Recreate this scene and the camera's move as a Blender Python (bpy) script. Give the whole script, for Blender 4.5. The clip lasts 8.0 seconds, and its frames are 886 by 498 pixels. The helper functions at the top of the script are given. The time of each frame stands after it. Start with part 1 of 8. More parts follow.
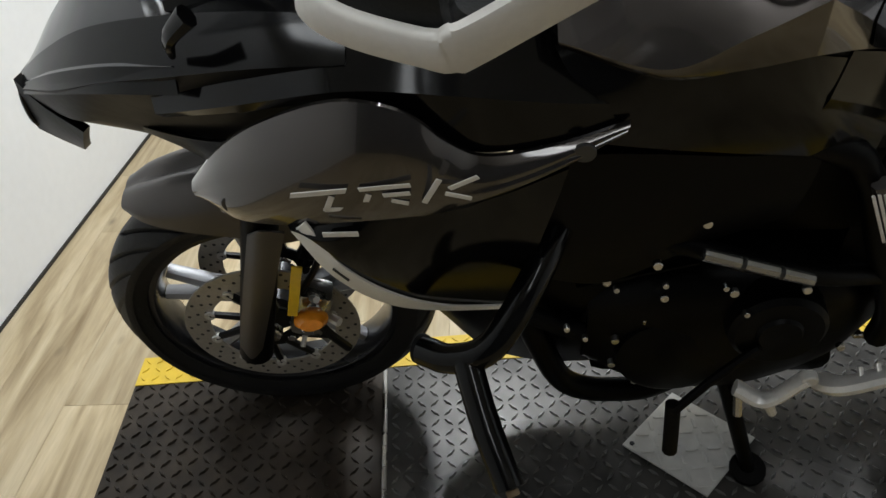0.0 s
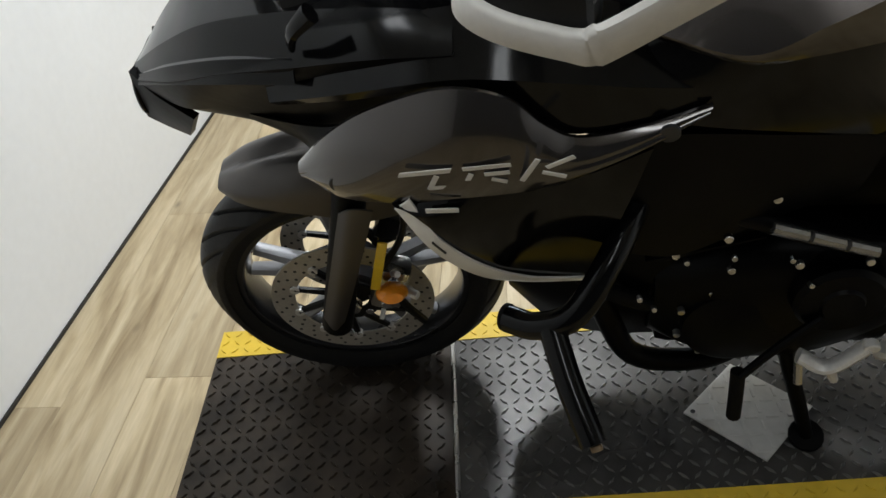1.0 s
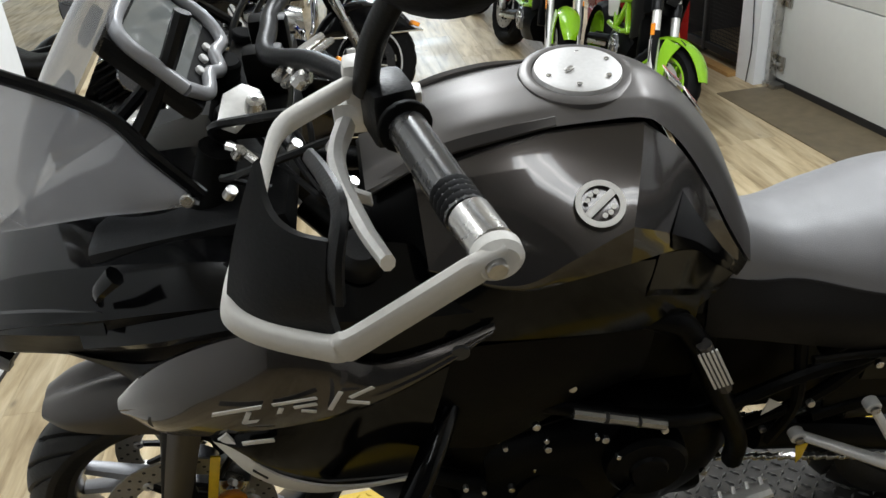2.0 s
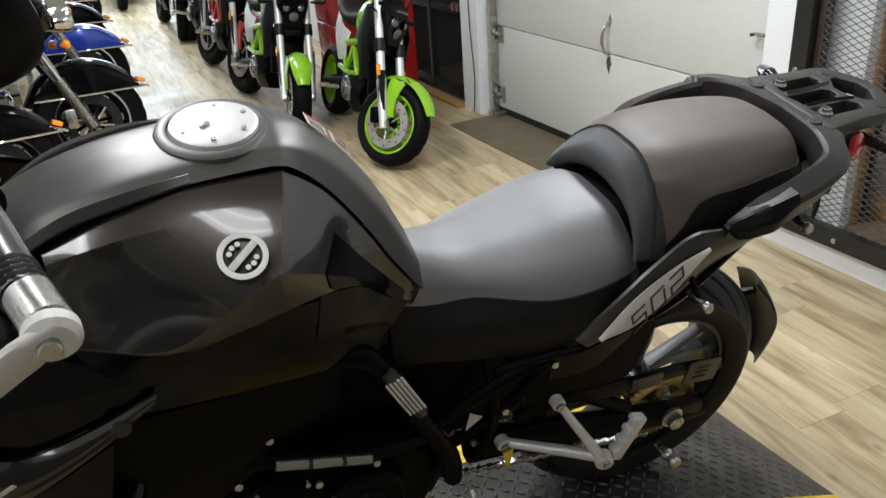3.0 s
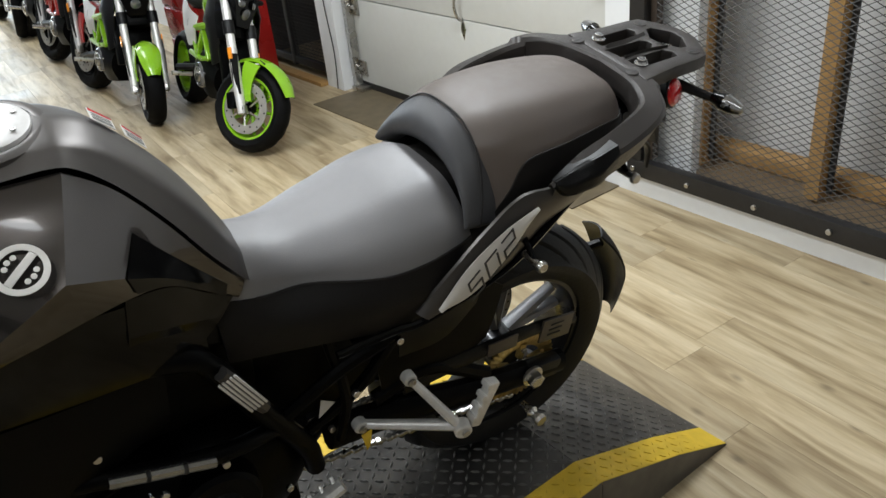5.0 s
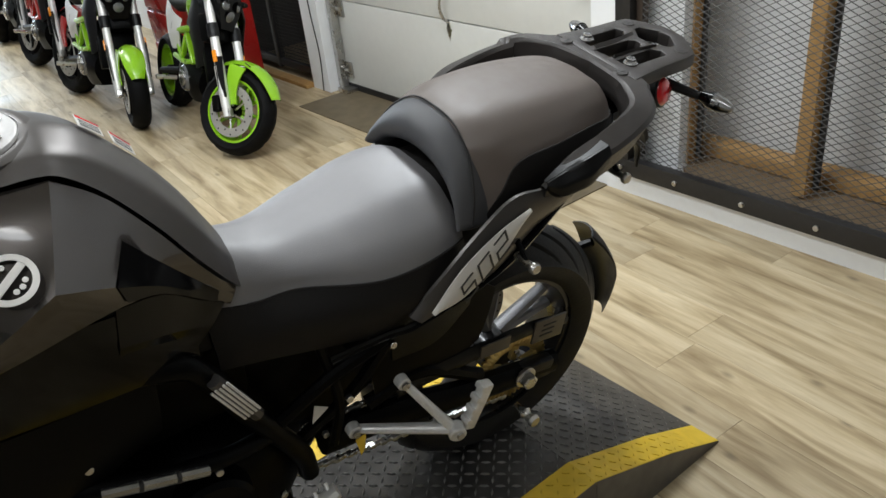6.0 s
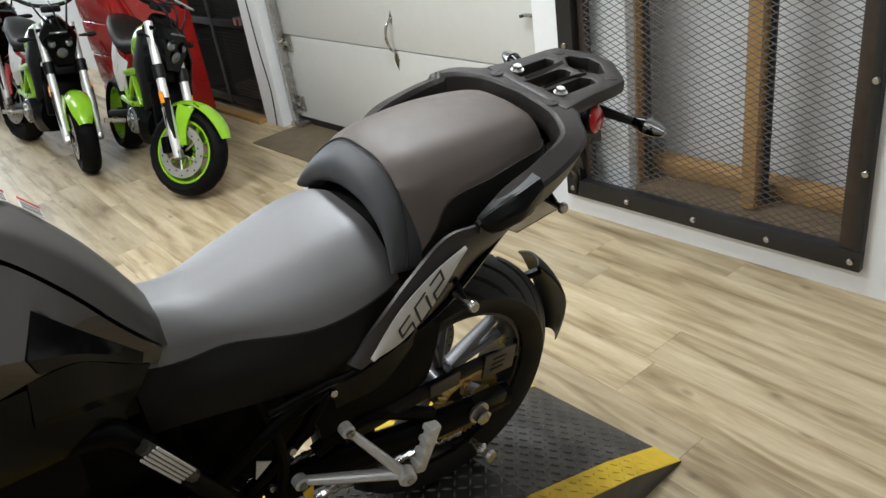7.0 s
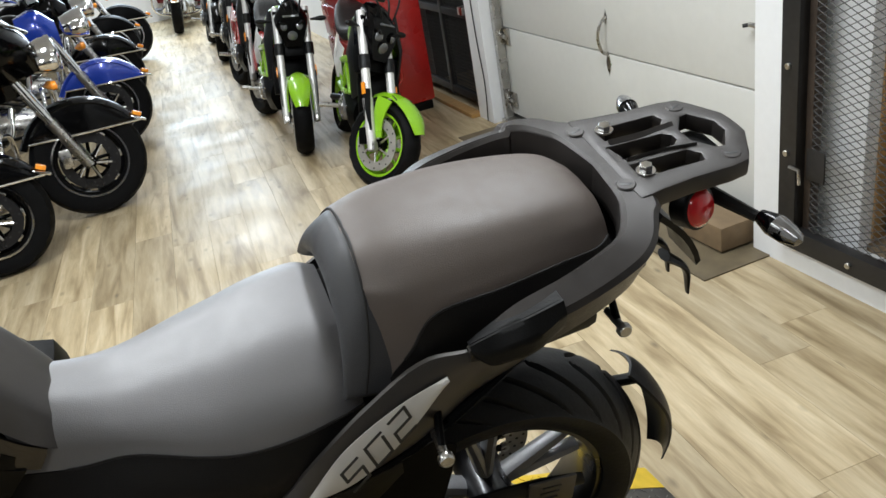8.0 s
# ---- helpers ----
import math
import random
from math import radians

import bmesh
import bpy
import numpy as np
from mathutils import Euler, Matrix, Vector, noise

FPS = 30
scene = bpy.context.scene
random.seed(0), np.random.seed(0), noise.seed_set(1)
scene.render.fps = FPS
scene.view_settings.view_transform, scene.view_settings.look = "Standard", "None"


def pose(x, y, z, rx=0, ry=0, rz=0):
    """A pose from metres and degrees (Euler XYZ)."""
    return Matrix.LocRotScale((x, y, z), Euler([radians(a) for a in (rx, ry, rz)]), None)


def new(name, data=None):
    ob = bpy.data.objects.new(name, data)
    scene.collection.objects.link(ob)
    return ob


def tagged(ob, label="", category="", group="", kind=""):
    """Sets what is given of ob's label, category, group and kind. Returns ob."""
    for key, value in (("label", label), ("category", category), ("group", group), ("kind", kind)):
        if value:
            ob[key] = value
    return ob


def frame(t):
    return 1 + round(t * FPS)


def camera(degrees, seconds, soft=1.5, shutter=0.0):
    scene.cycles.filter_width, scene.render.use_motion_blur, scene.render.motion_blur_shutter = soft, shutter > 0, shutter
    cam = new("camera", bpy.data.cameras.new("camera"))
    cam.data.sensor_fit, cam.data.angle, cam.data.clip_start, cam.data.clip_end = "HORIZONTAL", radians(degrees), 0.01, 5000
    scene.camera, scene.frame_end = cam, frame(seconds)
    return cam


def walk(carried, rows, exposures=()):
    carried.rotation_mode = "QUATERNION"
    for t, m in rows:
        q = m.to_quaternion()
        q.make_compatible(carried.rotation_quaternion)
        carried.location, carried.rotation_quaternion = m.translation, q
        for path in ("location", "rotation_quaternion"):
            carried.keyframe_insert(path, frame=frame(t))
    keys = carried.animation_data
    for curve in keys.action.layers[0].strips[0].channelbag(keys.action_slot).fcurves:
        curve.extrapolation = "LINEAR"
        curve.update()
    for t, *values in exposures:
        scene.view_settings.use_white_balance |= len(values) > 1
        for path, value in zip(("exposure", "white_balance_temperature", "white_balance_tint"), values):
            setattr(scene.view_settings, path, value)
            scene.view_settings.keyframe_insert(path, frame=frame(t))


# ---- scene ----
cam = camera(58.27, 8.0)
PATH = [
    (0, -0.3399, -0.8781, 1.4091, 54.028, 3.269, 0.957),
    (0.2, -0.3876, -0.8861, 1.4178, 54.142, 3.322, 2.337),
    (0.5, -0.4408, -0.9215, 1.4178, 52.728, 2.853, 4.832),
    (0.7, -0.4341, -0.9365, 1.4223, 51.792, 3.260, 5.829),
    (0.8, -0.4236, -0.9444, 1.4277, 52.303, 4.749, 4.964),
    (1, -0.4084, -0.9495, 1.4528, 52.896, 4.882, 2.591),
    (1.2, -0.3856, -0.9494, 1.4915, 55.288, 4.336, 0.910),
    (2.3, -0.2869, -0.9734, 1.5877, 62.443, 3.538, -11.826),
    (2.5, -0.2567, -0.9867, 1.5861, 62.657, 3.052, -14.791),
    (2.7, -0.2204, -0.9993, 1.5797, 62.630, 3.346, -18.114),
    (3, -0.1643, -1.0045, 1.5822, 63.480, 3.746, -24.933),
    (3.2, -0.1245, -1.0092, 1.5707, 63.197, 4.052, -29.022),
    (3.5, -0.0988, -1.0247, 1.5765, 62.888, 5.233, -31.526),
    (3.7, -0.0883, -1.0269, 1.5747, 62.610, 5.207, -32.312),
    (4, -0.0804, -1.0322, 1.5739, 61.710, 5.985, -33.457),
    (4.2, -0.0686, -1.0280, 1.5740, 61.171, 5.868, -34.198),
    (4.5, -0.0626, -1.0318, 1.5709, 61.055, 5.842, -34.462),
    (5.8, -0.0605, -1.0201, 1.5618, 60.597, 5.183, -34.327),
    (6, -0.0634, -1.0185, 1.5665, 60.781, 5.861, -35.625),
    (6.2, -0.0819, -1.0314, 1.5778, 62.749, 5.813, -36.997),
    (6.5, -0.1165, -1.0410, 1.5873, 62.505, 6.546, -40.147),
    (6.7, -0.1009, -1.0397, 1.5803, 61.691, 6.498, -40.973),
    (7, 0.0029, -1.0277, 1.5747, 62.031, 7.758, -39.086),
    (7.2, 0.1215, -1.0163, 1.5729, 63.873, 8.692, -34.222),
    (7.5, 0.2748, -0.9989, 1.5817, 63.838, 6.139, -27.814),
    (7.7, 0.3529, -0.9767, 1.5795, 63.551, 7.453, -23.864),
    (8, 0.5008, -0.8939, 1.5352, 63.636, 9.451, -19.227),
]
walk(cam, [(t, pose(x, y, z, rx, ry, rz)) for t, x, y, z, rx, ry, rz in PATH])

# world, lights
LIFT_H = 0.205
world = bpy.data.worlds.new("world")
scene.world = world
world.use_nodes = True
world.node_tree.nodes["Background"].inputs[0].default_value = (0.9, 0.95, 1.0, 1)
world.node_tree.nodes["Background"].inputs[1].default_value = 0.0
scene.view_settings.exposure = -0.03
# the lamp at x = -1.30 is an added fill for west wall and deck
LAMPS = [(-0.25, 1.75, 66.0), (1.45, 0.90, 52.0), (-0.05, -1.40, 8.0), (-1.30, -0.10, 11.0), (0.6, 4.7, 18.0), (0.6, 7.4, 48.0), (0.6, 10.1, 60.0)]
CEIL = 2.95


def lamp(x, y, watts):
    data = bpy.data.lights.new("tube_light", "AREA")
    data.shape, data.size, data.size_y, data.energy, data.color = "RECTANGLE", 0.28, 1.2, watts, (0.90, 0.955, 1.0)
    ob = new("tube_light", data)
    ob.matrix_world = pose(x, y, CEIL - 0.10)
    return ob


for lx, ly, watts in LAMPS:
    lamp(lx, ly, watts)
# daylight in the window of the end wall
data = bpy.data.lights.new("window_light", "AREA")
data.shape, data.size, data.size_y, data.energy, data.color = "RECTANGLE", 2.6, 1.5, 165.0, (0.70, 0.86, 1.0)
ob = new("window_light", data)
ob.matrix_world = pose(0.3, 12.36, 1.75, -90, 0, 0)


# ---- materials ----
def nodes_of(name):
    m = bpy.data.materials.new(name)
    m.use_nodes = True
    return m, m.node_tree.nodes, m.node_tree.links, m.node_tree.nodes["Principled BSDF"]


def plain(name, color, rough=0.5, metal=0.0, coat=0.0, grain=0.12, scale=60.0, bump=0.0, spec=0.5, wear=0.1):
    """A surface with two scales of variation in colour and roughness, and an optional fine bump."""
    m, n, l, b = nodes_of(name)
    tc = n.new("ShaderNodeTexCoord")
    fine = n.new("ShaderNodeTexNoise")
    fine.inputs["Scale"].default_value, fine.inputs["Detail"].default_value = scale, 6
    big = n.new("ShaderNodeTexNoise")
    big.inputs["Scale"].default_value, big.inputs["Detail"].default_value = scale / 12, 4
    for t in (fine, big):
        l.new(tc.outputs["Object"], t.inputs["Vector"])
    add = n.new("ShaderNodeMath")
    add.operation = "ADD"
    l.new(fine.outputs[0], add.inputs[0])
    l.new(big.outputs[0], add.inputs[1])
    rng = n.new("ShaderNodeMapRange")
    rng.inputs[1].default_value, rng.inputs[2].default_value = 0.6, 1.4
    rng.inputs[3].default_value, rng.inputs[4].default_value = 1 - grain, 1 + grain
    l.new(add.outputs[0], rng.inputs[0])
    mul = n.new("ShaderNodeVectorMath")
    mul.operation = "SCALE"
    mul.inputs[0].default_value = color
    l.new(rng.outputs[0], mul.inputs["Scale"])
    l.new(mul.outputs[0], b.inputs["Base Color"])
    rr = n.new("ShaderNodeMapRange")
    rr.inputs[1].default_value, rr.inputs[2].default_value = 0.35, 0.65
    rr.inputs[3].default_value, rr.inputs[4].default_value = max(0.02, rough * (1 - wear)), min(1, rough * (1 + wear))
    l.new(big.outputs[0], rr.inputs[0])
    l.new(rr.outputs[0], b.inputs["Roughness"])
    b.inputs["Metallic"].default_value = metal
    b.inputs["Coat Weight"].default_value, b.inputs["Coat Roughness"].default_value = coat, 0.06
    b.inputs["Specular IOR Level"].default_value = spec
    if bump:
        bp = n.new("ShaderNodeBump")
        bp.inputs["Strength"].default_value, bp.inputs["Distance"].default_value = bump, 0.002
        l.new(fine.outputs[0], bp.inputs["Height"])
        l.new(bp.outputs[0], b.inputs["Normal"])
    return m


def glass(name, color, rough=0.03, clear=0.85):
    m, n, l, b = nodes_of(name)
    tr = n.new("ShaderNodeBsdfTransparent")
    tr.inputs[0].default_value = (*color, 1)
    gl = n.new("ShaderNodeBsdfGlossy")
    gl.inputs["Roughness"].default_value = rough
    fr = n.new("ShaderNodeFresnel")
    fr.inputs[0].default_value = 1.45
    mx = n.new("ShaderNodeMixShader")
    l.new(fr.outputs[0], mx.inputs[0])
    l.new(tr.outputs[0], mx.inputs[1])
    l.new(gl.outputs[0], mx.inputs[2])
    l.new(mx.outputs[0], n["Material Output"].inputs[0])
    return m


def part_clear(name, color, cover):
    """Sheet plastic: partly clear, partly matt grey in place of the light it reflects."""
    m, n, l, b = nodes_of(name)
    tr = n.new("ShaderNodeBsdfTransparent")
    b.inputs["Base Color"].default_value, b.inputs["Roughness"].default_value = (*color, 1), 0.25
    mx = n.new("ShaderNodeMixShader")
    mx.inputs[0].default_value = cover
    l.new(tr.outputs[0], mx.inputs[1])
    l.new(b.outputs[0], mx.inputs[2])
    l.new(mx.outputs[0], n["Material Output"].inputs[0])
    return m


def planks_material():
    m, n, l, b = nodes_of("vinyl_plank")
    tc = n.new("ShaderNodeTexCoord")
    info = n.new("ShaderNodeObjectInfo")
    mp = n.new("ShaderNodeMapping")
    mp.inputs["Scale"].default_value = (11, 1.15, 1)
    l.new(tc.outputs["Object"], mp.inputs[0])
    off = n.new("ShaderNodeVectorMath")
    off.operation = "SCALE"
    off.inputs[0].default_value = (37, 91, 13)
    l.new(info.outputs["Random"], off.inputs["Scale"])
    l.new(off.outputs[0], mp.inputs["Location"])
    streak = n.new("ShaderNodeTexNoise")
    streak.inputs["Scale"].default_value, streak.inputs["Detail"].default_value, streak.inputs["Distortion"].default_value = 1.7, 5, 0.6
    l.new(mp.outputs[0], streak.inputs["Vector"])
    fine = n.new("ShaderNodeTexNoise")
    fine.inputs["Scale"].default_value, fine.inputs["Detail"].default_value = 14, 6
    l.new(mp.outputs[0], fine.inputs["Vector"])
    ramp = n.new("ShaderNodeValToRGB")
    els = ramp.color_ramp.elements
    els[0].position, els[0].color = 0.28, (0.235, 0.168, 0.085, 1)
    els[1].position, els[1].color = 0.73, (0.62, 0.520, 0.350, 1)
    mid = els.new(0.5)
    mid.color = (0.465, 0.368, 0.222, 1)
    l.new(streak.outputs[0], ramp.inputs[0])
    # knots
    mp2 = n.new("ShaderNodeMapping")
    mp2.inputs["Scale"].default_value = (9, 4.5, 1)
    l.new(tc.outputs["Object"], mp2.inputs[0])
    l.new(off.outputs[0], mp2.inputs["Location"])
    vor = n.new("ShaderNodeTexVoronoi")
    vor.inputs["Scale"].default_value = 1.0
    l.new(mp2.outputs[0], vor.inputs["Vector"])
    kr = n.new("ShaderNodeMapRange")
    kr.inputs[1].default_value, kr.inputs[2].default_value, kr.inputs[3].default_value, kr.inputs[4].default_value = 0.03, 0.14, 0.55, 1.0
    l.new(vor.outputs["Distance"], kr.inputs[0])
    tone = n.new("ShaderNodeMapRange")
    tone.inputs[3].default_value, tone.inputs[4].default_value = 0.78, 1.10
    l.new(info.outputs["Random"], tone.inputs[0])
    f2 = n.new("ShaderNodeMapRange")
    f2.inputs[1].default_value, f2.inputs[2].default_value, f2.inputs[3].default_value, f2.inputs[4].default_value = 0.3, 0.7, 0.92, 1.06
    l.new(fine.outputs[0], f2.inputs[0])
    m1 = n.new("ShaderNodeMath")
    m1.operation = "MULTIPLY"
    l.new(kr.outputs[0], m1.inputs[0])
    l.new(tone.outputs[0], m1.inputs[1])
    m2 = n.new("ShaderNodeMath")
    m2.operation = "MULTIPLY"
    l.new(m1.outputs[0], m2.inputs[0])
    l.new(f2.outputs[0], m2.inputs[1])
    mul = n.new("ShaderNodeVectorMath")
    mul.operation = "SCALE"
    l.new(ramp.outputs[0], mul.inputs[0])
    l.new(m2.outputs[0], mul.inputs["Scale"])
    l.new(mul.outputs[0], b.inputs["Base Color"])
    rr = n.new("ShaderNodeMapRange")
    worn = n.new("ShaderNodeTexNoise")
    worn.inputs["Scale"].default_value, worn.inputs["Detail"].default_value = 2.2, 5
    geo = n.new("ShaderNodeNewGeometry")
    l.new(geo.outputs["Position"], worn.inputs["Vector"])
    rr.inputs[1].default_value, rr.inputs[2].default_value = 0.35, 0.65
    rr.inputs[3].default_value, rr.inputs[4].default_value = 0.36, 0.56
    l.new(worn.outputs[0], rr.inputs[0])
    l.new(rr.outputs[0], b.inputs["Roughness"])
    bp = n.new("ShaderNodeBump")
    bp.inputs["Strength"].default_value, bp.inputs["Distance"].default_value = 0.25, 0.001
    l.new(fine.outputs[0], bp.inputs["Height"])
    l.new(bp.outputs[0], b.inputs["Normal"])
    return m


MAT = {
    "paint": plain("bronze_grey_paint", (0.056, 0.050, 0.047), 0.26, 0.90, 1.0, 0.03, 900, 0, 0.5, 0.02),
    "satin": plain("satin_grey_paint", (0.105, 0.098, 0.094), 0.42, 0.80, 0, 0.04, 900, 0, 0.45, 0.03),
    "gloss": plain("gloss_black_plastic", (0.0022, 0.0022, 0.0024), 0.12, 0, 0.0, 0.1, 90, 0, 0.20),
    "black": plain("matt_black_plastic", (0.004, 0.004, 0.0042), 0.42, 0, 0, 0.15, 300, 0.2, 0.25),
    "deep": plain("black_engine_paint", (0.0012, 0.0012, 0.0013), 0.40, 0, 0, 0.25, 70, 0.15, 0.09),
    "rubber": plain("tyre_rubber", (0.0035, 0.0035, 0.0038), 0.62, 0, 0, 0.18, 120, 0.3, 0.10),
    "tread_rubber": plain("tread_rubber", (0.010, 0.010, 0.0104), 0.55, 0, 0, 0.18, 120, 0.3, 0.28),
    "wheel": plain("black_alloy", (0.016, 0.016, 0.018), 0.3, 0.4, 0.2, 0.1, 80),
    "alloy": plain("bare_aluminium", (0.70, 0.69, 0.67), 0.42, 0.45, 0, 0.12, 160, 0.1),
    "guard": plain("silver_guard_paint", (0.66, 0.64, 0.60), 0.42, 0.0, 0, 0.06, 200, 0.05),
    "chrome": plain("chrome", (0.78, 0.78, 0.78), 0.08, 1, 0, 0.04, 40),
    "steel": plain("brushed_steel", (0.50, 0.49, 0.47), 0.28, 1, 0, 0.15, 220, 0.1),
    "disc": plain("brake_disc_steel", (0.46, 0.44, 0.40), 0.38, 0.55, 0, 0.15, 160),
    "gold": plain("gold_anodised", (0.55, 0.40, 0.14), 0.35, 0.8, 0, 0.12, 120),
    "vinyl": plain("brown_grey_seat_vinyl", (0.110, 0.088, 0.075), 0.50, 0, 0, 0.06, 700, 0.25, 0.6),
    # base colour lifted to pale grey for the lamp sheen; the vinyl is brown
    "vinyl_rider": plain("sheen_seat_vinyl", (0.155, 0.150, 0.156), 0.56, 0, 0.6, 0.06, 700, 0.2, 1.0),
    "vinyl_side": plain("black_seat_vinyl", (0.008, 0.007, 0.0064), 0.5, 0, 0, 0.10, 700, 0.35, 0.25),
    "vinyl_seam": plain("seat_thread", (0.020, 0.018, 0.017), 0.6, 0, 0, 0.2, 900, 0.3, 0.3),
    "vinyl_blue": plain("slate_seat_vinyl", (0.045, 0.045, 0.048), 0.5, 0, 0, 0.06, 700, 0.3),
    "dull": plain("dull_black_metal", (0.006, 0.006, 0.006), 0.85, 0, 0, 0.1, 80, 0, 0.1),
    "rack": plain("textured_rack_paint", (0.034, 0.0295, 0.027), 0.40, 0.25, 0, 0.08, 900, 0.2, 0.5),
    "white": plain("white_decal", (0.70, 0.68, 0.64), 0.35, 0, 0.2, 0.05, 60),
    "ink": plain("black_decal", (0.02, 0.02, 0.02), 0.4),
    "orange": plain("amber_lens", (0.95, 0.32, 0.02), 0.25, 0, 0.6, 0.2, 90),
    "red": plain("red_lens", (0.65, 0.015, 0.02), 0.15, 0, 0.7, 0.2, 60),
    "yellow_r": plain("yellow_reflector", (0.75, 0.50, 0.02), 0.25, 0, 0.4, 0.1, 90),
    "wall": plain("white_wall_paint", (0.79, 0.80, 0.81), 0.55, 0, 0, 0.03, 30, 0.15),
    "door": plain("white_steel_door", (0.61, 0.61, 0.58), 0.42, 0, 0, 0.03, 24, 0.05),
    "ceiling": plain("white_ceiling", (0.72, 0.71, 0.69), 0.8, 0, 0, 0.03, 20, 0.1),
    "darkwall": plain("dark_grey_block", (0.07, 0.07, 0.073), 0.7, 0, 0, 0.15, 18, 0.4),
    "deck": plain("worn_steel_deck", (0.092, 0.088, 0.083), 0.38, 0.5, 0, 0.75, 11, 0.3, 0.4, 0.4),
    "tread": plain("worn_tread_steel", (0.19, 0.185, 0.178), 0.32, 0.6, 0, 0.4, 30, 0.15, 0.5, 0.3),
    "yellow": plain("yellow_safety_paint", (0.62, 0.42, 0.03), 0.5, 0, 0, 0.22, 26, 0.2),
    "meshblack": plain("black_steel_frame", (0.022, 0.021, 0.021), 0.45, 0.3, 0, 0.3, 40, 0.2),
    "meshwire": plain("raw_expanded_steel", (0.040, 0.038, 0.036), 0.55, 0.2, 0, 0.25, 60),
    "stud": plain("pine_stud", (0.42, 0.24, 0.08), 0.6, 0, 0, 0.25, 30, 0.2),
    "board": plain("grey_board", (0.66, 0.665, 0.67), 0.7, 0, 0, 0.1, 12, 0.1),
    "rust": plain("rusty_angle_iron", (0.055, 0.040, 0.030), 0.6, 0.4, 0, 0.4, 30, 0.3),
    "ply": plain("plywood_block", (0.19, 0.130, 0.072), 0.65, 0, 0, 0.25, 24, 0.2),
    "green": plain("lime_paint", (0.25, 0.52, 0.015), 0.28, 0, 0.6, 0.05, 60),
    "redpaint": plain("red_paint", (0.42, 0.018, 0.015), 0.28, 0, 0.6, 0.08, 60),
    "bluepaint": plain("blue_paint", (0.012, 0.05, 0.42), 0.22, 0.2, 0.8, 0.08, 60),
    "whitepaint": plain("white_bodywork", (0.68, 0.67, 0.65), 0.3, 0, 0.5, 0.04, 60),
    "maroon": plain("maroon_paint", (0.12, 0.010, 0.014), 0.25, 0.2, 0.7, 0.08, 60),
    "screen": plain("lcd_screen", (0.16, 0.17, 0.165), 0.10, 0, 0.6, 0.1, 20),
    "clear": glass("clear_windscreen", (0.86, 0.87, 0.88)),
    "lit_grey": part_clear("reflecting_deflector", (0.30, 0.30, 0.31), 0.55),
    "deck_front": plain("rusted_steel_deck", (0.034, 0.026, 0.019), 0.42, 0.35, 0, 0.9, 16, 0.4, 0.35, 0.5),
    "smoke": glass("smoked_windscreen", (0.55, 0.56, 0.58)),
    "lampglass": plain("grey_lamp_glass", (0.16, 0.165, 0.17), 0.12, 0.5, 0.4, 0.2, 40),
    "lens": plain("headlamp_lens", (0.62, 0.64, 0.66), 0.08, 0.6, 0.6, 0.2, 40),
    "plank": planks_material(),
    "plate": plain("bright_tread_plate", (0.62, 0.61, 0.58), 0.30, 0.45, 0, 0.15, 40, 0.1),
    "cap": plain("brushed_cap", (0.56, 0.55, 0.54), 0.5, 0.55, 0, 0.08, 200, 0.1),
}
MAT["vinyl_rider"].node_tree.nodes["Principled BSDF"].inputs["Coat Roughness"].default_value = 0.52
m, n, l, b = nodes_of("lamp_tube")
b.inputs["Emission Color"].default_value, b.inputs["Emission Strength"].default_value = (1, 0.97, 0.9, 1), 6.0
MAT["tube"] = m


# ---- mesh helpers ----
def finish(bm, material, smooth=True, sharp=38):
    bmesh.ops.recalc_face_normals(bm, faces=bm.faces)
    for f in bm.faces:
        f.smooth = smooth
    if smooth:
        for e in bm.edges:
            if len(e.link_faces) == 2 and e.calc_face_angle(0) > radians(sharp):
                e.smooth = False
    me = bpy.data.meshes.new("mesh")
    bm.to_mesh(me)
    bm.free()
    me.materials.append(MAT[material] if isinstance(material, str) else material)
    return me


def part(name, bm, material, parent=None, label="", smooth=True, sharp=38):
    ob = new(name, finish(bm, material, smooth, sharp))
    if parent is not None:
        ob.parent = parent
    return tagged(ob, label)


def thing(name, m, label, category, group="", kind=""):
    ob = new(name)
    ob.empty_display_size = 0.1
    ob.matrix_world = m
    return tagged(ob, label, category, group, kind)


def curve_pts(pts, n):
    """Points on a Catmull-Rom curve through pts."""
    p = [Vector(a) for a in pts]
    if len(p) == 2:
        return [p[0].lerp(p[1], i / (n - 1)) for i in range(n)]
    p = [2 * p[0] - p[1]] + p + [2 * p[-1] - p[-2]]
    segs = len(p) - 3
    out = []
    for i in range(n):
        u = i / (n - 1) * segs
        k = min(int(u), segs - 1)
        t = u - k
        a, b_, c, d = p[k:k + 4]
        out.append(0.5 * ((2 * b_) + (c - a) * t + (2 * a - 5 * b_ + 4 * c - d) * t * t + (3 * b_ - a - 3 * c + d) * t ** 3))
    return out


def skin(bm, rings, close=True, caps=True):
    """Joins rings of points into a skin."""
    vs = [[bm.verts.new(p) for p in r] for r in rings]
    n = len(vs[0])
    for a, b_ in zip(vs, vs[1:]):
        for i in range(n if close else n - 1):
            j = (i + 1) % n
            try:
                bm.faces.new((a[i], a[j], b_[j], b_[i]))
            except ValueError:
                pass
    if caps and close:
        for r in (vs[0], vs[-1]):
            try:
                bm.faces.new(r)
            except ValueError:
                pass
    return vs


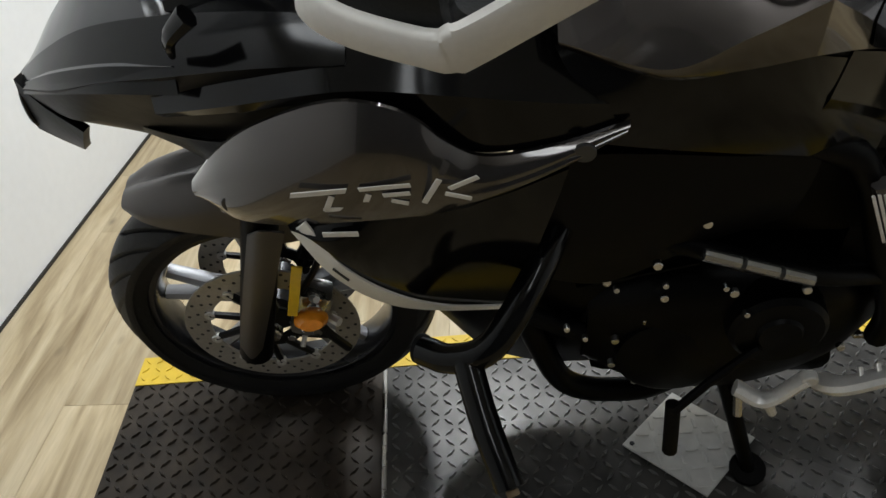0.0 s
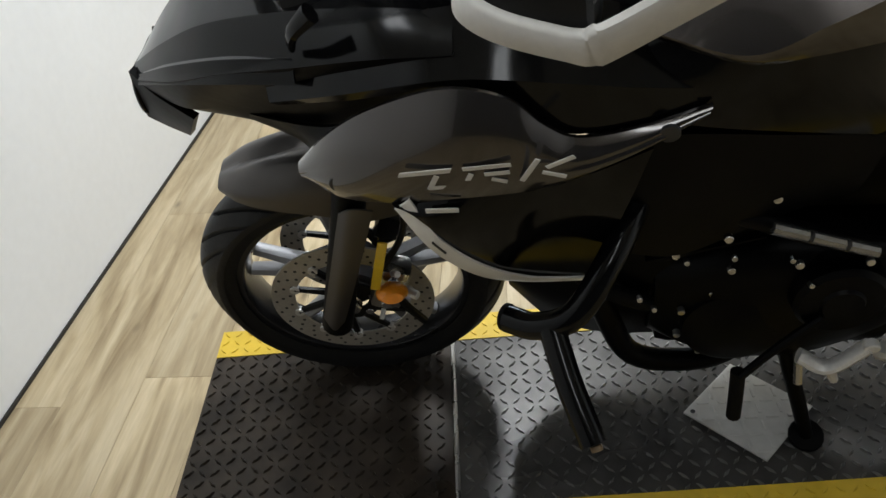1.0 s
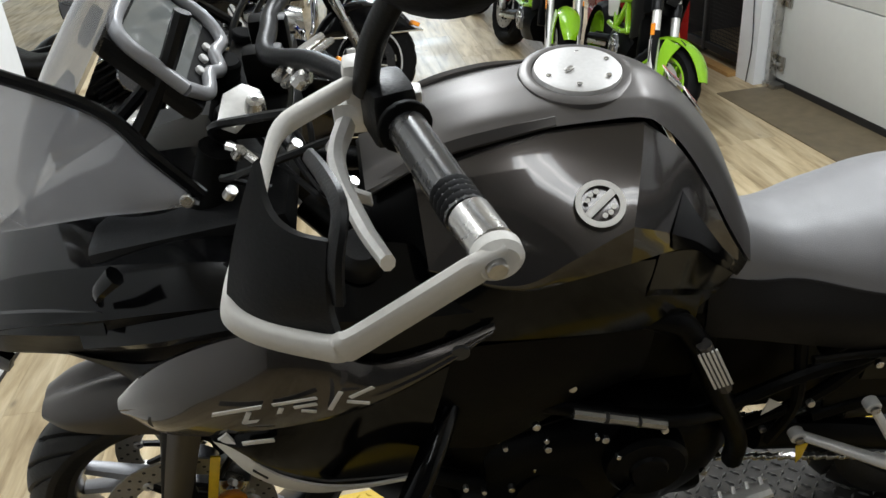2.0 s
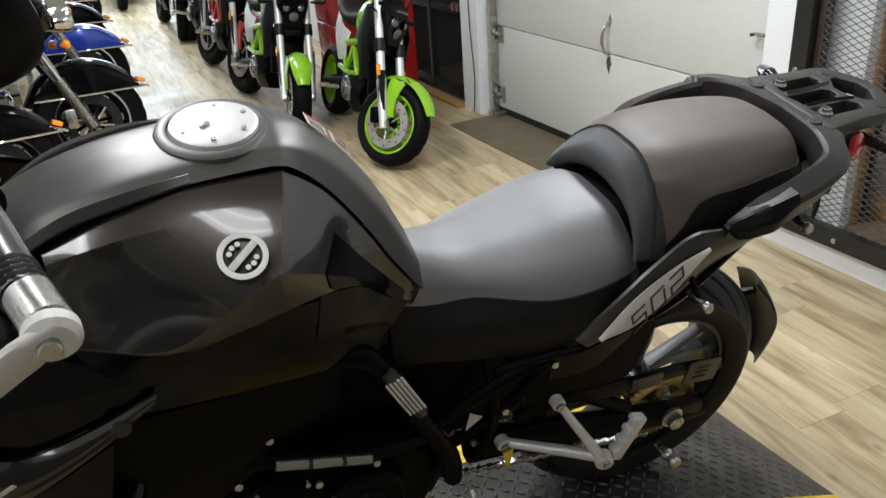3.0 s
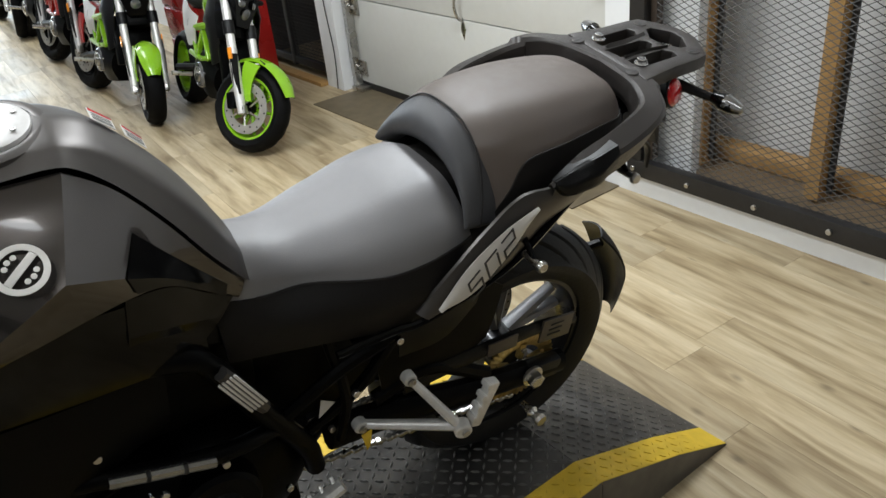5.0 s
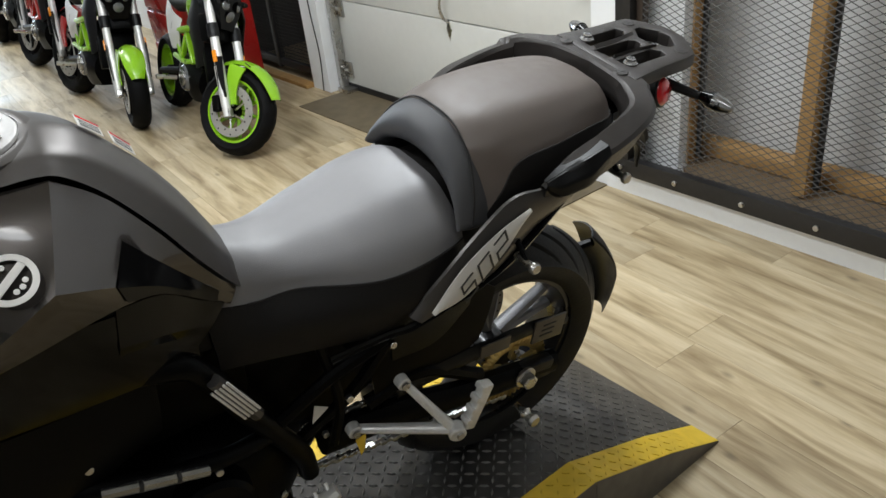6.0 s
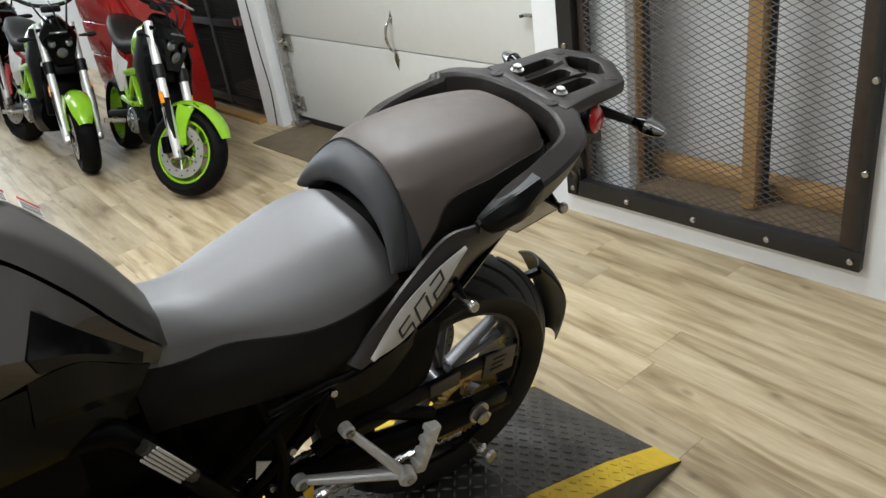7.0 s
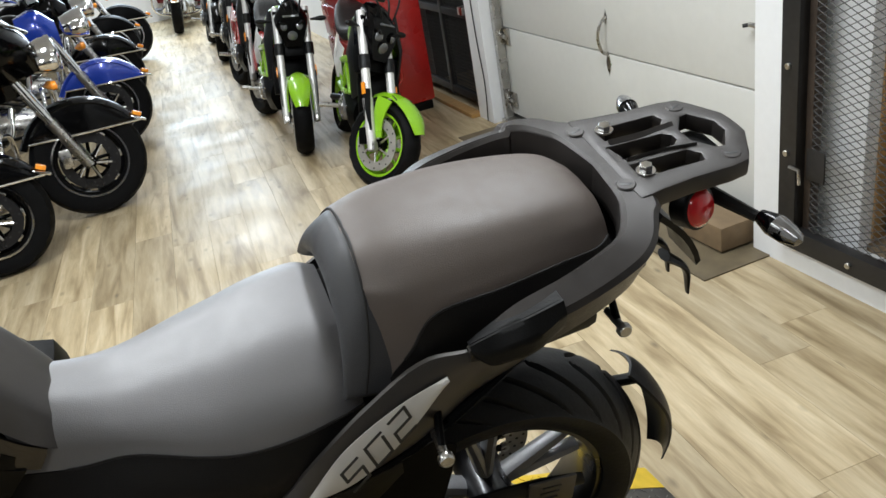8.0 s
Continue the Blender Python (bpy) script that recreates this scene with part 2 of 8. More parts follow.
def tube_bm(pts, r, n=0, sides=10, bm=None, flat=1.0, up=(0, 0, 1)):
    """A tube along pts; r may be a number or a (start, end) pair."""
    bm = bm or bmesh.new()
    path = curve_pts(pts, n) if n else [Vector(p) for p in pts]
    r0, r1 = (r, r) if not isinstance(r, tuple) else r
    rings = []
    side = None
    for i, p in enumerate(path):
        d = (path[min(i + 1, len(path) - 1)] - path[max(i - 1, 0)]).normalized()
        if side is None:
            side = d.cross(Vector(up))
            if side.length < 1e-3:
                side = d.cross(Vector((1, 0, 0)))
        side = (side - d * side.dot(d)).normalized()
        upv = side.cross(d)
        rad = r0 + (r1 - r0) * i / max(1, len(path) - 1)
        rings.append([p + (side * math.cos(a) + upv * math.sin(a) * flat) * rad for a in (2 * math.pi * k / sides for k in range(sides))])
    skin(bm, rings)
    return bm


def box_bm(sx, sy, sz, c=(0, 0, 0), bevel=0.0, rot=None, bm=None, seg=2):
    own = bmesh.new()
    bmesh.ops.create_cube(own, size=1, matrix=Matrix.Diagonal((sx, sy, sz, 1)))
    if bevel:
        bmesh.ops.bevel(own, geom=own.edges[:], offset=bevel, segments=seg, affect="EDGES", profile=0.6)
    m = Matrix.Translation(c) @ (rot if rot is not None else Matrix())
    bmesh.ops.transform(own, matrix=m, verts=own.verts)
    if bm is None:
        return own
    return merge(bm, own)


def merge(bm, other):
    me = bpy.data.meshes.new("tmp")
    other.to_mesh(me)
    other.free()
    bm.from_mesh(me)
    bpy.data.meshes.remove(me)
    return bm


def frame_to(axis):
    """A turn that takes z to axis."""
    return Vector((0, 0, 1)).rotation_difference(Vector(axis).normalized()).to_matrix().to_4x4()


def lathe_bm(profile, c=(0, 0, 0), axis=(0, 1, 0), n=32, bm=None, close=False):
    """profile: (radius, height along the axis)."""
    bm = bm or bmesh.new()
    m = Matrix.Translation(c) @ frame_to(axis)
    rings = []
    for k in range(n):
        a = 2 * math.pi * k / n
        rings.append([m @ Vector((r * math.cos(a), r * math.sin(a), h)) for r, h in profile])
    vs = [[bm.verts.new(p) for p in r] for r in rings]
    cnt = len(profile)
    for k in range(n):
        a, b_ = vs[k], vs[(k + 1) % n]
        for i in range(cnt if close else cnt - 1):
            j = (i + 1) % cnt
            bm.faces.new((a[i], a[j], b_[j], b_[i]))
    if not close:
        for idx in (0, cnt - 1):
            if profile[idx][0] > 1e-5:
                bm.faces.new([v[idx] for v in vs])
    bmesh.ops.remove_doubles(bm, verts=bm.verts, dist=1e-6)
    return bm


def disc_bm(r, h, c, axis=(0, 1, 0), n=20, bev=0.0, bm=None):
    bev = bev or min(r, h) * 0.15
    return lathe_bm([(0, -h / 2), (r - bev, -h / 2), (r, -h / 2 + bev), (r, h / 2 - bev), (r - bev, h / 2), (0, h / 2)], c, axis, n, bm)


def body_bm(sections, steps=5, shift=(), sharp_rows=None):
    """A body, alike on both sides, from sections along x: (x, [(half width, z), ...]) from the top's middle to the bottom's edge."""
    bm = bmesh.new()
    cnt = len(sections[0][1])
    rows = []
    for k in range(cnt):
        rows.append(curve_pts([(s[0], s[1][k][0], s[1][k][1]) for s in sections], (len(sections) - 1) * steps + 1))
    rings = []
    for i in range(len(rows[0])):
        half = curve_pts([r[i] for r in rows], (cnt - 1) * 4 + 1)
        x = rows[0][i][0]
        left = [Vector((p[0], -max(p[1], 0), p[2])) for p in half]
        right = [Vector((p[0], max(p[1], 0), p[2])) for p in half[1:]] if abs(half[0][1]) < 1e-6 else [Vector((p[0], p[1], p[2])) for p in half]
        rings.append(left[::-1] + right)
    skin(bm, rings)
    return bm


def sheet_bm(top, bot, n=18, rows=7, bulge=(0, 0, 0), thick=0.004, push=(0, 1, 0), bm=None, side=1):
    """A curved panel between two edges, with thickness."""
    bm = bm or bmesh.new()
    a, b_ = curve_pts(top, n), curve_pts(bot, n)
    grid = []
    for j in range(rows):
        t = j / (rows - 1)
        w = 4 * t * (1 - t)
        grid.append([p.lerp(q, t) + Vector(bulge) * w for p, q in zip(a, b_)])
    th = Vector(push).normalized() * thick
    flip = Vector((1, side, 1))
    outer = [[bm.verts.new(p * flip) for p in r] for r in grid]
    inner = [[bm.verts.new((p + th) * flip) for p in r] for r in grid]
    for g in (outer, inner):
        for r0, r1 in zip(g, g[1:]):
            for i in range(n - 1):
                bm.faces.new((r0[i], r0[i + 1], r1[i + 1], r1[i]))
    for i in range(n - 1):
        for j in (0, rows - 1):
            bm.faces.new((outer[j][i], outer[j][i + 1], inner[j][i + 1], inner[j][i]))
    for j in range(rows - 1):
        for i in (0, n - 1):
            bm.faces.new((outer[j][i], outer[j + 1][i], inner[j + 1][i], inner[j][i]))
    return bm


def slab_bm(outline, thick, m=None, bevel=0.0, bm=None):
    """A flat plate with the outline (x, y), its top at z = 0, laid by m."""
    own = bmesh.new()
    vs = [own.verts.new((x, y, 0)) for x, y in outline]
    f = own.faces.new(vs)
    r = bmesh.ops.extrude_face_region(own, geom=[f])
    bmesh.ops.translate(own, vec=(0, 0, -thick), verts=[v for v in r["geom"] if isinstance(v, bmesh.types.BMVert)])
    bmesh.ops.recalc_face_normals(own, faces=own.faces)
    if bevel:
        bmesh.ops.bevel(own, geom=own.edges[:], offset=bevel, segments=2, affect="EDGES", profile=0.6)
    if m is not None:
        bmesh.ops.transform(own, matrix=m, verts=own.verts)
    return own if bm is None else merge(bm, own)


# ---- the room ----
SKEW = 3.6
EAST = pose(2.395, 0, 0, 0, 0, SKEW)          # the mesh wall: local x points out of the room, y along the wall
WEST = pose(-1.717, 0, 0, 0, 0, -2.8)


def structure(name, bm, material, m=None, label="", smooth=False):
    ob = part(name, bm, material, None, label, smooth)
    if m is not None:
        ob.matrix_world = m
    return tagged(ob, kind="structure")


def wall_box(x0, x1, y0, y1, z0, z1, bm=None):
    return box_bm(x1 - x0, y1 - y0, z1 - z0, ((x0 + x1) / 2, (y0 + y1) / 2, (z0 + z1) / 2), bm=bm)


# mesh wall with its opening
bm = wall_box(0, 0.14, -8.1, 0.0, 0, CEIL)
wall_box(0, 0.14, 0.0, 1.235, 0, 0.095, bm)
wall_box(0, 0.14, 0.0, 1.235, 2.2, CEIL, bm)
wall_box(0, 0.14, 1.235, 1.385, 0, CEIL, bm)
structure("wall_east", bm, "wall", EAST, "white painted wall round a caged opening")
bm = wall_box(0, 0.14, 1.385, 3.62, 2.25, CEIL)
structure("wall_header", bm, "wall", EAST, "white painted wall above the garage door")
bm = wall_box(-0.02, 0.16, 3.62, 3.83, 0, CEIL)
structure("door_post", bm, "wall", EAST, "white painted post beside the garage door")
bm = wall_box(0, 0.14, 4.95, 14.0, 0, CEIL)
wall_box(0, 0.14, 3.83, 4.95, 2.2, CEIL, bm)
structure("wall_east_far", bm, "wall", EAST, "white painted wall beyond the mesh gate")
bm = wall_box(0.10, 0.24, 1.0, 1.385, 0, CEIL)
structure("wall_return", bm, "wall", EAST, "white painted return beside the garage door")
# west wall, ending where the row of bikes begins
bm = wall_box(-0.14, 0, -8.1, 2.35, 0, CEIL)
structure("wall_west", bm, "wall", WEST, "bright white painted wall beside the plank floor")
bm = wall_box(-4.6, -4.46, 2.2, 13.0, 0, CEIL)
structure("wall_west_far", bm, "wall", None, "white painted wall behind the parked row")
bm = wall_box(-4.6, -1.72, 2.2, 2.34, 0, CEIL)
structure("wall_alcove", bm, "wall", None, "white painted partition")
bm = wall_box(-4.6, -1.0, 12.4, 12.54, 0, CEIL)
wall_box(1.6, 3.2, 12.4, 12.54, 0, CEIL, bm)
wall_box(-1.0, 1.6, 12.4, 12.54, 0, 1.0, bm)
wall_box(-1.0, 1.6, 12.4, 12.54, 2.5, CEIL, bm)
structure("wall_north", bm, "wall", None, "white painted end wall")
# unseen closing wall, kept dark so the bike's left side reflects little light
bm = wall_box(-2.6, 3.4, -2.94, -2.8, 0, CEIL)
structure("added_wall_south", bm, "darkwall", None, "unseen dark grey wall, added to give the bike dark reflections")
bm = wall_box(-4.7, 3.6, -8.2, 12.6, CEIL, CEIL + 0.1)
structure("ceiling", bm, "ceiling", None, "white ceiling")
# dark line at the foot of the west wall
bm = wall_box(0.001, 0.006, -8.0, 2.3, 0.001, 0.012)
structure("trim", bm, "meshblack", WEST, "dark joint at the foot of the wall")

# the cage behind the mesh
bm = wall_box(0.42, 0.46, -0.25, 1.6, 0, 2.4)
structure("wall_cage_back", bm, "board", EAST, "grey board behind the mesh")
bm = wall_box(0.14, 0.42, -0.06, -0.02, 0, 2.4)
wall_box(0.14, 0.42, 1.28, 1.32, 0, 2.4, bm)
wall_box(0.14, 0.42, -0.06, 1.32, 2.2, 2.24, bm)
structure("wall_cage_side", bm, "board", EAST, "grey boards closing the caged recess")
bm = wall_box(0.14, 0.42, -0.02, 1.28, 0.06, 0.12)
structure("cage_floor", bm, "ply", EAST, "dusty brown shelf board behind the mesh")


def cage():
    cg = thing("mesh_cage", EAST, "black steel framed expanded metal mesh over wooden studs", "mesh cage")
    W, z0, z1, fw = 1.235, 0.095, 2.2, 0.075
    for nm, args in (("bottom_rail", (0, W, z0, z0 + fw)), ("top_rail", (0, W, z1 - fw, z1)), ("side_rail", (0, 0.032, z0 + fw, z1 - fw)), ("side_rail", (W - fw, W, z0 + fw, z1 - fw))):
        y0, y1, a, b_ = args
        part(nm, box_bm(0.045, y1 - y0 - 0.001, b_ - a - 0.001, (-0.006, (y0 + y1) / 2, (a + b_) / 2), 0.003), "meshblack", cg)
    part("angle_iron", box_bm(0.034, 0.044, z1 - z0 - 2 * fw - 0.001, (-0.004, 0.0545, (z0 + z1) / 2), 0.003), "rust", cg, "rusty angle iron post")
    part("angle_iron", box_bm(0.04, 0.03, z1 - z0 - 2 * fw, (0.03, W - fw - 0.015, (z0 + z1) / 2), 0.003), "rust", cg, "rusty angle iron post")
    # expanded metal: crossing zigzag strands
    mesh = bmesh.new()
    px, pz = 0.050, 0.0125
    x = 0.004

    def strand(a, b_):
        d = Vector((0, b_[0] - a[0], b_[1] - a[1])).normalized()
        sd = Vector((0, -d.z, d.y))
        ring = [sd * 0.0017, sd * -0.0012 + Vector((0.0015, 0, 0)), sd * -0.0012 - Vector((0.0015, 0, 0))]
        p, q = Vector((x, *a)), Vector((x, *b_))
        u_, w_ = [mesh.verts.new(p + k) for k in ring], [mesh.verts.new(q + k) for k in ring]
        for k in range(3):
            mesh.faces.new((u_[k], u_[(k + 1) % 3], w_[(k + 1) % 3], w_[k]))
    nz = int((z1 - z0 - 2 * fw) / (2 * pz))
    ny = int((W - 2 * fw) / px)
    for iz in range(nz):
        zz = z0 + fw + iz * 2 * pz
        if zz > 1.55:
            break
        for iy in range(ny):
            yy = fw + iy * px
            strand((yy, zz + pz), (yy + px / 2, zz + 2 * pz))
            strand((yy + px / 2, zz + 2 * pz), (yy + px, zz + pz))
            strand((yy, zz + pz), (yy + px / 2, zz))
            strand((yy + px / 2, zz), (yy + px, zz + pz))
    part("wire_mesh", mesh, "meshwire", cg, "raw expanded metal mesh", False)
    for y in (0.03, 0.32, 0.615, 0.92, 1.20):
        part("bolt", disc_bm(0.011, 0.010, (-0.033, y, z0 + 0.036), (1, 0, 0), 12), "steel", cg, "round steel bolt head")
    for z in (0.45, 0.75, 1.05, 1.35):
        part("bolt", disc_bm(0.011, 0.010, (-0.033, 0.016, z), (1, 0, 0), 12), "steel", cg)
        part("bolt", disc_bm(0.011, 0.010, (-0.033, W - 0.035, z), (1, 0, 0), 12), "steel", cg)
    return cg


cage()
for y in (0.50, 1.02):
    st = part("stud", box_bm(0.09, 0.055, 2.06, (0.2, y, 1.16), 0.003), "stud", None, "bare orange-brown wooden stud behind the mesh")
    st.matrix_world = EAST
    tagged(st, category="stud", group="studs in the cage")
    hole = part("stud_strip", box_bm(0.012, 0.022, 2.0, (0.21, y - 0.042, 1.15), 0.002), "meshblack", None, "black perforated steel strip on a stud")
    hole.matrix_world = EAST
    tagged(hole, category="metal strip", group="strips in the cage")
sl = part("sill_plate", box_bm(0.10, 1.22, 0.06, (0.34, 0.62, 0.155), 0.003), "stud", None, "wooden sill plate lying behind the mesh")
sl.matrix_world = EAST
tagged(sl, category="timber")
lb = thing("lock_box", EAST, "dark steel lock plate with a bent latch on the cage", "latch")
part("plate", box_bm(0.006, 0.075, 0.11, (-0.001, 1.10, 0.42), 0.002), "meshblack", lb)
part("latch", tube_bm([(-0.04, 1.175, 0.41), (-0.045, 1.13, 0.41), (-0.045, 1.125, 0.36)], 0.006, 0, 8), "steel", lb, "bent steel latch rod")

# garage door
GX = 0.10
gd = thing("garage_door", EAST, "white sectional steel garage door, shut", "garage door")
part("bottom_seal", box_bm(0.04, 2.2, 0.045, (GX + 0.02, 2.5, 0.0225), 0.008), "meshblack", gd, "black rubber bottom seal")
for i in range(4):
    z0 = 0.047 + i * 0.535
    part("door_section", box_bm(0.045, 2.22, 0.529, (GX + 0.0225, 2.5, z0 + 0.2645), 0.004), "door", gd)
hd = thing("lift_handle", EAST, "grey cast lift handle with pointed plates on the garage door", "handle")
hy = 2.46
for z, s in ((0.53, 1), (0.75, 0.6)):
    bm = slab_bm([(0, 0.062 * s), (0.022 * s, 0.0), (0, -0.062 * s), (-0.022 * s, 0)], 0.006, Matrix.Translation((GX - 0.001, hy, z)) @ pose(0, 0, 0, 90, 0, -90), 0.001)
    part("handle_plate", bm, "steel", hd)
part("grip", tube_bm([(GX, hy, 0.57), (GX - 0.035, hy, 0.60), (GX - 0.045, hy + 0.008, 0.66), (GX - 0.035, hy, 0.72), (GX, hy, 0.75)], 0.008, 14, 8), "steel", hd, "bowed steel grip")
lt = thing("slide_latch", EAST, "steel slide latch on the garage door edge", "latch")
part("plate", box_bm(0.012, 0.05, 0.075, (GX - 0.007, 1.425, 0.82), 0.002), "steel", lt)
part("bolt", tube_bm([(GX - 0.02, 1.41, 0.825), (GX - 0.022, 1.50, 0.825)], 0.009, 0, 8), "steel", lt)
part("pull", tube_bm([(GX - 0.022, 1.50, 0.825), (GX - 0.04, 1.515, 0.822)], 0.007, 0, 8), "meshblack", lt)
rl = thing("roller_bracket", EAST, "small grey roller bracket on the garage door", "bracket")
part("plate", box_bm(0.012, 0.04, 0.05, (GX - 0.007, 1.45, 0.575), 0.003), "steel", rl)
tk = thing("door_track", EAST, "galvanised vertical track with hinges beside the garage door", "door track")
part("rail", box_bm(0.05, 0.045, 2.1, (GX - 0.03, 3.585, 1.06), 0.004), "steel", tk)
for z in (0.14, 0.53, 1.07):
    part("hinge_plate", box_bm(0.012, 0.07, 0.10, (GX - 0.008, 3.525, z), 0.004), "steel", tk, "pressed steel hinge")
    part("roller", tube_bm([(GX - 0.02, 3.51, z), (GX - 0.02, 3.585, z)], 0.014, 0, 10), "steel", tk)
part("foot", box_bm(0.08, 0.12, 0.03, (GX - 0.04, 3.53, 0.016), 0.004), "steel", tk)
cb = part("cable", tube_bm([(-0.024, 3.72, 0.95), (-0.027, 3.70, 0.55), (-0.026, 3.67, 0.25), (-0.03, 3.69, 0.004)], 0.0035, 24, 6), "meshblack", None, "thin dark cable hanging down the white post")
cb.matrix_world = EAST
tagged(cb, category="cable")
# slab of worn concrete in front of the garage door
bm = wall_box(-0.30, GX, 1.30, 3.55, 0.0, 0.006)
structure("threshold", bm, plain("worn_threshold", (0.125, 0.098, 0.058), 0.55, 0, 0, 0.35, 14, 0.4), EAST, "worn brown threshold before the garage door")
wd = part("wood_block", slab_bm([(0.0, -0.10), (0.16, -0.12), (0.17, 0.11), (0.02, 0.12)], 0.10, pose(2.16, 1.50, 0.115, 0, 0, 10), 0.006), "ply", None, "rough plywood wedge lying by the garage door")
tagged(wd, category="wood block")

# mesh gate beyond the post, with dark wall behind
bm = wall_box(0.9, 1.0, 3.4, 5.6, 0, CEIL)
structure("wall_gate_back", bm, "darkwall", EAST, "dark grey painted block wall behind the gate")
bm = wall_box(0.14, 0.9, 3.70, 3.80, 0, CEIL)
wall_box(0.14, 0.9, 5.0, 5.1, 0, CEIL, bm)
structure("wall_gate_side", bm, "darkwall", EAST, "dark side walls of the recess")
gt = thing("mesh_gate", EAST, "dark steel gate with wire mesh, shut", "gate")
for y in (3.86, 4.38, 4.90):
    part("gate_post", box_bm(0.04, 0.05, 2.1, (0.05, y, 1.09), 0.004), "meshblack", gt)
for z in (0.08, 0.62, 2.1):
    part("gate_rail", box_bm(0.036, 1.0, 0.05, (0.05, 4.38, z), 0.004), "meshblack", gt)
grid = bmesh.new()
for k in range(50):
    y = 3.89 + k * 0.02
    box_bm(0.003, 0.003, 1.5, (0.05, y, 0.83), bm=grid)
for k in range(60):
    box_bm(0.003, 1.0, 0.003, (0.054, 4.38, 0.1 + k * 0.025), bm=grid)
part("wire_mesh", grid, "meshwire", gt, "dark wire grid", False)
part("gate_lock", box_bm(0.05, 0.07, 0.05, (0.01, 3.93, 0.66), 0.006), "steel", gt, "grey lock")
bm = box_bm(0.075, 1.12, 0.026, (-0.04, 4.39, 0.013), 0.005)
sill = part("door_sill", bm, "stud", None, "pale worn wooden door sill", False)
sill.matrix_world = EAST
tagged(sill, category="sill", kind="structure")

# unseen ceiling lights, the source of the room's light, the added fill included
for lx, ly, _ in LAMPS:
    cl = thing("ceiling_light", pose(lx, ly, CEIL), "unseen white fluorescent ceiling fitting with two tubes", "ceiling light", "ceiling lights")
    part("housing", box_bm(0.30, 1.28, 0.05, (0, 0, -0.027), 0.008), "door", cl)
    for sx in (-0.07, 0.07):
        part("tube", tube_bm([(sx, -0.6, -0.072), (sx, 0.6, -0.072)], 0.013, 0, 10), "tube", cl, "lit fluorescent tube")

# ---- the lift ----
LIFT = pose(0, 0, 0, 0, 0, SKEW)
U0, U1, U2, U3 = -1.07, 0.86, 1.14, 1.347
V0, V1, V2, V3 = -0.132, -0.046, 0.388, 0.474
Z1 = LIFT_H
Z2 = 0.10


def lift_z(u):
    if u <= U1:
        return Z1
    if u <= U2:
        return Z1 + (Z2 - Z1) * (u - U1) / (U2 - U1)
    return max(0.004, Z2 * (1 - (u - U2) / (U3 - U2)))


def deck_strip(v0, v1, cuts, dz=0.0, low=None):
    """A strip of deck between two long edges, following the ramp, with skirts down to low."""
    bm = bmesh.new()
    rings = []
    for u in cuts:
        z = lift_z(u) + dz
        b_ = max(0.0, z - 0.012) if low is None else low
        rings.append([Vector((u, v0, z)), Vector((u, v1, z)), Vector((u, v1, b_)), Vector((u, v0, b_))])
    skin(bm, rings)
    return bm


lift = thing("motorcycle_lift", LIFT, "low steel diamond plate motorcycle lift with yellow edges", "motorcycle lift")
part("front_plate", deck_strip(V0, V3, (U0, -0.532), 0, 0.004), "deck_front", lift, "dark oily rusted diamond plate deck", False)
part("main_plate", deck_strip(V0, V3, (-0.526, 0.0, U1), 0, 0.004), "deck", lift, "worn grey diamond plate deck", False)
part("ramp", deck_strip(V0, V3, (U1 + 0.002, U2, U3), 0, 0.0), "deck", lift, "diamond plate ramp sloping to the floor", False)
part("seam_rod", tube_bm([(-0.529, V0 + 0.02, Z1 + 0.001), (-0.529, V3 - 0.02, Z1 + 0.001)], 0.005, 0, 8), "steel", lift, "bright steel hinge rod across the deck")
cut = (U0 + 0.0, -0.53, 0.2, U1, U2, U3 - 0.001)
part("edge_stripe", deck_strip(V0 + 0.001, V1, cut, 0.0022), "yellow", lift, "chipped yellow safety stripe", False)
part("edge_stripe", deck_strip(V2, V3 - 0.001, cut, 0.0022), "yellow", lift, "chipped yellow safety stripe", False)
# raised treads in a herringbone
tr = bmesh.new()
rng = random.Random(4)
pitch = 0.0262
nu, nv = int((U3 - U0) / pitch), int((V3 - V0) / pitch)
verts, faces = [], []
for iu in range(nu):
    for iv in range(nv):
        u, v = U0 + (iu + 0.5) * pitch, V0 + (iv + 0.5) * pitch
        if abs(u + 0.529) < 0.014:
            continue
        a = radians(45 if (iu + iv) % 2 else -45)
        du, dv = math.cos(a), math.sin(a)
        L_, W_ = 0.0128, 0.0034
        base = len(verts)
        for s, t, h in ((-1, 0, 0), (0, -1, 0), (1, 0, 0), (0, 1, 0), (-0.55, 0, 1), (0, -0.4, 1), (0.55, 0, 1), (0, 0.4, 1)):
            uu, vv = u + s * L_ * du - t * W_ * dv, v + s * L_ * dv + t * W_ * du
            verts.append((uu, vv, lift_z(uu) + 0.0024 + (0.0022 if h else -0.0026)))
        for k in range(4):
            j = (k + 1) % 4
            faces.append((base + k, base + j, base + 4 + j, base + 4 + k))
        faces.append((base + 4, base + 5, base + 6, base + 7))
inner_f = [f for f in faces if V1 < sum(verts[i][1] for i in f) / 4 < V2 and verts[f[0]][0] > -0.529]
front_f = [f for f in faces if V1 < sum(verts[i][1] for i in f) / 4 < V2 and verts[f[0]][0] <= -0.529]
edge_f = [f for f in faces if not V1 < sum(verts[i][1] for i in f) / 4 < V2]
for fs, mt in ((inner_f, "tread"), (front_f, "deck_front"), (edge_f, "yellow")):
    me = bpy.data.meshes.new("treads")
    me.from_pydata(verts, [], fs)
    me.materials.append(MAT[mt])
    ob = new("tread", me)
    ob.parent = lift
    tagged(ob, "worn raised diamond treads", kind="stuff")

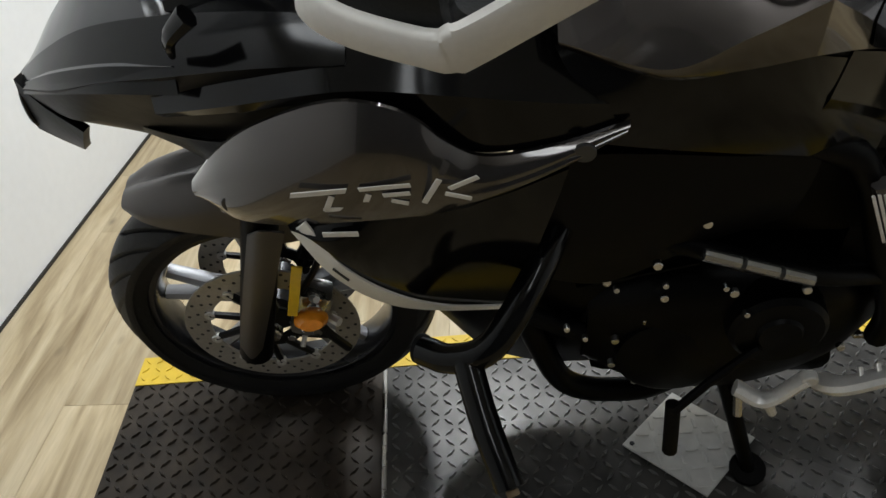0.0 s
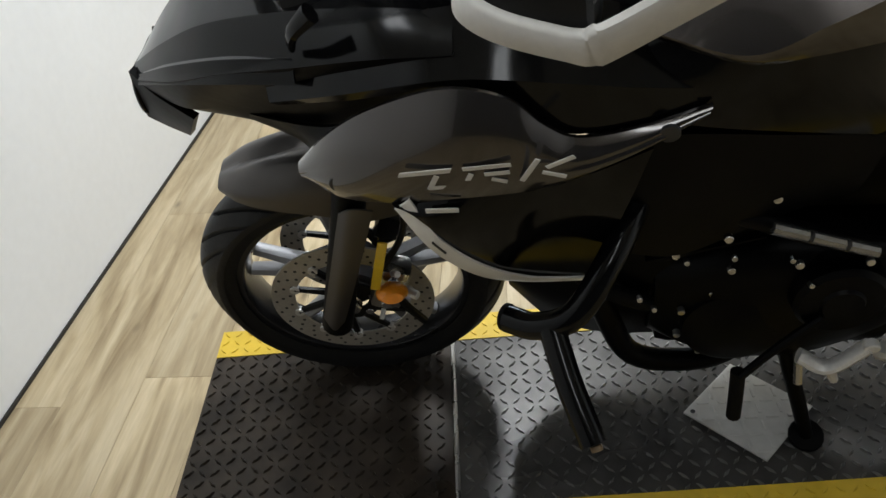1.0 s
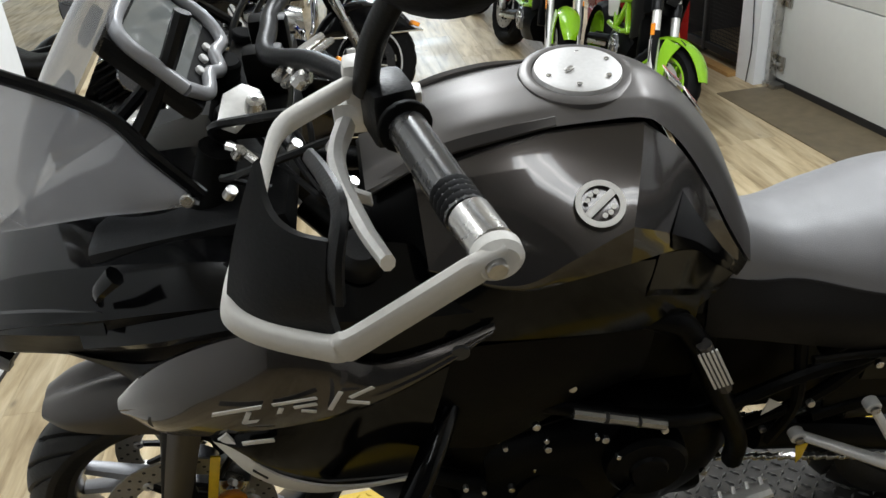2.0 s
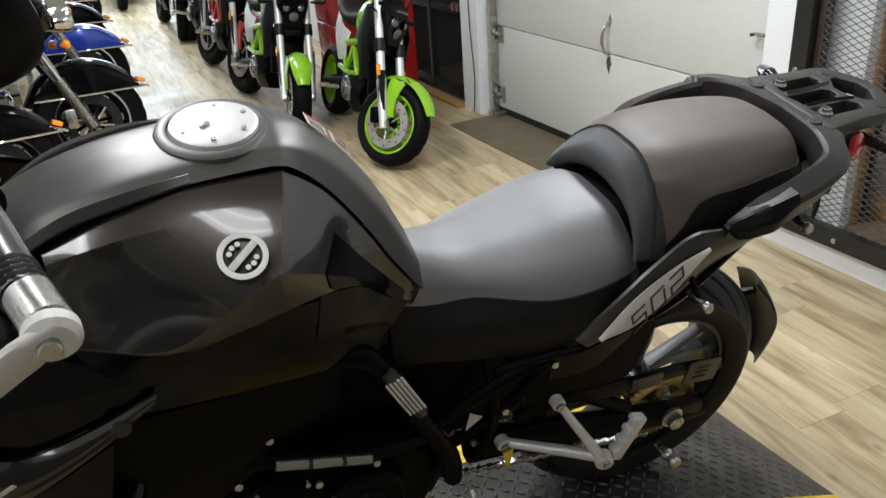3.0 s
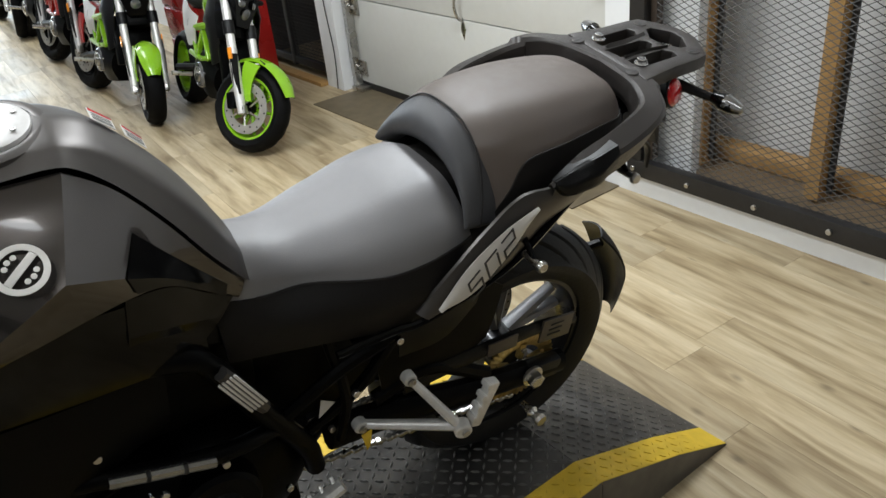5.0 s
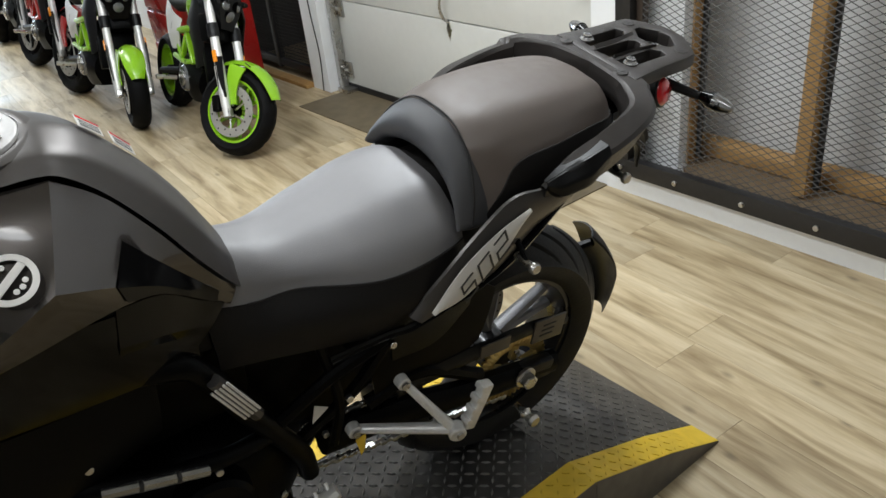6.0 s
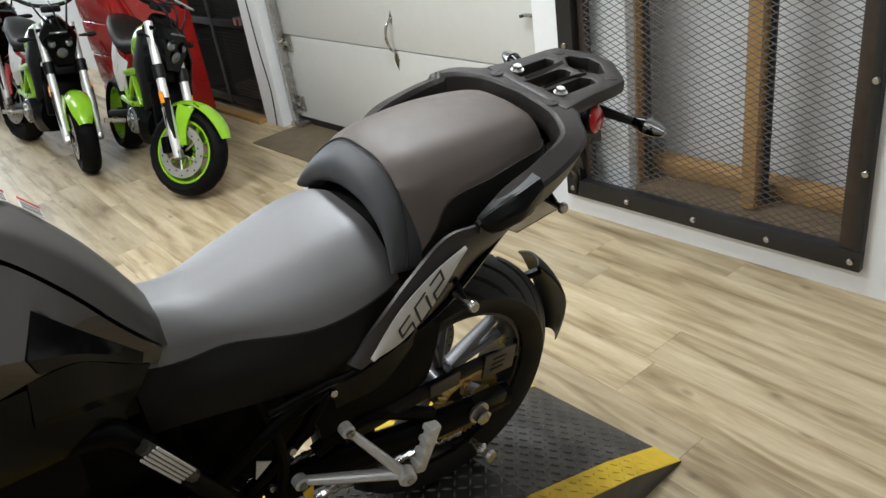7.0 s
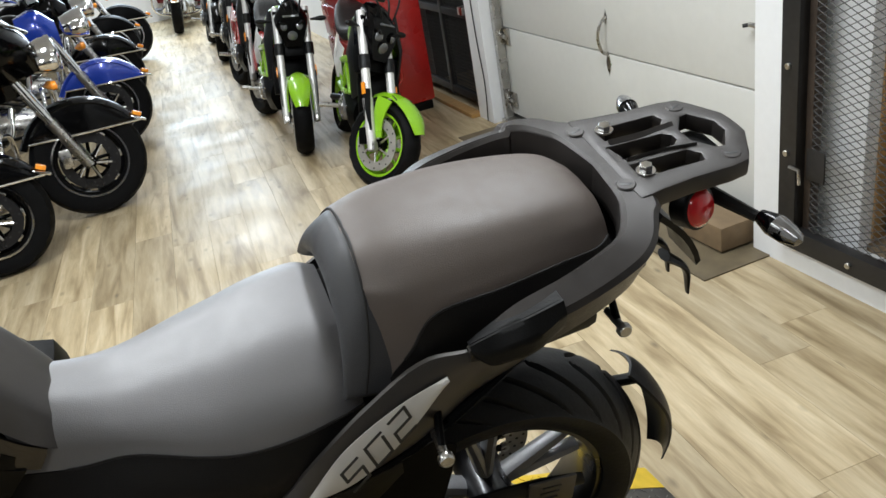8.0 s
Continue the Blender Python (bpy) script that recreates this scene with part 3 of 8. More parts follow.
# bright tread plate under the side stand
PLATE = pose(0.038, 0.127, LIFT_H + 0.0075, 0, 0, 47)
pl = thing("stand_plate", PLATE, "bright aluminium tread plate square lying on the lift deck", "metal plate")
part("sheet", box_bm(0.176, 0.176, 0.004, (0, 0, -0.0005), 0.001), "plate", pl, "", False)
tb = bmesh.new()
for i in range(6):
    for j in range(6):
        a = radians(45 if (i + j) % 2 else -45)
        x, y = -0.0725 + 0.029 * i, -0.0725 + 0.029 * j
        box_bm(0.024, 0.006, 0.002, (x, y, 0.0022), 0.0008, pose(0, 0, 0, 0, 0, math.degrees(a)), tb, 1)
tagged(part("tread", tb, "plate", pl, "raised treads"), kind="stuff")
part("screw", disc_bm(0.005, 0.002, (-0.075, 0.075, 0.0025), (0, 0, 1), 10), "meshblack", pl)


# ---- the motorcycle on the lift ----
# its own frame: x to the rear, y to its right, z up from the tyres' contact line
BIKE = pose(0.0265, 0.29, LIFT_H, 0, 0, -2.53) @ pose(0, 0, 0, 12.5)
bike = thing("motorcycle", BIKE, "bronze-grey adventure touring motorcycle leaning on its side stand on the lift", "motorcycle")
LR = (1, -1)


def sub(name, bm, material, parent, label=""):
    return part(name, bm, material, parent, label)


def rows_of(sections, steps):
    cnt = len(sections[0][1])
    rows = [curve_pts([(s[0], s[1][k][0], s[1][k][1]) for s in sections], (len(sections) - 1) * steps + 1) for k in range(cnt)]
    out = []
    for i in range(len(rows[0])):
        out.append(curve_pts([r[i] for r in rows], (cnt - 1) * 4 + 1))
    return out


def band_bm(sections, k0, k1, steps=6, grow=0.0, closed=True):
    """A band of a body between two of its lengthwise rows, on both sides; a band from row 0 spans the middle."""
    bm = bmesh.new()
    half = rows_of(sections, steps)
    strips = []
    if k0 == 0:
        strips.append([[Vector((p[0], -p[1] - (grow if p[1] > 0.02 else 0), p[2])) for p in h[k1 * 4:0:-1]] + [Vector((p[0], p[1] + (grow if p[1] > 0.02 else 0), p[2])) for p in h[0:k1 * 4 + 1]] for h in half])
    else:
        for s in LR:
            strips.append([[Vector((p[0], s * (p[1] + grow), p[2])) for p in h[k0 * 4:k1 * 4 + 1]] for h in half])
    for rings in strips:
        inner = []
        for r in rings:
            c = sum(r, Vector()) / len(r)
            inner.append([p + (Vector((p[0], 0, c[2] - 0.05)) - p).normalized() * 0.006 for p in r])
        loops = [r + q[::-1] for r, q in zip(rings, inner)]
        skin(bm, loops, True, True)
    return bm


def quilt_bm(rows, n=24, per=3, thick=0.004, side=1, bm=None, push=(0, 1, 0), bulge=0.0):
    """A panel over several lengthwise edges, creased along each of them."""
    bm = bm or bmesh.new()
    lines = [curve_pts(r, n) for r in rows]
    grid = []
    for a, b_ in zip(lines, lines[1:]):
        for j in range(per):
            t = j / per
            grid.append([p.lerp(q, t) + Vector((0, -bulge * 4 * t * (1 - t), 0)) for p, q in zip(a, b_)])
    grid.append(lines[-1])
    th = Vector(push).normalized() * thick
    flip = Vector((1, side, 1))
    outer = [[bm.verts.new(p * flip) for p in r] for r in grid]
    inner = [[bm.verts.new((p + th) * flip) for p in r] for r in grid]
    m = len(grid)
    for g in (outer, inner):
        for r0, r1 in zip(g, g[1:]):
            for i in range(n - 1):
                bm.faces.new((r0[i], r0[i + 1], r1[i + 1], r1[i]))
    for i in range(n - 1):
        for j in (0, m - 1):
            bm.faces.new((outer[j][i], outer[j][i + 1], inner[j][i + 1], inner[j][i]))
    for j in range(m - 1):
        for i in (0, n - 1):
            bm.faces.new((outer[j][i], outer[j + 1][i], inner[j + 1][i], inner[j][i]))
    return bm


def bolt(p, parent, r=0.006, axis=(0, -1, 0), h=0.008, mat="steel", name="bolt"):
    return part(name, disc_bm(r, h, p, axis, 10), mat, parent)


def line(*args):
    return [Vector(a) for a in args]


# the middle plane of tank and seats, turned a little against the frame
MID = pose(0, -0.052, 0, 0, 0, 2.6)
MID_INV = MID.inverted()


def middle(bm):
    """Moves a mesh built about the middle plane to its place on the bike."""
    bmesh.ops.transform(bm, matrix=MID, verts=bm.verts)
    return bm


def mids(*rows):
    """Edges given on the bike's left side, seen from the middle plane."""
    return [[MID_INV @ Vector(p) for p in r] for r in rows]


# tank
COVER = [(x, [(0, c), (w * 0.60, c - 0.26 * (c - z)), (w * 0.80, c - 0.56 * (c - z)), (w, z)]) for x, z, c, w in (
    (-0.335, 1.046, 1.063, 0.083), (-0.262, 1.079, 1.096, 0.083), (-0.19, 1.097, 1.114, 0.083), (-0.12, 1.104, 1.121, 0.083), (-0.05, 1.1055, 1.1235, 0.083),
    (0.0, 1.104, 1.125, 0.083), (0.028, 1.092, 1.122, 0.083), (0.066, 1.052, 1.104, 0.083), (0.111, 0.984, 1.057, 0.083), (0.148, 0.917, 1.004, 0.083),
    (0.174, 0.874, 0.956, 0.083), (0.190, 0.848, 0.921, 0.081), (0.206, 0.826, 0.885, 0.073), (0.221, 0.812, 0.842, 0.050), (0.228, 0.804, 0.815, 0.020))]
part("tank_cover", middle(band_bm(COVER, 0, 3, 6)), "satin", bike, "satin bronze-grey tank cover", sharp=50)
part("tank_shell", middle(body_bm([
    (-0.34, [(0, 1.030), (0.07, 1.022), (0.11, 0.985), (0.14, 0.90), (0.10, 0.84)]),
    (-0.22, [(0, 1.085), (0.07, 1.075), (0.115, 1.030), (0.165, 0.955), (0.15, 0.86)]),
    (-0.10, [(0, 1.098), (0.07, 1.090), (0.115, 1.045), (0.170, 0.960), (0.15, 0.84)]),
    (0.00, [(0, 1.095), (0.07, 1.086), (0.112, 1.035), (0.160, 0.950), (0.14, 0.82)]),
    (0.06, [(0, 1.035), (0.07, 1.020), (0.098, 0.975), (0.125, 0.910), (0.12, 0.80)]),
    (0.13, [(0, 0.930), (0.066, 0.905), (0.078, 0.880), (0.090, 0.835), (0.10, 0.76)]),
    (0.185, [(0, 0.855), (0.050, 0.830), (0.058, 0.815), (0.070, 0.785), (0.08, 0.74)])], 5)), "deep", bike, "black tank shell under the covers", sharp=60)
for s in LR:
    flute = [[(-0.33, -0.072, 1.046), (-0.25, -0.076, 1.091), (-0.17, -0.077, 1.108), (-0.10, -0.072, 1.113)], [(-0.33, -0.076, 1.050), (-0.25, -0.080, 1.095), (-0.17, -0.0815, 1.1115), (-0.10, -0.075, 1.1135)], [(-0.33, -0.083, 1.041), (-0.25, -0.087, 1.083), (-0.17, -0.088, 1.100), (-0.10, -0.082, 1.107)]]
    part("tank_flute", middle(quilt_bm(flute, 20, 3, 0.004, s, None, (0, 0.3, -1))), "satin", bike, "raised edge of the tank cover", sharp=30)
    front = mids([(-0.275, -0.130, 1.066), (-0.19, -0.133, 1.091), (-0.10, -0.1335, 1.099), (0.013, -0.1335, 1.096)],
                 [(-0.27, -0.165, 1.052), (-0.19, -0.171, 1.068), (-0.10, -0.173, 1.075), (0.002, -0.171, 1.077)],
                 [(-0.265, -0.236, 0.985), (-0.165, -0.262, 0.968), (-0.09, -0.257, 0.998), (-0.025, -0.249, 1.029)],
                 [(-0.262, -0.232, 0.976), (-0.165, -0.256, 0.953), (-0.09, -0.248, 0.954), (-0.018, -0.236, 0.960)])
    part("tank_panel", middle(quilt_bm(front, 30, 5, 0.006, s, None, (0, 0.8, -0.6), 0.0015)), "paint", bike, "glossy bronze-grey tank side with folded facets", sharp=9)
    rear = mids([(0.013, -0.1335, 1.096), (0.063, -0.1335, 1.052), (0.111, -0.1335, 0.981), (0.148, -0.132, 0.914), (0.176, -0.130, 0.868), (0.199, -0.122, 0.836)],
                [(0.002, -0.171, 1.077), (0.055, -0.163, 1.022), (0.10, -0.151, 0.950), (0.141, -0.139, 0.890), (0.173, -0.133, 0.852), (0.195, -0.125, 0.828)],
                [(-0.025, -0.249, 1.029), (0.035, -0.209, 0.980), (0.09, -0.174, 0.930), (0.136, -0.147, 0.878), (0.169, -0.136, 0.842), (0.190, -0.128, 0.822)],
                [(-0.018, -0.236, 0.960), (0.04, -0.206, 0.945), (0.09, -0.175, 0.918), (0.136, -0.149, 0.866), (0.167, -0.137, 0.832), (0.184, -0.130, 0.815)])
    part("tank_flank", middle(quilt_bm(rear, 26, 5, 0.006, s, None, (0, 0.8, -0.4), 0.0005)), "paint", bike, "glossy bronze-grey rear flank of the tank", sharp=9)
    # dark reflection on the flank, modelled as a thin black sheet
    patch = mids([(0.065, -0.1625, 1.006), (0.10, -0.1535, 0.951), (0.141, -0.1415, 0.891), (0.171, -0.1355, 0.851)],
                 [(0.040, -0.2085, 0.977), (0.09, -0.1765, 0.931), (0.136, -0.1495, 0.879), (0.167, -0.1385, 0.843)],
                 [(0.046, -0.2065, 0.948), (0.09, -0.1785, 0.919), (0.136, -0.1515, 0.867), (0.165, -0.1395, 0.833)])
    part("flank_reflection", middle(quilt_bm(patch, 18, 4, 0.004, s)), "gloss", bike, "dark reflection on the tank flank, laid on as a black sheet", sharp=9)
    heel = mids([(0.03, -0.206, 0.944), (0.09, -0.1765, 0.916), (0.136, -0.151, 0.864), (0.174, -0.138, 0.828)],
                [(0.02, -0.214, 0.890), (0.07, -0.190, 0.862), (0.115, -0.166, 0.832), (0.150, -0.150, 0.808)],
                [(0.01, -0.204, 0.836), (0.05, -0.186, 0.815), (0.09, -0.170, 0.800), (0.122, -0.158, 0.788)])
    part("tank_heel", middle(quilt_bm(heel, 22, 4, 0.006, s)), "gloss", bike, "gloss black panel below the tank's rear flank", sharp=12)
    part("under_tank", middle(sheet_bm(mids([(-0.30, -0.20, 0.97), (-0.165, -0.247, 0.958), (-0.02, -0.228, 0.955), (0.12, -0.150, 0.880)])[0], mids([(-0.36, -0.245, 0.90), (-0.2, -0.245, 0.86), (0.0, -0.20, 0.80), (0.12, -0.16, 0.76)])[0], 18, 5, (0, -0.006, 0), 0.005, (0, 1, 0), None, s)), "gloss", bike, "gloss black inner fairing")
CAP = Vector((-0.050, -0.046, 1.1215))
cap = part("fuel_cap", lathe_bm([(0, 0.007), (0.012, 0.0072), (0.050, 0.0085), (0.055, 0.0065), (0.058, 0.0), (0, 0.0)], CAP, (0.02, -0.04, 1), 40), "cap", bike, "brushed round fuel cap")
part("cap_ring", lathe_bm([(0.059, -0.008), (0.059, 0.003), (0.066, 0.004), (0.074, 0.000), (0.079, -0.012)], CAP, (0.02, -0.04, 1), 40, None, True), "satin", bike, "raised ring round the fuel cap")
sub("lock_flap", box_bm(0.014, 0.007, 0.003, CAP + Vector((-0.012, -0.004, 0.0095)), 0.0015, pose(0, 0, 0, 3, 0, 40)), "steel", cap)
for k in range(6):
    a = radians(60 * k + 20)
    sub("cap_screw", disc_bm(0.0035, 0.002, CAP + Vector((0.043 * math.cos(a), 0.043 * math.sin(a), 0.0088)), (0, 0, 1), 8), "steel", cap)
# round emblem on the tank side: ring and slanted bar
EM = Matrix.Translation((-0.0602, -0.2245, 1.0490)) @ frame_to((-0.02, -0.52, 0.85))
em = part("emblem", lathe_bm([(0.0225, 0), (0.0225, 0.0015), (0.0295, 0.0015), (0.0295, 0)], (0, 0, 0), (0, 0, 1), 32, None, True), "white", bike, "white ring emblem with a slanted bar")
em.matrix_local = EM
eb = sub("emblem_bar", box_bm(0.044, 0.009, 0.0015, (0, 0, 0.001), 0.0004, pose(0, 0, 0, 0, 0, 38)), "white", em)
for a in (100, 130, 160, 280, 310, 340):
    sub("emblem_mark", disc_bm(0.0034, 0.0012, (0.0155 * math.cos(radians(a)), 0.0155 * math.sin(radians(a)), 0.001), (0, 0, 1), 8), "white", em)
for i, (x, y, z) in enumerate(((0.082, -0.034, 1.0945), (0.115, -0.030, 1.0560))):
    st = part("warning_sticker", box_bm(0.034, 0.030, 0.0012, (0, 0, 0), 0.0004), "white", bike, "small white and red warning sticker")
    st.matrix_local = Matrix.Translation((x, y, z)) @ pose(0, 0, 0, 0, 44 + 7 * i, 0) @ pose(0, 0, 0, 2)
    sub("red_bar", box_bm(0.032, 0.006, 0.0012, (0, 0.011, 0.0006), 0.0003), "red", st)
    for dy in (0.003, -0.002, -0.007, -0.011):
        sub("text_bar", box_bm(0.028, 0.0018, 0.0012, (0, dy, 0.0005), 0.0003), "lampglass", st)

# seats: sections about the middle plane
SEAT = [
    (0.14, [(0, 0.905), (0.025, 0.902), (0.050, 0.885), (0.070, 0.855), (0.082, 0.820), (0.100, 0.755), (0.105, 0.715)]),
    (0.215, [(0, 0.868), (0.030, 0.866), (0.055, 0.851), (0.074, 0.827), (0.086, 0.798), (0.115, 0.755), (0.118, 0.705)]),
    (0.28, [(0, 0.850), (0.040, 0.847), (0.070, 0.834), (0.088, 0.818), (0.098, 0.800), (0.135, 0.755), (0.135, 0.700)]),
    (0.36, [(0, 0.856), (0.050, 0.853), (0.092, 0.836), (0.118, 0.815), (0.132, 0.792), (0.158, 0.750), (0.155, 0.695)]),
    (0.412, [(0, 0.864), (0.060, 0.860), (0.106, 0.838), (0.133, 0.813), (0.147, 0.788), (0.168, 0.745), (0.162, 0.695)]),
    (0.47, [(0, 0.876), (0.065, 0.872), (0.115, 0.845), (0.142, 0.819), (0.155, 0.793), (0.172, 0.745), (0.165, 0.700)]),
    (0.53, [(0, 0.881), (0.065, 0.877), (0.115, 0.849), (0.141, 0.825), (0.152, 0.800), (0.165, 0.760), (0.158, 0.715)]),
    (0.562, [(0, 0.872), (0.060, 0.867), (0.106, 0.841), (0.130, 0.818), (0.140, 0.797), (0.150, 0.765), (0.145, 0.725)])]
st_ob = part("seat", middle(band_bm(SEAT, 0, 4, 7)), "vinyl_rider", bike, "rider's seat in brown vinyl, its pale sheen put into the colour", sharp=60)
sk = part("seat_skirt", middle(band_bm(SEAT, 4, 6, 7, 0.0015)), "vinyl_side", bike, "black-brown vinyl seat side", sharp=60)
half = rows_of(SEAT, 7)
for s in LR:
    sub("seam", middle(tube_bm([Vector((h[16][0], s * (h[16][1] + 0.0010), h[16][2])) for h in half[6:]], 0.0018, 0, 6)), "vinyl_seam", sk, "stitched seat seam")
PIL = [
    (0.598, [(0, 0.962), (0.050, 0.957), (0.085, 0.940), (0.106, 0.922), (0.152, 0.838), (0.155, 0.830), (0.156, 0.822)]),
    (0.630, [(0, 0.969), (0.060, 0.964), (0.100, 0.942), (0.121, 0.921), (0.149, 0.866), (0.157, 0.840), (0.156, 0.812)]),
    (0.670, [(0, 0.972), (0.065, 0.967), (0.105, 0.945), (0.127, 0.923), (0.140, 0.903), (0.156, 0.860), (0.152, 0.800)]),
    (0.760, [(0, 0.970), (0.070, 0.964), (0.106, 0.944), (0.126, 0.923), (0.137, 0.906), (0.153, 0.865), (0.145, 0.800)]),
    (0.850, [(0, 0.962), (0.066, 0.955), (0.096, 0.937), (0.112, 0.917), (0.122, 0.901), (0.138, 0.870), (0.128, 0.825)]),
    (0.905, [(0, 0.950), (0.057, 0.944), (0.083, 0.928), (0.098, 0.910), (0.108, 0.893), (0.120, 0.872), (0.110, 0.845)]),
    (0.936, [(0, 0.930), (0.042, 0.926), (0.062, 0.916), (0.075, 0.903), (0.084, 0.888), (0.094, 0.875), (0.084, 0.860)])]
part("pillion_seat", middle(band_bm(PIL, 0, 4, 7)), "vinyl", bike, "brown-grey vinyl pillion seat", sharp=60)
ps = part("pillion_skirt", middle(band_bm(PIL, 4, 6, 7, 0.0015)), "vinyl_side", bike, "black-brown vinyl pillion side", sharp=60)
half = rows_of(PIL, 7)
for s in LR:
    sub("seam", middle(tube_bm([Vector((h[16][0], s * (h[16][1] + 0.0010), h[16][2])) for h in half[5:]], 0.0018, 0, 6)), "vinyl_seam", ps)
# black filler in place of the shade between seat and bolster
tail = [(x, [(y * 0.93, z - dz) for y, z in SEAT[-1][1]]) for x, dz in ((0.552, 0.004), (0.590, 0.008), (0.625, 0.012))]
part("seat_gap_fill", middle(band_bm(tail, 0, 6, 7)), "vinyl_side", bike, "black filler added for the shaded gap under the bolster", sharp=60)
edge = [(0.575, 0.142, 0.858), (0.585, 0.134, 0.884), (0.596, 0.105, 0.922), (0.601, 0.055, 0.9565), (0.602, 0.0, 0.9635), (0.601, -0.055, 0.9565), (0.596, -0.105, 0.922), (0.582, -0.140, 0.872), (0.566, -0.160, 0.832)]
brow = [(0.566, 0.134, 0.834), (0.565, 0.116, 0.850), (0.566, 0.090, 0.871), (0.569, 0.045, 0.888), (0.570, 0.0, 0.893), (0.569, -0.045, 0.888), (0.566, -0.090, 0.871), (0.560, -0.125, 0.850), (0.553, -0.150, 0.824)]
bol = part("bolster", middle(sheet_bm(edge, brow, 40, 10, (-0.022, 0, 0.002), 0.030, (1, 0, -0.3))), "vinyl_blue", bike, "slate vinyl bolster at the pillion's front", sharp=60)
sub("bolster_seam", middle(tube_bm([Vector(p) + Vector((-0.001, 0, 0.0012)) for p in edge], 0.0016, 40, 6)), "vinyl_seam", bol, "stitched bolster seam")
for dy, dz, ln in ((0.012, 0.0, 0.010), (0.0, -0.001, 0.007), (-0.011, -0.003, 0.010)):
    sub("stitch_bar", middle(box_bm(0.002, ln, 0.009, (0.5690, dy - 0.012, 0.930 + dz), 0.0008, pose(0, 0, 0, 0, 10, 0))), "vinyl_seam", bol)
part("seat_base", box_bm(0.80, 0.24, 0.06, (0.52, 0, 0.735), 0.02, pose(0, 0, 0, 0, -6, 0)), "black", bike)

# tail panels with the model number
for s in LR:
    t_ = [(0.440, -0.206, 0.715), (0.50, -0.212, 0.778), (0.57, -0.206, 0.830), (0.645, -0.196, 0.864), (0.72, -0.200, 0.862), (0.86, -0.196, 0.868), (0.95, -0.165, 0.885)]
    m_ = [(0.452, -0.220, 0.708), (0.52, -0.226, 0.745), (0.60, -0.222, 0.790), (0.67, -0.208, 0.828), (0.75, -0.205, 0.838), (0.87, -0.188, 0.856), (0.96, -0.158, 0.878)]
    b_ = [(0.458, -0.212, 0.700), (0.53, -0.214, 0.714), (0.62, -0.205, 0.738), (0.70, -0.190, 0.778), (0.78, -0.182, 0.803), (0.88, -0.160, 0.833), (0.97, -0.13, 0.862)]
    tp = quilt_bm(mids(t_, m_, b_), 34, 5, 0.006, s, None, (0, 1, 0), 0.003)
    if s < 0:
        bmesh.ops.translate(tp, vec=(0, -0.010, -0.030), verts=tp.verts)
    part("tail_panel", middle(tp), "satin", bike, "bronze-grey tail panel", sharp=20)
    part("tail_edge", middle(tube_bm([(MID_INV @ Vector(p)) * Vector((1, s, 1)) for p in [(0.30, -0.198, 0.688), (0.40, -0.200, 0.690), (0.458, -0.212, 0.700), (0.62, -0.207, 0.736), (0.78, -0.174, 0.803), (0.97, -0.12, 0.860)]], 0.007, 30, 8)), "gloss", bike, "black lower tail edge")
wl = [(0.470, -0.2255, 0.724), (0.527, -0.2225, 0.786), (0.60, -0.2165, 0.826), (0.668, -0.211, 0.845)]
wb_ = [(0.474, -0.2275, 0.7185), (0.535, -0.2285, 0.733), (0.60, -0.2245, 0.776), (0.670, -0.211, 0.838)]
de = part("number_decal", sheet_bm(wl, wb_, 20, 5, (0, -0.0045, 0), 0.0012, (0, 1, 0)), "white", bike, "white pointed decal with dark numerals")
NUM = Matrix.Translation((0.567, -0.2320, 0.782)) @ pose(0, 0, 0, 0, 0, 4) @ pose(0, 0, 0, 90 - 6, 0, 0) @ pose(0, 0, 0, 0, 0, 36)
DW, DH = 0.0275, 0.0335
DIGITS = (
    ((DW, DH), (0, DH), (0, DH * 0.54), (DW, DH * 0.54), (DW, 0), (0, 0)),
    ((DW, DH), (0, DH), (0, 0), (DW, 0), (DW, DH * 0.80)),
    ((0, DH), (DW, DH), (DW, DH * 0.46), (0, DH * 0.46), (0, 0), (DW, 0)))
for strokes, dx in zip(DIGITS, (-0.056, -0.0135, 0.029)):
    bm = bmesh.new()
    for (x0, y0), (x1, y1) in zip(strokes, strokes[1:]):
        x0, x1 = x0 + 0.38 * y0, x1 + 0.38 * y1
        ln, an = math.hypot(x1 - x0, y1 - y0), math.atan2(y1 - y0, x1 - x0)
        box_bm(ln + 0.0038, 0.0042, 0.0014, ((x0 + x1) / 2 + dx - 0.006, (y0 + y1) / 2 - DH / 2, 0.0002 * len(bm.faces) / 26), 0.0006, pose(0, 0, 0, 0, 0, math.degrees(an)), bm, 1)
    nm = sub("numeral", bm, "ink", de)
    nm.matrix_local = NUM

MAT["grip"] = plain("grip_rubber", (0.016, 0.016, 0.017), 0.26, 0, 0.4, 0.1, 200, 0.05, 0.9)
MAT["bezel"] = plain("silver_grey_plastic", (0.30, 0.30, 0.31), 0.35, 0.2, 0, 0.08, 160)
MAT["spoke_lens"] = plain("smoked_chrome", (0.30, 0.30, 0.30), 0.15, 0.8, 0, 0.1, 60)
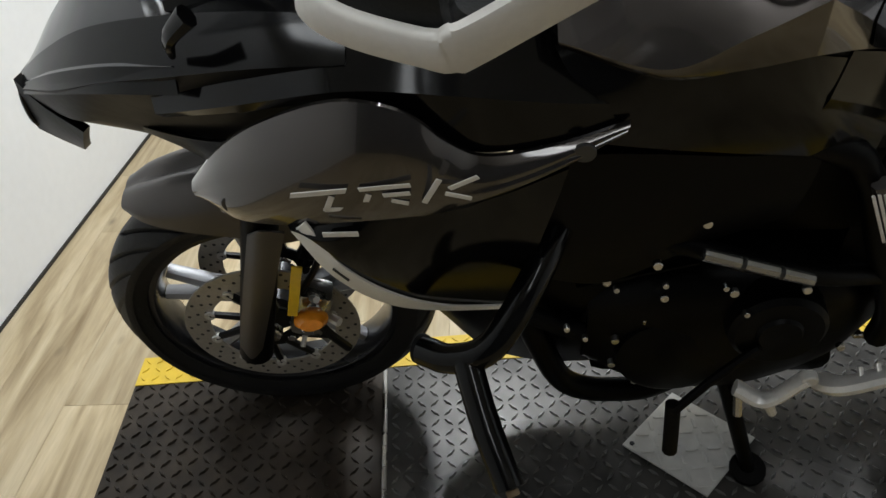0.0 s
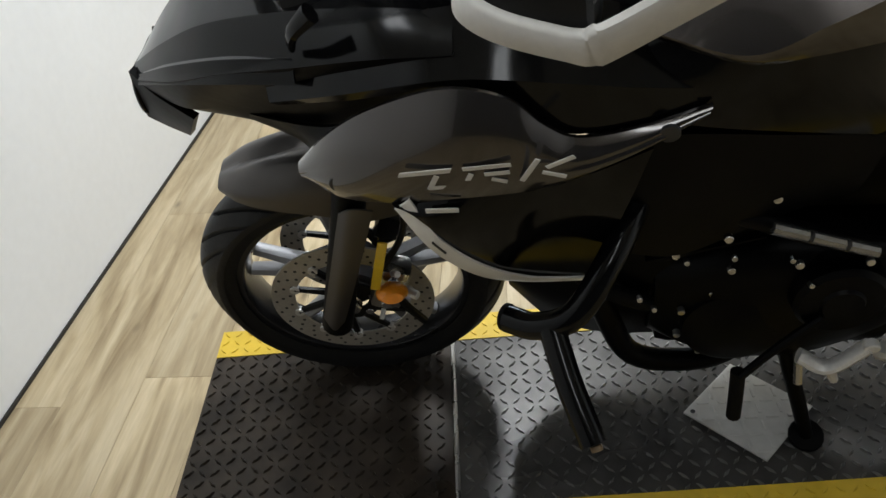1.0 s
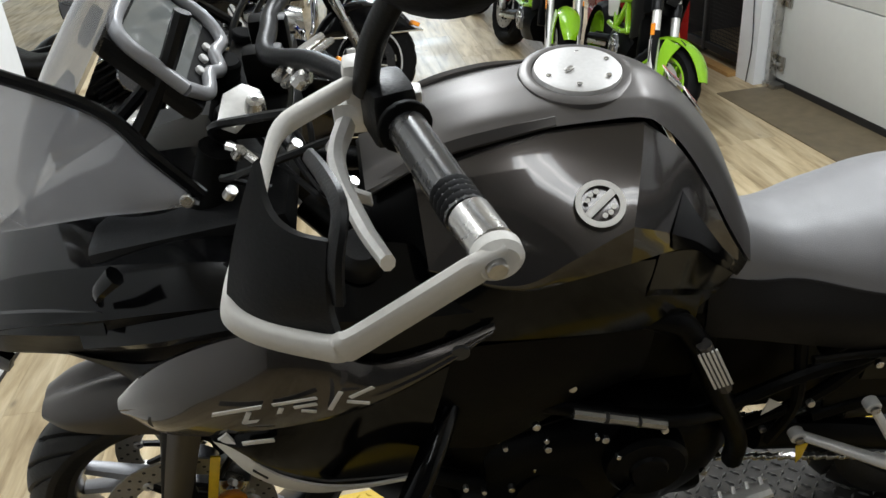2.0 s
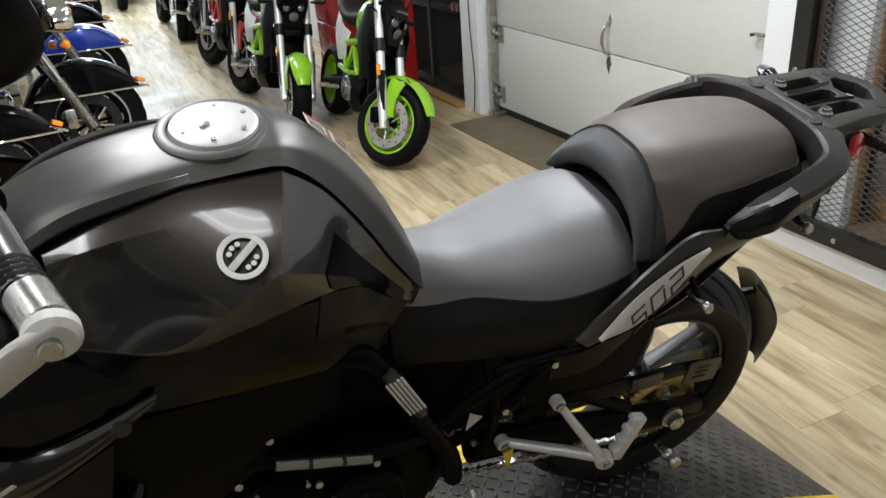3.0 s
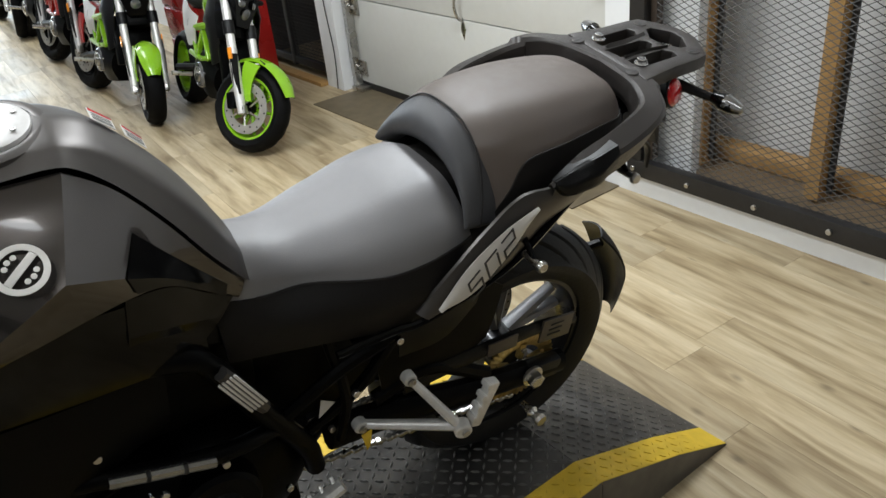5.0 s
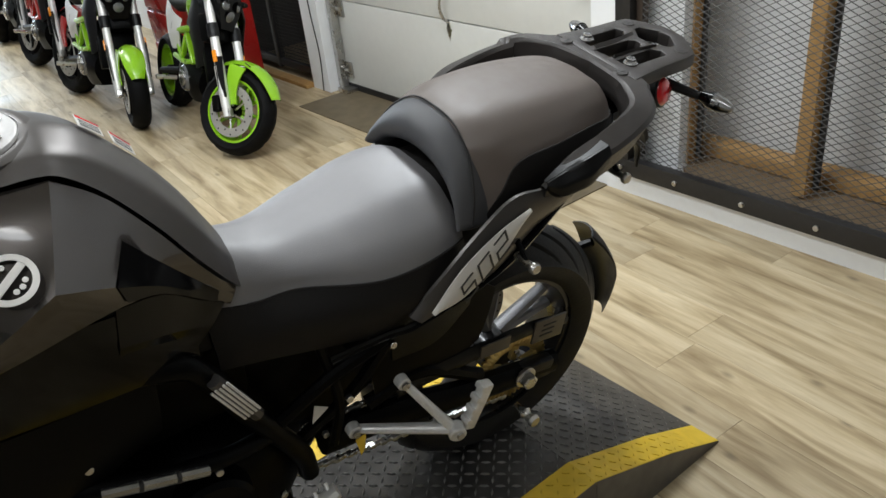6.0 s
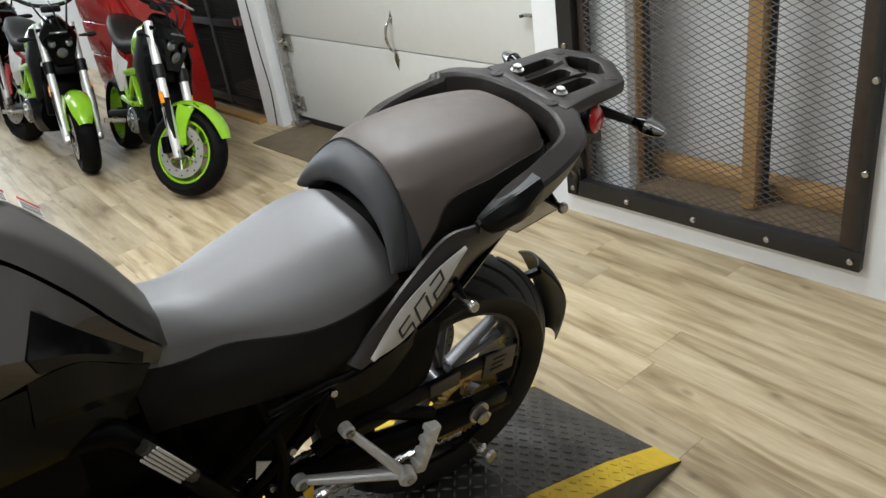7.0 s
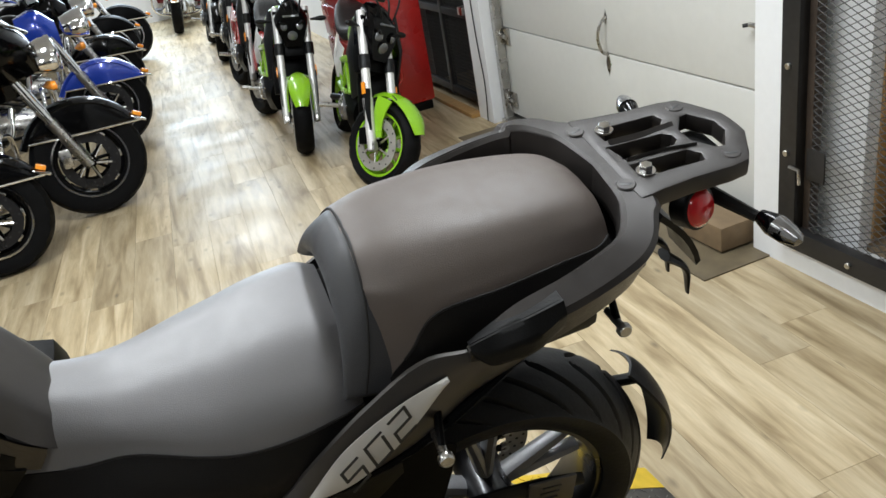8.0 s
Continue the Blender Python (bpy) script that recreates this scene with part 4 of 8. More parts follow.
# grab rail and rack
def plate_bm(outline, holes, thick, bevel=0.003):
    """A plate with holes, its top at z = 0, its edges bevelled."""
    bm = bmesh.new()
    for loop in [outline] + holes:
        vs = [bm.verts.new((x, y, 0)) for x, y in loop]
        for a, b_ in zip(vs, vs[1:] + vs[:1]):
            bm.edges.new((a, b_))
    bmesh.ops.triangle_fill(bm, use_beauty=True, edges=bm.edges[:])
    r = bmesh.ops.extrude_face_region(bm, geom=bm.faces[:])
    bmesh.ops.translate(bm, vec=(0, 0, -thick), verts=[v for v in r["geom"] if isinstance(v, bmesh.types.BMVert)])
    bmesh.ops.recalc_face_normals(bm, faces=bm.faces)
    if bevel:
        rim_edges = [e for e in bm.edges if len(e.link_faces) == 2 and e.calc_face_angle(0) > 1.2]
        bmesh.ops.bevel(bm, geom=rim_edges, offset=bevel, segments=2, affect="EDGES", profile=0.6)
    return bm


RZ = 0.944
for s in LR:
    arm = quilt_bm(mids(
        [(0.700, -0.197, 0.869), (0.76, -0.190, 0.903), (0.825, -0.186, 0.920), (0.885, -0.174, 0.933), (0.918, -0.158, 0.938), (0.940, -0.122, 0.941), (0.952, -0.085, 0.942), (0.958, 0.0, 0.943)],
        [(0.700, -0.199, 0.871), (0.76, -0.195, 0.909), (0.825, -0.191, 0.926), (0.890, -0.179, 0.938), (0.924, -0.162, 0.943), (0.946, -0.126, 0.945), (0.957, -0.088, 0.946), (0.963, 0.0, 0.947)],
        [(0.700, -0.208, 0.869), (0.765, -0.222, 0.901), (0.84, -0.220, 0.915), (0.915, -0.203, 0.929), (0.951, -0.180, 0.937), (0.976, -0.140, 0.942), (0.992, -0.110, 0.944), (1.000, 0.0, 0.944)],
        [(0.700, -0.210, 0.867), (0.765, -0.228, 0.894), (0.84, -0.226, 0.908), (0.918, -0.208, 0.922), (0.956, -0.184, 0.930), (0.982, -0.143, 0.936), (0.998, -0.112, 0.938), (1.006, 0.0, 0.938)],
        [(0.700, -0.207, 0.853), (0.765, -0.216, 0.850), (0.84, -0.210, 0.862), (0.912, -0.190, 0.874), (0.946, -0.168, 0.884), (0.974, -0.135, 0.896), (0.992, -0.105, 0.902), (1.000, 0.0, 0.902)],
        [(0.700, -0.198, 0.854), (0.76, -0.190, 0.852), (0.825, -0.186, 0.866), (0.885, -0.172, 0.878), (0.916, -0.156, 0.886), (0.938, -0.120, 0.896), (0.950, -0.084, 0.902), (0.958, 0.0, 0.902)],
        [(0.700, -0.197, 0.869), (0.76, -0.190, 0.903), (0.825, -0.186, 0.920), (0.885, -0.174, 0.933), (0.918, -0.158, 0.938), (0.940, -0.122, 0.941), (0.952, -0.085, 0.942), (0.958, 0.0, 0.943)]), 54, 2, 0.003, s, None, (0, 0.4, -0.2))
    if s < 0:
        bmesh.ops.translate(arm, vec=(0, -0.004, -0.006), verts=[v for v in arm.verts if v.co.x < 0.90])
    part("grab_rail", middle(arm), "rack", bike, "textured bronze-black grab rail", sharp=24)
    pad = quilt_bm(mids(
        [(0.700, -0.203, 0.880), (0.718, -0.200, 0.888), (0.745, -0.196, 0.898), (0.775, -0.196, 0.908), (0.815, -0.196, 0.920)],
        [(0.700, -0.210, 0.882), (0.718, -0.214, 0.891), (0.745, -0.217, 0.901), (0.775, -0.221, 0.911), (0.815, -0.221, 0.921)],
        [(0.700, -0.214, 0.878), (0.718, -0.226, 0.876), (0.745, -0.234, 0.885), (0.775, -0.238, 0.892), (0.815, -0.230, 0.908)],
        [(0.700, -0.213, 0.872), (0.718, -0.228, 0.860), (0.745, -0.234, 0.863), (0.775, -0.236, 0.869), (0.815, -0.226, 0.886)],
        [(0.700, -0.208, 0.866), (0.718, -0.215, 0.850), (0.745, -0.220, 0.848), (0.775, -0.220, 0.853), (0.815, -0.214, 0.866)]), 26, 4, 0.004, s, None, (0, 1, 0))
    if s < 0:
        bmesh.ops.translate(pad, vec=(0, -0.012, -0.022), verts=pad.verts)
    part("grab_pad", middle(pad), "black", bike, "black grip end of the grab rail", sharp=50)
half_o = [(0.975, 0.112), (1.010, 0.106), (1.060, 0.100), (1.118, 0.099), (1.146, 0.094), (1.160, 0.074), (1.184, 0.030), (1.186, 0.012)]
outline = half_o + [(x, -y) for x, y in half_o[::-1]]
slots = [[(1.000, 0.036), (1.086, 0.036), (1.098, 0.052), (1.094, 0.068), (1.016, 0.068), (1.000, 0.058)],
         [(0.992, -0.018), (1.078, -0.016), (1.088, -0.006), (1.088, 0.006), (1.078, 0.016), (0.992, 0.018)],
         [(1.000, -0.036), (1.086, -0.036), (1.098, -0.052), (1.094, -0.068), (1.016, -0.068), (1.000, -0.058)],
         [(1.106, 0.016), (1.126, 0.046), (1.138, 0.048), (1.160, 0.014), (1.160, -0.014), (1.138, -0.048), (1.126, -0.046), (1.106, -0.016)]]
rack_bm = plate_bm(outline, slots, 0.028, 0.0055)
bmesh.ops.translate(rack_bm, vec=(0, 0, RZ + 0.003), verts=rack_bm.verts)
rack = part("rack", rack_bm, "rack", bike, "cast luggage rack with long slots", sharp=30)
for s in LR:
    sub("rack_rib", quilt_bm([[(1.000, -0.0285, RZ + 0.0028), (1.05, -0.0275, RZ + 0.0028), (1.104, -0.034, RZ + 0.0028)], [(1.000, -0.027, RZ + 0.0085), (1.05, -0.026, RZ + 0.0085), (1.104, -0.033, RZ + 0.0075)], [(1.000, -0.021, RZ + 0.0028), (1.05, -0.020, RZ + 0.0028), (1.104, -0.027, RZ + 0.0028)]], 12, 2, 0.003, s, None, (0, 0, -1)), "rack", rack)
    for x, y in ((1.132, 0.072), (0.972, 0.076)):
        sub("lug", disc_bm(0.014, 0.004, (x, s * y, RZ + 0.0025), (0, 0, 1), 18, 0.002), "rack", rack)
        sub("lug_hole", box_bm(0.016, 0.006, 0.002, (x, s * y, RZ + 0.0040), 0.0009, pose(0, 0, 0, 0, 0, 20 * s)), "ink", rack)
    bb = part("rack_bolt", disc_bm(0.0095, 0.009, (1.010, s * 0.060, RZ + 0.010), (0, 0, 1), 6), "chrome", bike, "bright hexagon rack bolt")
    sub("washer", disc_bm(0.0135, 0.003, (1.010, s * 0.060, RZ + 0.0045), (0, 0, 1), 18), "chrome", bb)
part("tail_tray", slab_bm([(0.84, 0.165), (0.90, 0.150), (0.945, 0.10), (1.02, 0.09), (1.02, -0.09), (0.945, -0.10), (0.90, -0.150), (0.84, -0.165)], 0.02, Matrix.Translation((0, 0, 0.882)), 0.003), "deep", bike, "black tray under the tail")
part("rack_mount", box_bm(0.085, 0.13, 0.055, (1.000, 0, 0.892), 0.018), "deep", bike, "black rack mount over the tail light")
tl = part("tail_light", lathe_bm([(0, 0.008), (0.020, 0.007), (0.027, 0.001), (0.028, -0.004), (0, -0.006)], (1.080, -0.092, 0.884), (0.35, -1, 0.30), 24), "red", bike, "red round side reflector at the tail")
sub("reflector_cup", lathe_bm([(0.028, 0.0), (0.031, -0.002), (0.030, -0.030), (0, -0.034)], (1.080, -0.092, 0.884), (0.35, -1, 0.30), 24), "black", tl)
sub("tail_light_hood", box_bm(0.10, 0.10, 0.02, (1.11, 0, 0.908), 0.008), "black", tl)
for s in LR:
    ind = part("indicator", lathe_bm([(0, 0.046), (0.009, 0.042), (0.0155, 0.022), (0.0165, 0.0), (0.010, -0.022), (0, -0.026)], (1.158 - (0.03 if s > 0 else 0), s * 0.146 + (0.05 if s > 0 else 0), 0.868 + (0.014 if s > 0 else 0)), (0.22, s * 1.0, -0.06), 16), "gloss", bike, "black indicator with a smoked chrome lens")
    sub("indicator_lens", lathe_bm([(0, 0.049), (0.0085, 0.044), (0.0135, 0.030), (0.0165, 0.010), (0.0168, 0.006), (0, 0.006)], (1.158 - (0.03 if s > 0 else 0), s * 0.146 + (0.05 if s > 0 else 0), 0.8695 + (0.014 if s > 0 else 0)), (0.22, s * 1.0, -0.06), 16), "spoke_lens", ind)
    sub("indicator_stalk", tube_bm([(1.10, s * 0.03, 0.885), (1.148 - (0.03 if s > 0 else 0), s * 0.125 + (0.05 if s > 0 else 0), 0.870 + (0.014 if s > 0 else 0))], (0.013, 0.008), 0, 8), "black", ind)
part("plate_bracket", sheet_bm([(1.06, -0.035, 0.84), (1.06, 0.035, 0.84)], [(1.13, -0.040, 0.735), (1.13, 0.040, 0.735)], 6, 6, (0.012, 0, 0), 0.01, (-1, 0, -1)), "black", bike, "black plate bracket")
for y in (-0.03, 0.03):
    part("plate_fork", tube_bm([(1.07, y, 0.76), (1.11, y, 0.72), (1.12, y, 0.665)], (0.016, 0.005), 10, 8, None, 0.5), "black", bike, "black plate bracket prong")
for p in ((0.640, -0.250, 0.769), (0.922, -0.160, 0.790)):
    part("spool_stay", tube_bm([p, (p[0] + 0.02, p[1] + 0.09, p[2] + 0.03)], 0.0055, 0, 8), "deep", bike)
    sp = part("spool", lathe_bm([(0, 0.024), (0.008, 0.0235), (0.0105, 0.020), (0.0105, 0.014), (0.006, 0.009), (0.006, -0.03), (0, -0.03)], p, (0, -1, 0.1), 18), "steel", bike, "bright bobbin bolt")
part("tail_frame", tube_bm([(0.36, -0.13, 0.62), (0.6, -0.125, 0.745), (0.95, -0.08, 0.83)], 0.013, 14), "deep", bike)
part("tail_frame", tube_bm([(0.36, 0.13, 0.62), (0.6, 0.125, 0.745), (0.95, 0.08, 0.83)], 0.013, 14), "deep", bike)
part("under_tail", box_bm(0.50, 0.20, 0.06, (0.72, 0, 0.785), 0.02, pose(0, 0, 0, 0, -14, 0)), "deep", bike)


# wheels
def tyre_bm(c, r, w, rim, seg=484, steer=0.0):
    prof = []
    m_ = 38
    for i in range(m_ + 1):
        a = -1 + 2 * i / m_
        rr = r - 0.052 * abs(a) ** 2.4
        prof.append((rr, a * w, a))
    shoulder = prof[0][0]
    left = [(rim, -w * 0.80, 9), (rim + 0.012, -w * 0.90, 9), (rim + 0.035, -w * 1.02, 9), ((rim + 0.035 + shoulder) / 2 + 0.004, -w * 1.03, 9)]
    prof = left + prof + [(q[0], -q[1], 9) for q in left[::-1]]
    rot = pose(0, 0, 0, 0, 0, steer)
    bm = bmesh.new()
    rings = []
    for k in range(seg):
        th = k / seg
        ring = []
        for rr, h, a in prof:
            if a < 5:
                f1 = abs((th * 22 % 1.0) - 0.5)
                ends = min(1.0, (abs(a) - 0.08) / 0.10, (0.95 - abs(a)) / 0.12)
                wide = 0.105 * max(0.0, ends) ** 0.5
                if f1 < wide:
                    rr -= 0.0085 * min(1.0, (wide - f1) / 0.035)
            t = 2 * math.pi * (th - min(1.0, abs(a)) ** 1.6 * 2.0 / 22)
            ring.append(Vector(c) + rot @ Vector((rr * math.cos(t), h, rr * math.sin(t))))
        rings.append(ring)
    vs = [[bm.verts.new(p) for p in r_] for r_ in rings]
    cnt = len(prof)
    for k in range(seg):
        a_, b_ = vs[k], vs[(k + 1) % seg]
        for i in range(cnt - 1):
            bm.faces.new((a_[i], a_[i + 1], b_[i + 1], b_[i]))
        bm.faces.new((a_[cnt - 1], a_[0], b_[0], b_[cnt - 1]))
    return bm


def rim_bm(c, rim, w, steer=0.0, n=64):
    bm = lathe_bm([(rim + 0.006, -w), (rim - 0.010, -w * 1.0), (rim - 0.013, -w * 0.9), (rim - 0.020, -w * 0.3), (rim - 0.020, w * 0.3), (rim - 0.013, w * 0.9), (rim - 0.010, w), (rim + 0.006, w)], (0, 0, 0), (0, 1, 0), n, None, True)
    bmesh.ops.transform(bm, matrix=Matrix.Translation(c) @ pose(0, 0, 0, 0, 0, steer), verts=bm.verts)
    return bm


def placed(bm, c, steer):
    bmesh.ops.transform(bm, matrix=Matrix.Translation(c) @ pose(0, 0, 0, 0, 0, steer), verts=bm.verts)
    return bm


def wheel(parent, name, c, r, w, rim, steer, spoke_mat, count=5):
    ty = part(name, tyre_bm(c, r, w, rim, 484, steer), "tread_rubber", parent, "black grooved tyre", sharp=32)
    rm = part("rim", rim_bm(c, rim, w * 0.72, steer), "wheel", parent, "black cast rim")
    part("hub", placed(disc_bm(0.045, w * 1.7, (0, 0, 0), (0, 1, 0), 24, 0.006), c, steer), "wheel", parent)
    for k in range(count):
        for d in (-9, 9):
            a = radians(360 / count * k + 18)
            b_ = a + radians(d)
            p0 = Vector((0.038 * math.cos(a), 0, 0.038 * math.sin(a)))
            p1 = Vector(((rim - 0.022) * math.cos(b_), 0, (rim - 0.022) * math.sin(b_)))
            part("spoke", placed(tube_bm([p0, p0.lerp(p1, 0.5) + Vector((0, 0, 0)), p1], (0.015, 0.0105), 0, 8, None, 1.5, (0, 1, 0)), c, steer), spoke_mat, parent, "grey cast spoke")
    return ty


FW, RW = Vector((-0.742, 0, 0.296)), Vector((0.757, 0, 0.306))
STEER = 4.7
MAT["spoke"] = plain("grey_alloy_spoke", (0.30, 0.30, 0.31), 0.38, 0.45, 0, 0.1, 120)
wheel(bike, "front_tyre", FW, 0.296, 0.058, 0.222, STEER, "spoke")
wheel(bike, "rear_tyre", RW, 0.306, 0.079, 0.207, 0, "spoke")


def brake_disc(c, r0, r1, y, steer, parent):
    d = part("brake_disc", placed(lathe_bm([(r0, y - 0.0022), (r1, y - 0.0022), (r1, y + 0.0022), (r0, y + 0.0022)], (0, 0, 0), (0, 1, 0), 64, None, True), c, steer), "disc", parent, "drilled steel brake disc")
    holes = bmesh.new()
    for i in range(28):
        for j, q in enumerate((0.2, 0.5, 0.8)):
            a = 2 * math.pi * (i + 0.33 * j) / 28
            rr = r0 + (r1 - r0) * q
            disc_bm(0.0036, 0.0052, (rr * math.cos(a), y, rr * math.sin(a)), (0, 1, 0), 7, 0, holes)
    tagged(sub("drill_hole", placed(holes, c, steer), "ink", d), kind="stuff")
    sub("carrier", placed(lathe_bm([(0.030, y - 0.004), (0.052, y - 0.005), (0.055, y - 0.002), (0.052, y + 0.004), (0.030, y + 0.004)], (0, 0, 0), (0, 1, 0), 32, None, True), c, steer), "black", d)
    for i in range(10):
        a = 2 * math.pi * i / 10
        arm_ = tube_bm([(0.046 * math.cos(a), y, 0.046 * math.sin(a)), (r0 * 1.02 * math.cos(a + 0.22), y, r0 * 1.02 * math.sin(a + 0.22))], (0.008, 0.0065), 0, 6)
        sub("carrier_arm", placed(arm_, c, steer), "black", d)
        a += 0.22
        sub("rivet", placed(lathe_bm([(0.0035, 0.007), (0.0085, 0.006), (0.0095, 0.0), (0.0095, -0.006), (0.0035, -0.006)], (r0 * 1.02 * math.cos(a), y, r0 * 1.02 * math.sin(a)), (0, 1, 0), 10, None, True), c, steer), "alloy", d)
    for i in range(5):
        a = 2 * math.pi * (i + 0.3) / 5
        sub("disc_bolt", placed(disc_bm(0.0085, 0.014, (0.042 * math.cos(a), y * 1.03, 0.042 * math.sin(a)), (0, 1, 0), 8), c, steer), "chrome", d)
    return d


brake_disc(FW, 0.110, 0.155, -0.070, STEER, bike)
brake_disc(FW, 0.110, 0.155, 0.070, STEER, bike)
brake_disc(RW, 0.075, 0.12, 0.085, 0, bike)
for y in (-0.05, 0.05):
    wt = part("hub_bolts", placed(disc_bm(0.018, 0.02, (0, y * 1.7, 0), (0, 1, 0), 6), FW, STEER), "steel", bike, "bright axle nut")

# fork, fender and brakes
SROT = Matrix.Translation(FW) @ pose(0, 0, 0, 0, 0, STEER) @ Matrix.Translation(-FW)
for s in LR:
    y = s * 0.105
    leg = [(-0.775, y, 0.27), (-0.715, y, 0.50), (-0.665, y, 0.70)]
    bm = tube_bm(leg, (0.030, 0.028), 12, 14)
    bmesh.ops.transform(bm, matrix=SROT, verts=bm.verts)
    part("fork_leg", bm, "deep", bike, "black fork leg")
    bm = tube_bm([(-0.68, y, 0.64), (-0.50, y, 1.10)], 0.025, 6, 14)
    part("fork_tube", bm, "dull", bike, "black fork tube")
    bm = sheet_bm([(-0.705, y + s * 0.030, 0.60), (-0.678, y + s * 0.040, 0.618), (-0.650, y + s * 0.03, 0.600)],
                  [(-0.788, y + s * 0.026, 0.325), (-0.772, y + s * 0.038, 0.300), (-0.750, y + s * 0.030, 0.315)], 10, 8, (0, s * 0.012, 0), 0.004, (0, -s, 0))
    bmesh.ops.transform(bm, matrix=SROT, verts=bm.verts)
    fc = part("fork_guard", bm, "satin", bike, "matt grey-black fork guard")
    rf = box_bm(0.017, 0.004, 0.125, (-0.662, y + s * 0.034, 0.47), 0.002, pose(0, 0, 0, 0, 15, 0))
    bmesh.ops.transform(rf, matrix=SROT, verts=rf.verts)
    sub("reflector", rf, "yellow_r", fc, "yellow reflector strip")
    cal = box_bm(0.06, 0.05, 0.11, (-0.66, s * 0.085, 0.36), 0.014, pose(0, 0, 0, 0, 20, 0))
    bmesh.ops.transform(cal, matrix=SROT, verts=cal.verts)
    ca = part("caliper", cal, "steel" if s < 0 else "deep", bike, "brake caliper")
    for dz in (-0.03, 0.03):
        bq = disc_bm(0.011, 0.01, (-0.66 + dz * 0.35, s * 0.112, 0.36 + dz), (0, s, 0), 12)
        bmesh.ops.transform(bq, matrix=SROT, verts=bq.verts)
        sub("caliper_bolt", bq, "chrome", ca)
    for dx, dz, w in ((0.012, 0.052, 0.010), (-0.020, -0.050, 0.008), (0.030, 0.0, 0.014)):
        bq = tube_bm([(-0.66 + dx, s * 0.108, 0.36 + dz), (-0.655 + dx * 1.5, s * 0.122, 0.36 + dz * 1.25)], w * 0.6, 0, 8)
        bmesh.ops.transform(bq, matrix=SROT, verts=bq.verts)
        sub("bleed_screw", bq, "alloy", ca)
FEN = [
    (-0.920, [(0, 0.590), (0.016, 0.591), (0.034, 0.586), (0.036, 0.578)]),
    (-0.88, [(0, 0.604), (0.028, 0.612), (0.060, 0.592), (0.062, 0.568)]),
    (-0.82, [(0, 0.616), (0.032, 0.632), (0.072, 0.596), (0.075, 0.556)]),
    (-0.75, [(0, 0.634), (0.042, 0.640), (0.076, 0.602), (0.080, 0.542)]),
    (-0.68, [(0, 0.622), (0.042, 0.626), (0.076, 0.584), (0.080, 0.520)]),
    (-0.60, [(0, 0.592), (0.036, 0.592), (0.060, 0.556), (0.064, 0.520)])]
bm = band_bm(FEN, 0, 3, 6)
bmesh.ops.transform(bm, matrix=SROT, verts=bm.verts)
part("front_fender", bm, "satin", bike, "satin grey front mudguard")
lens = lathe_bm([(0, 0.016), (0.014, 0.014), (0.021, 0.004), (0.022, -0.006), (0.016, -0.018), (0, -0.022)], (0, 0, 0), (0, -1, 0.25), 20)
bmesh.ops.transform(lens, matrix=Matrix.Translation((-0.640, -0.130, 0.392)) @ pose(0, 0, 0, 0, 4, 12) @ Matrix.Diagonal((1.32, 1, 0.78, 1)), verts=lens.verts)
oi = part("front_indicator", lens, "orange", bike, "amber oval indicator lens")
sub("indicator_stalk", tube_bm([(-0.64, -0.115, 0.385), (-0.625, -0.11, 0.33), (-0.60, -0.10, 0.27)], 0.008, 8, 8), "black", oi)
part("brake_hose", tube_bm([(-0.66, -0.09, 0.41), (-0.60, -0.10, 0.55), (-0.61, -0.07, 0.75), (-0.55, -0.05, 0.95)], 0.006, 20, 8), "black", bike)
part("brake_hose", tube_bm([(-0.66, 0.09, 0.41), (-0.60, 0.10, 0.55), (-0.61, 0.07, 0.75), (-0.55, 0.05, 0.95)], 0.006, 20, 8), "black", bike)

# rear mudguard behind the tyre
for nm_, a0, a1, wd_ in (("rear_mudguard", 38, -12, 0.060),):
    t_, b_ = [], []
    for i in range(7):
        f = i / 6
        a = radians(a0 + (a1 - a0) * f)
        rr = 0.338 + 0.026 * f
        wv = wd_ * (1 - 0.55 * max(0, f - 0.45) / 0.55) * (0.55 + 0.45 * min(1, f * 4))
        t_.append((RW.x + rr * math.cos(a), -wv, RW.z + rr * math.sin(a)))
        b_.append((RW.x + rr * math.cos(a), wv, RW.z + rr * math.sin(a)))
    part(nm_, sheet_bm(t_, b_, 24, 8, (0.016, 0, 0.006), 0.005, (-1, 0, -0.2)), "black", bike, "black curved rear mudguard")
part("mudguard_arm", tube_bm([(1.06, 0.0, 0.46), (0.99, 0.06, 0.40), (0.84, 0.115, 0.33)], 0.011, 10, 8), "black", bike)

# swingarm, chain and sprocket
for s in LR:
    part("swingarm", tube_bm([(0.30, s * 0.115, 0.40), (0.46, s * 0.118, 0.375), (0.66, s * 0.122, 0.325), (0.86, s * 0.122, 0.290)], (0.030, 0.024), 16, 10, None, 1.2), "deep", bike, "black swingarm")
    part("axle_block", box_bm(0.09, 0.03, 0.05, (0.80, s * 0.13, 0.305), 0.008, pose(0, 0, 0, 0, 9, 0)), "black", bike)
    part("swingarm_brace", tube_bm([(0.40, s * 0.112, 0.43), (0.52, s * 0.112, 0.45), (0.66, s * 0.118, 0.36)], 0.016, 12, 8), "deep", bike)
ax = part("axle_nut", disc_bm(0.019, 0.030, (0.765, -0.152, 0.312), (0, 1, 0), 6, 0.003), "steel", bike, "bright axle nut")
sub("axle_washer", disc_bm(0.026, 0.008, (0.765, -0.145, 0.312), (0, 1, 0), 20), "steel", ax)
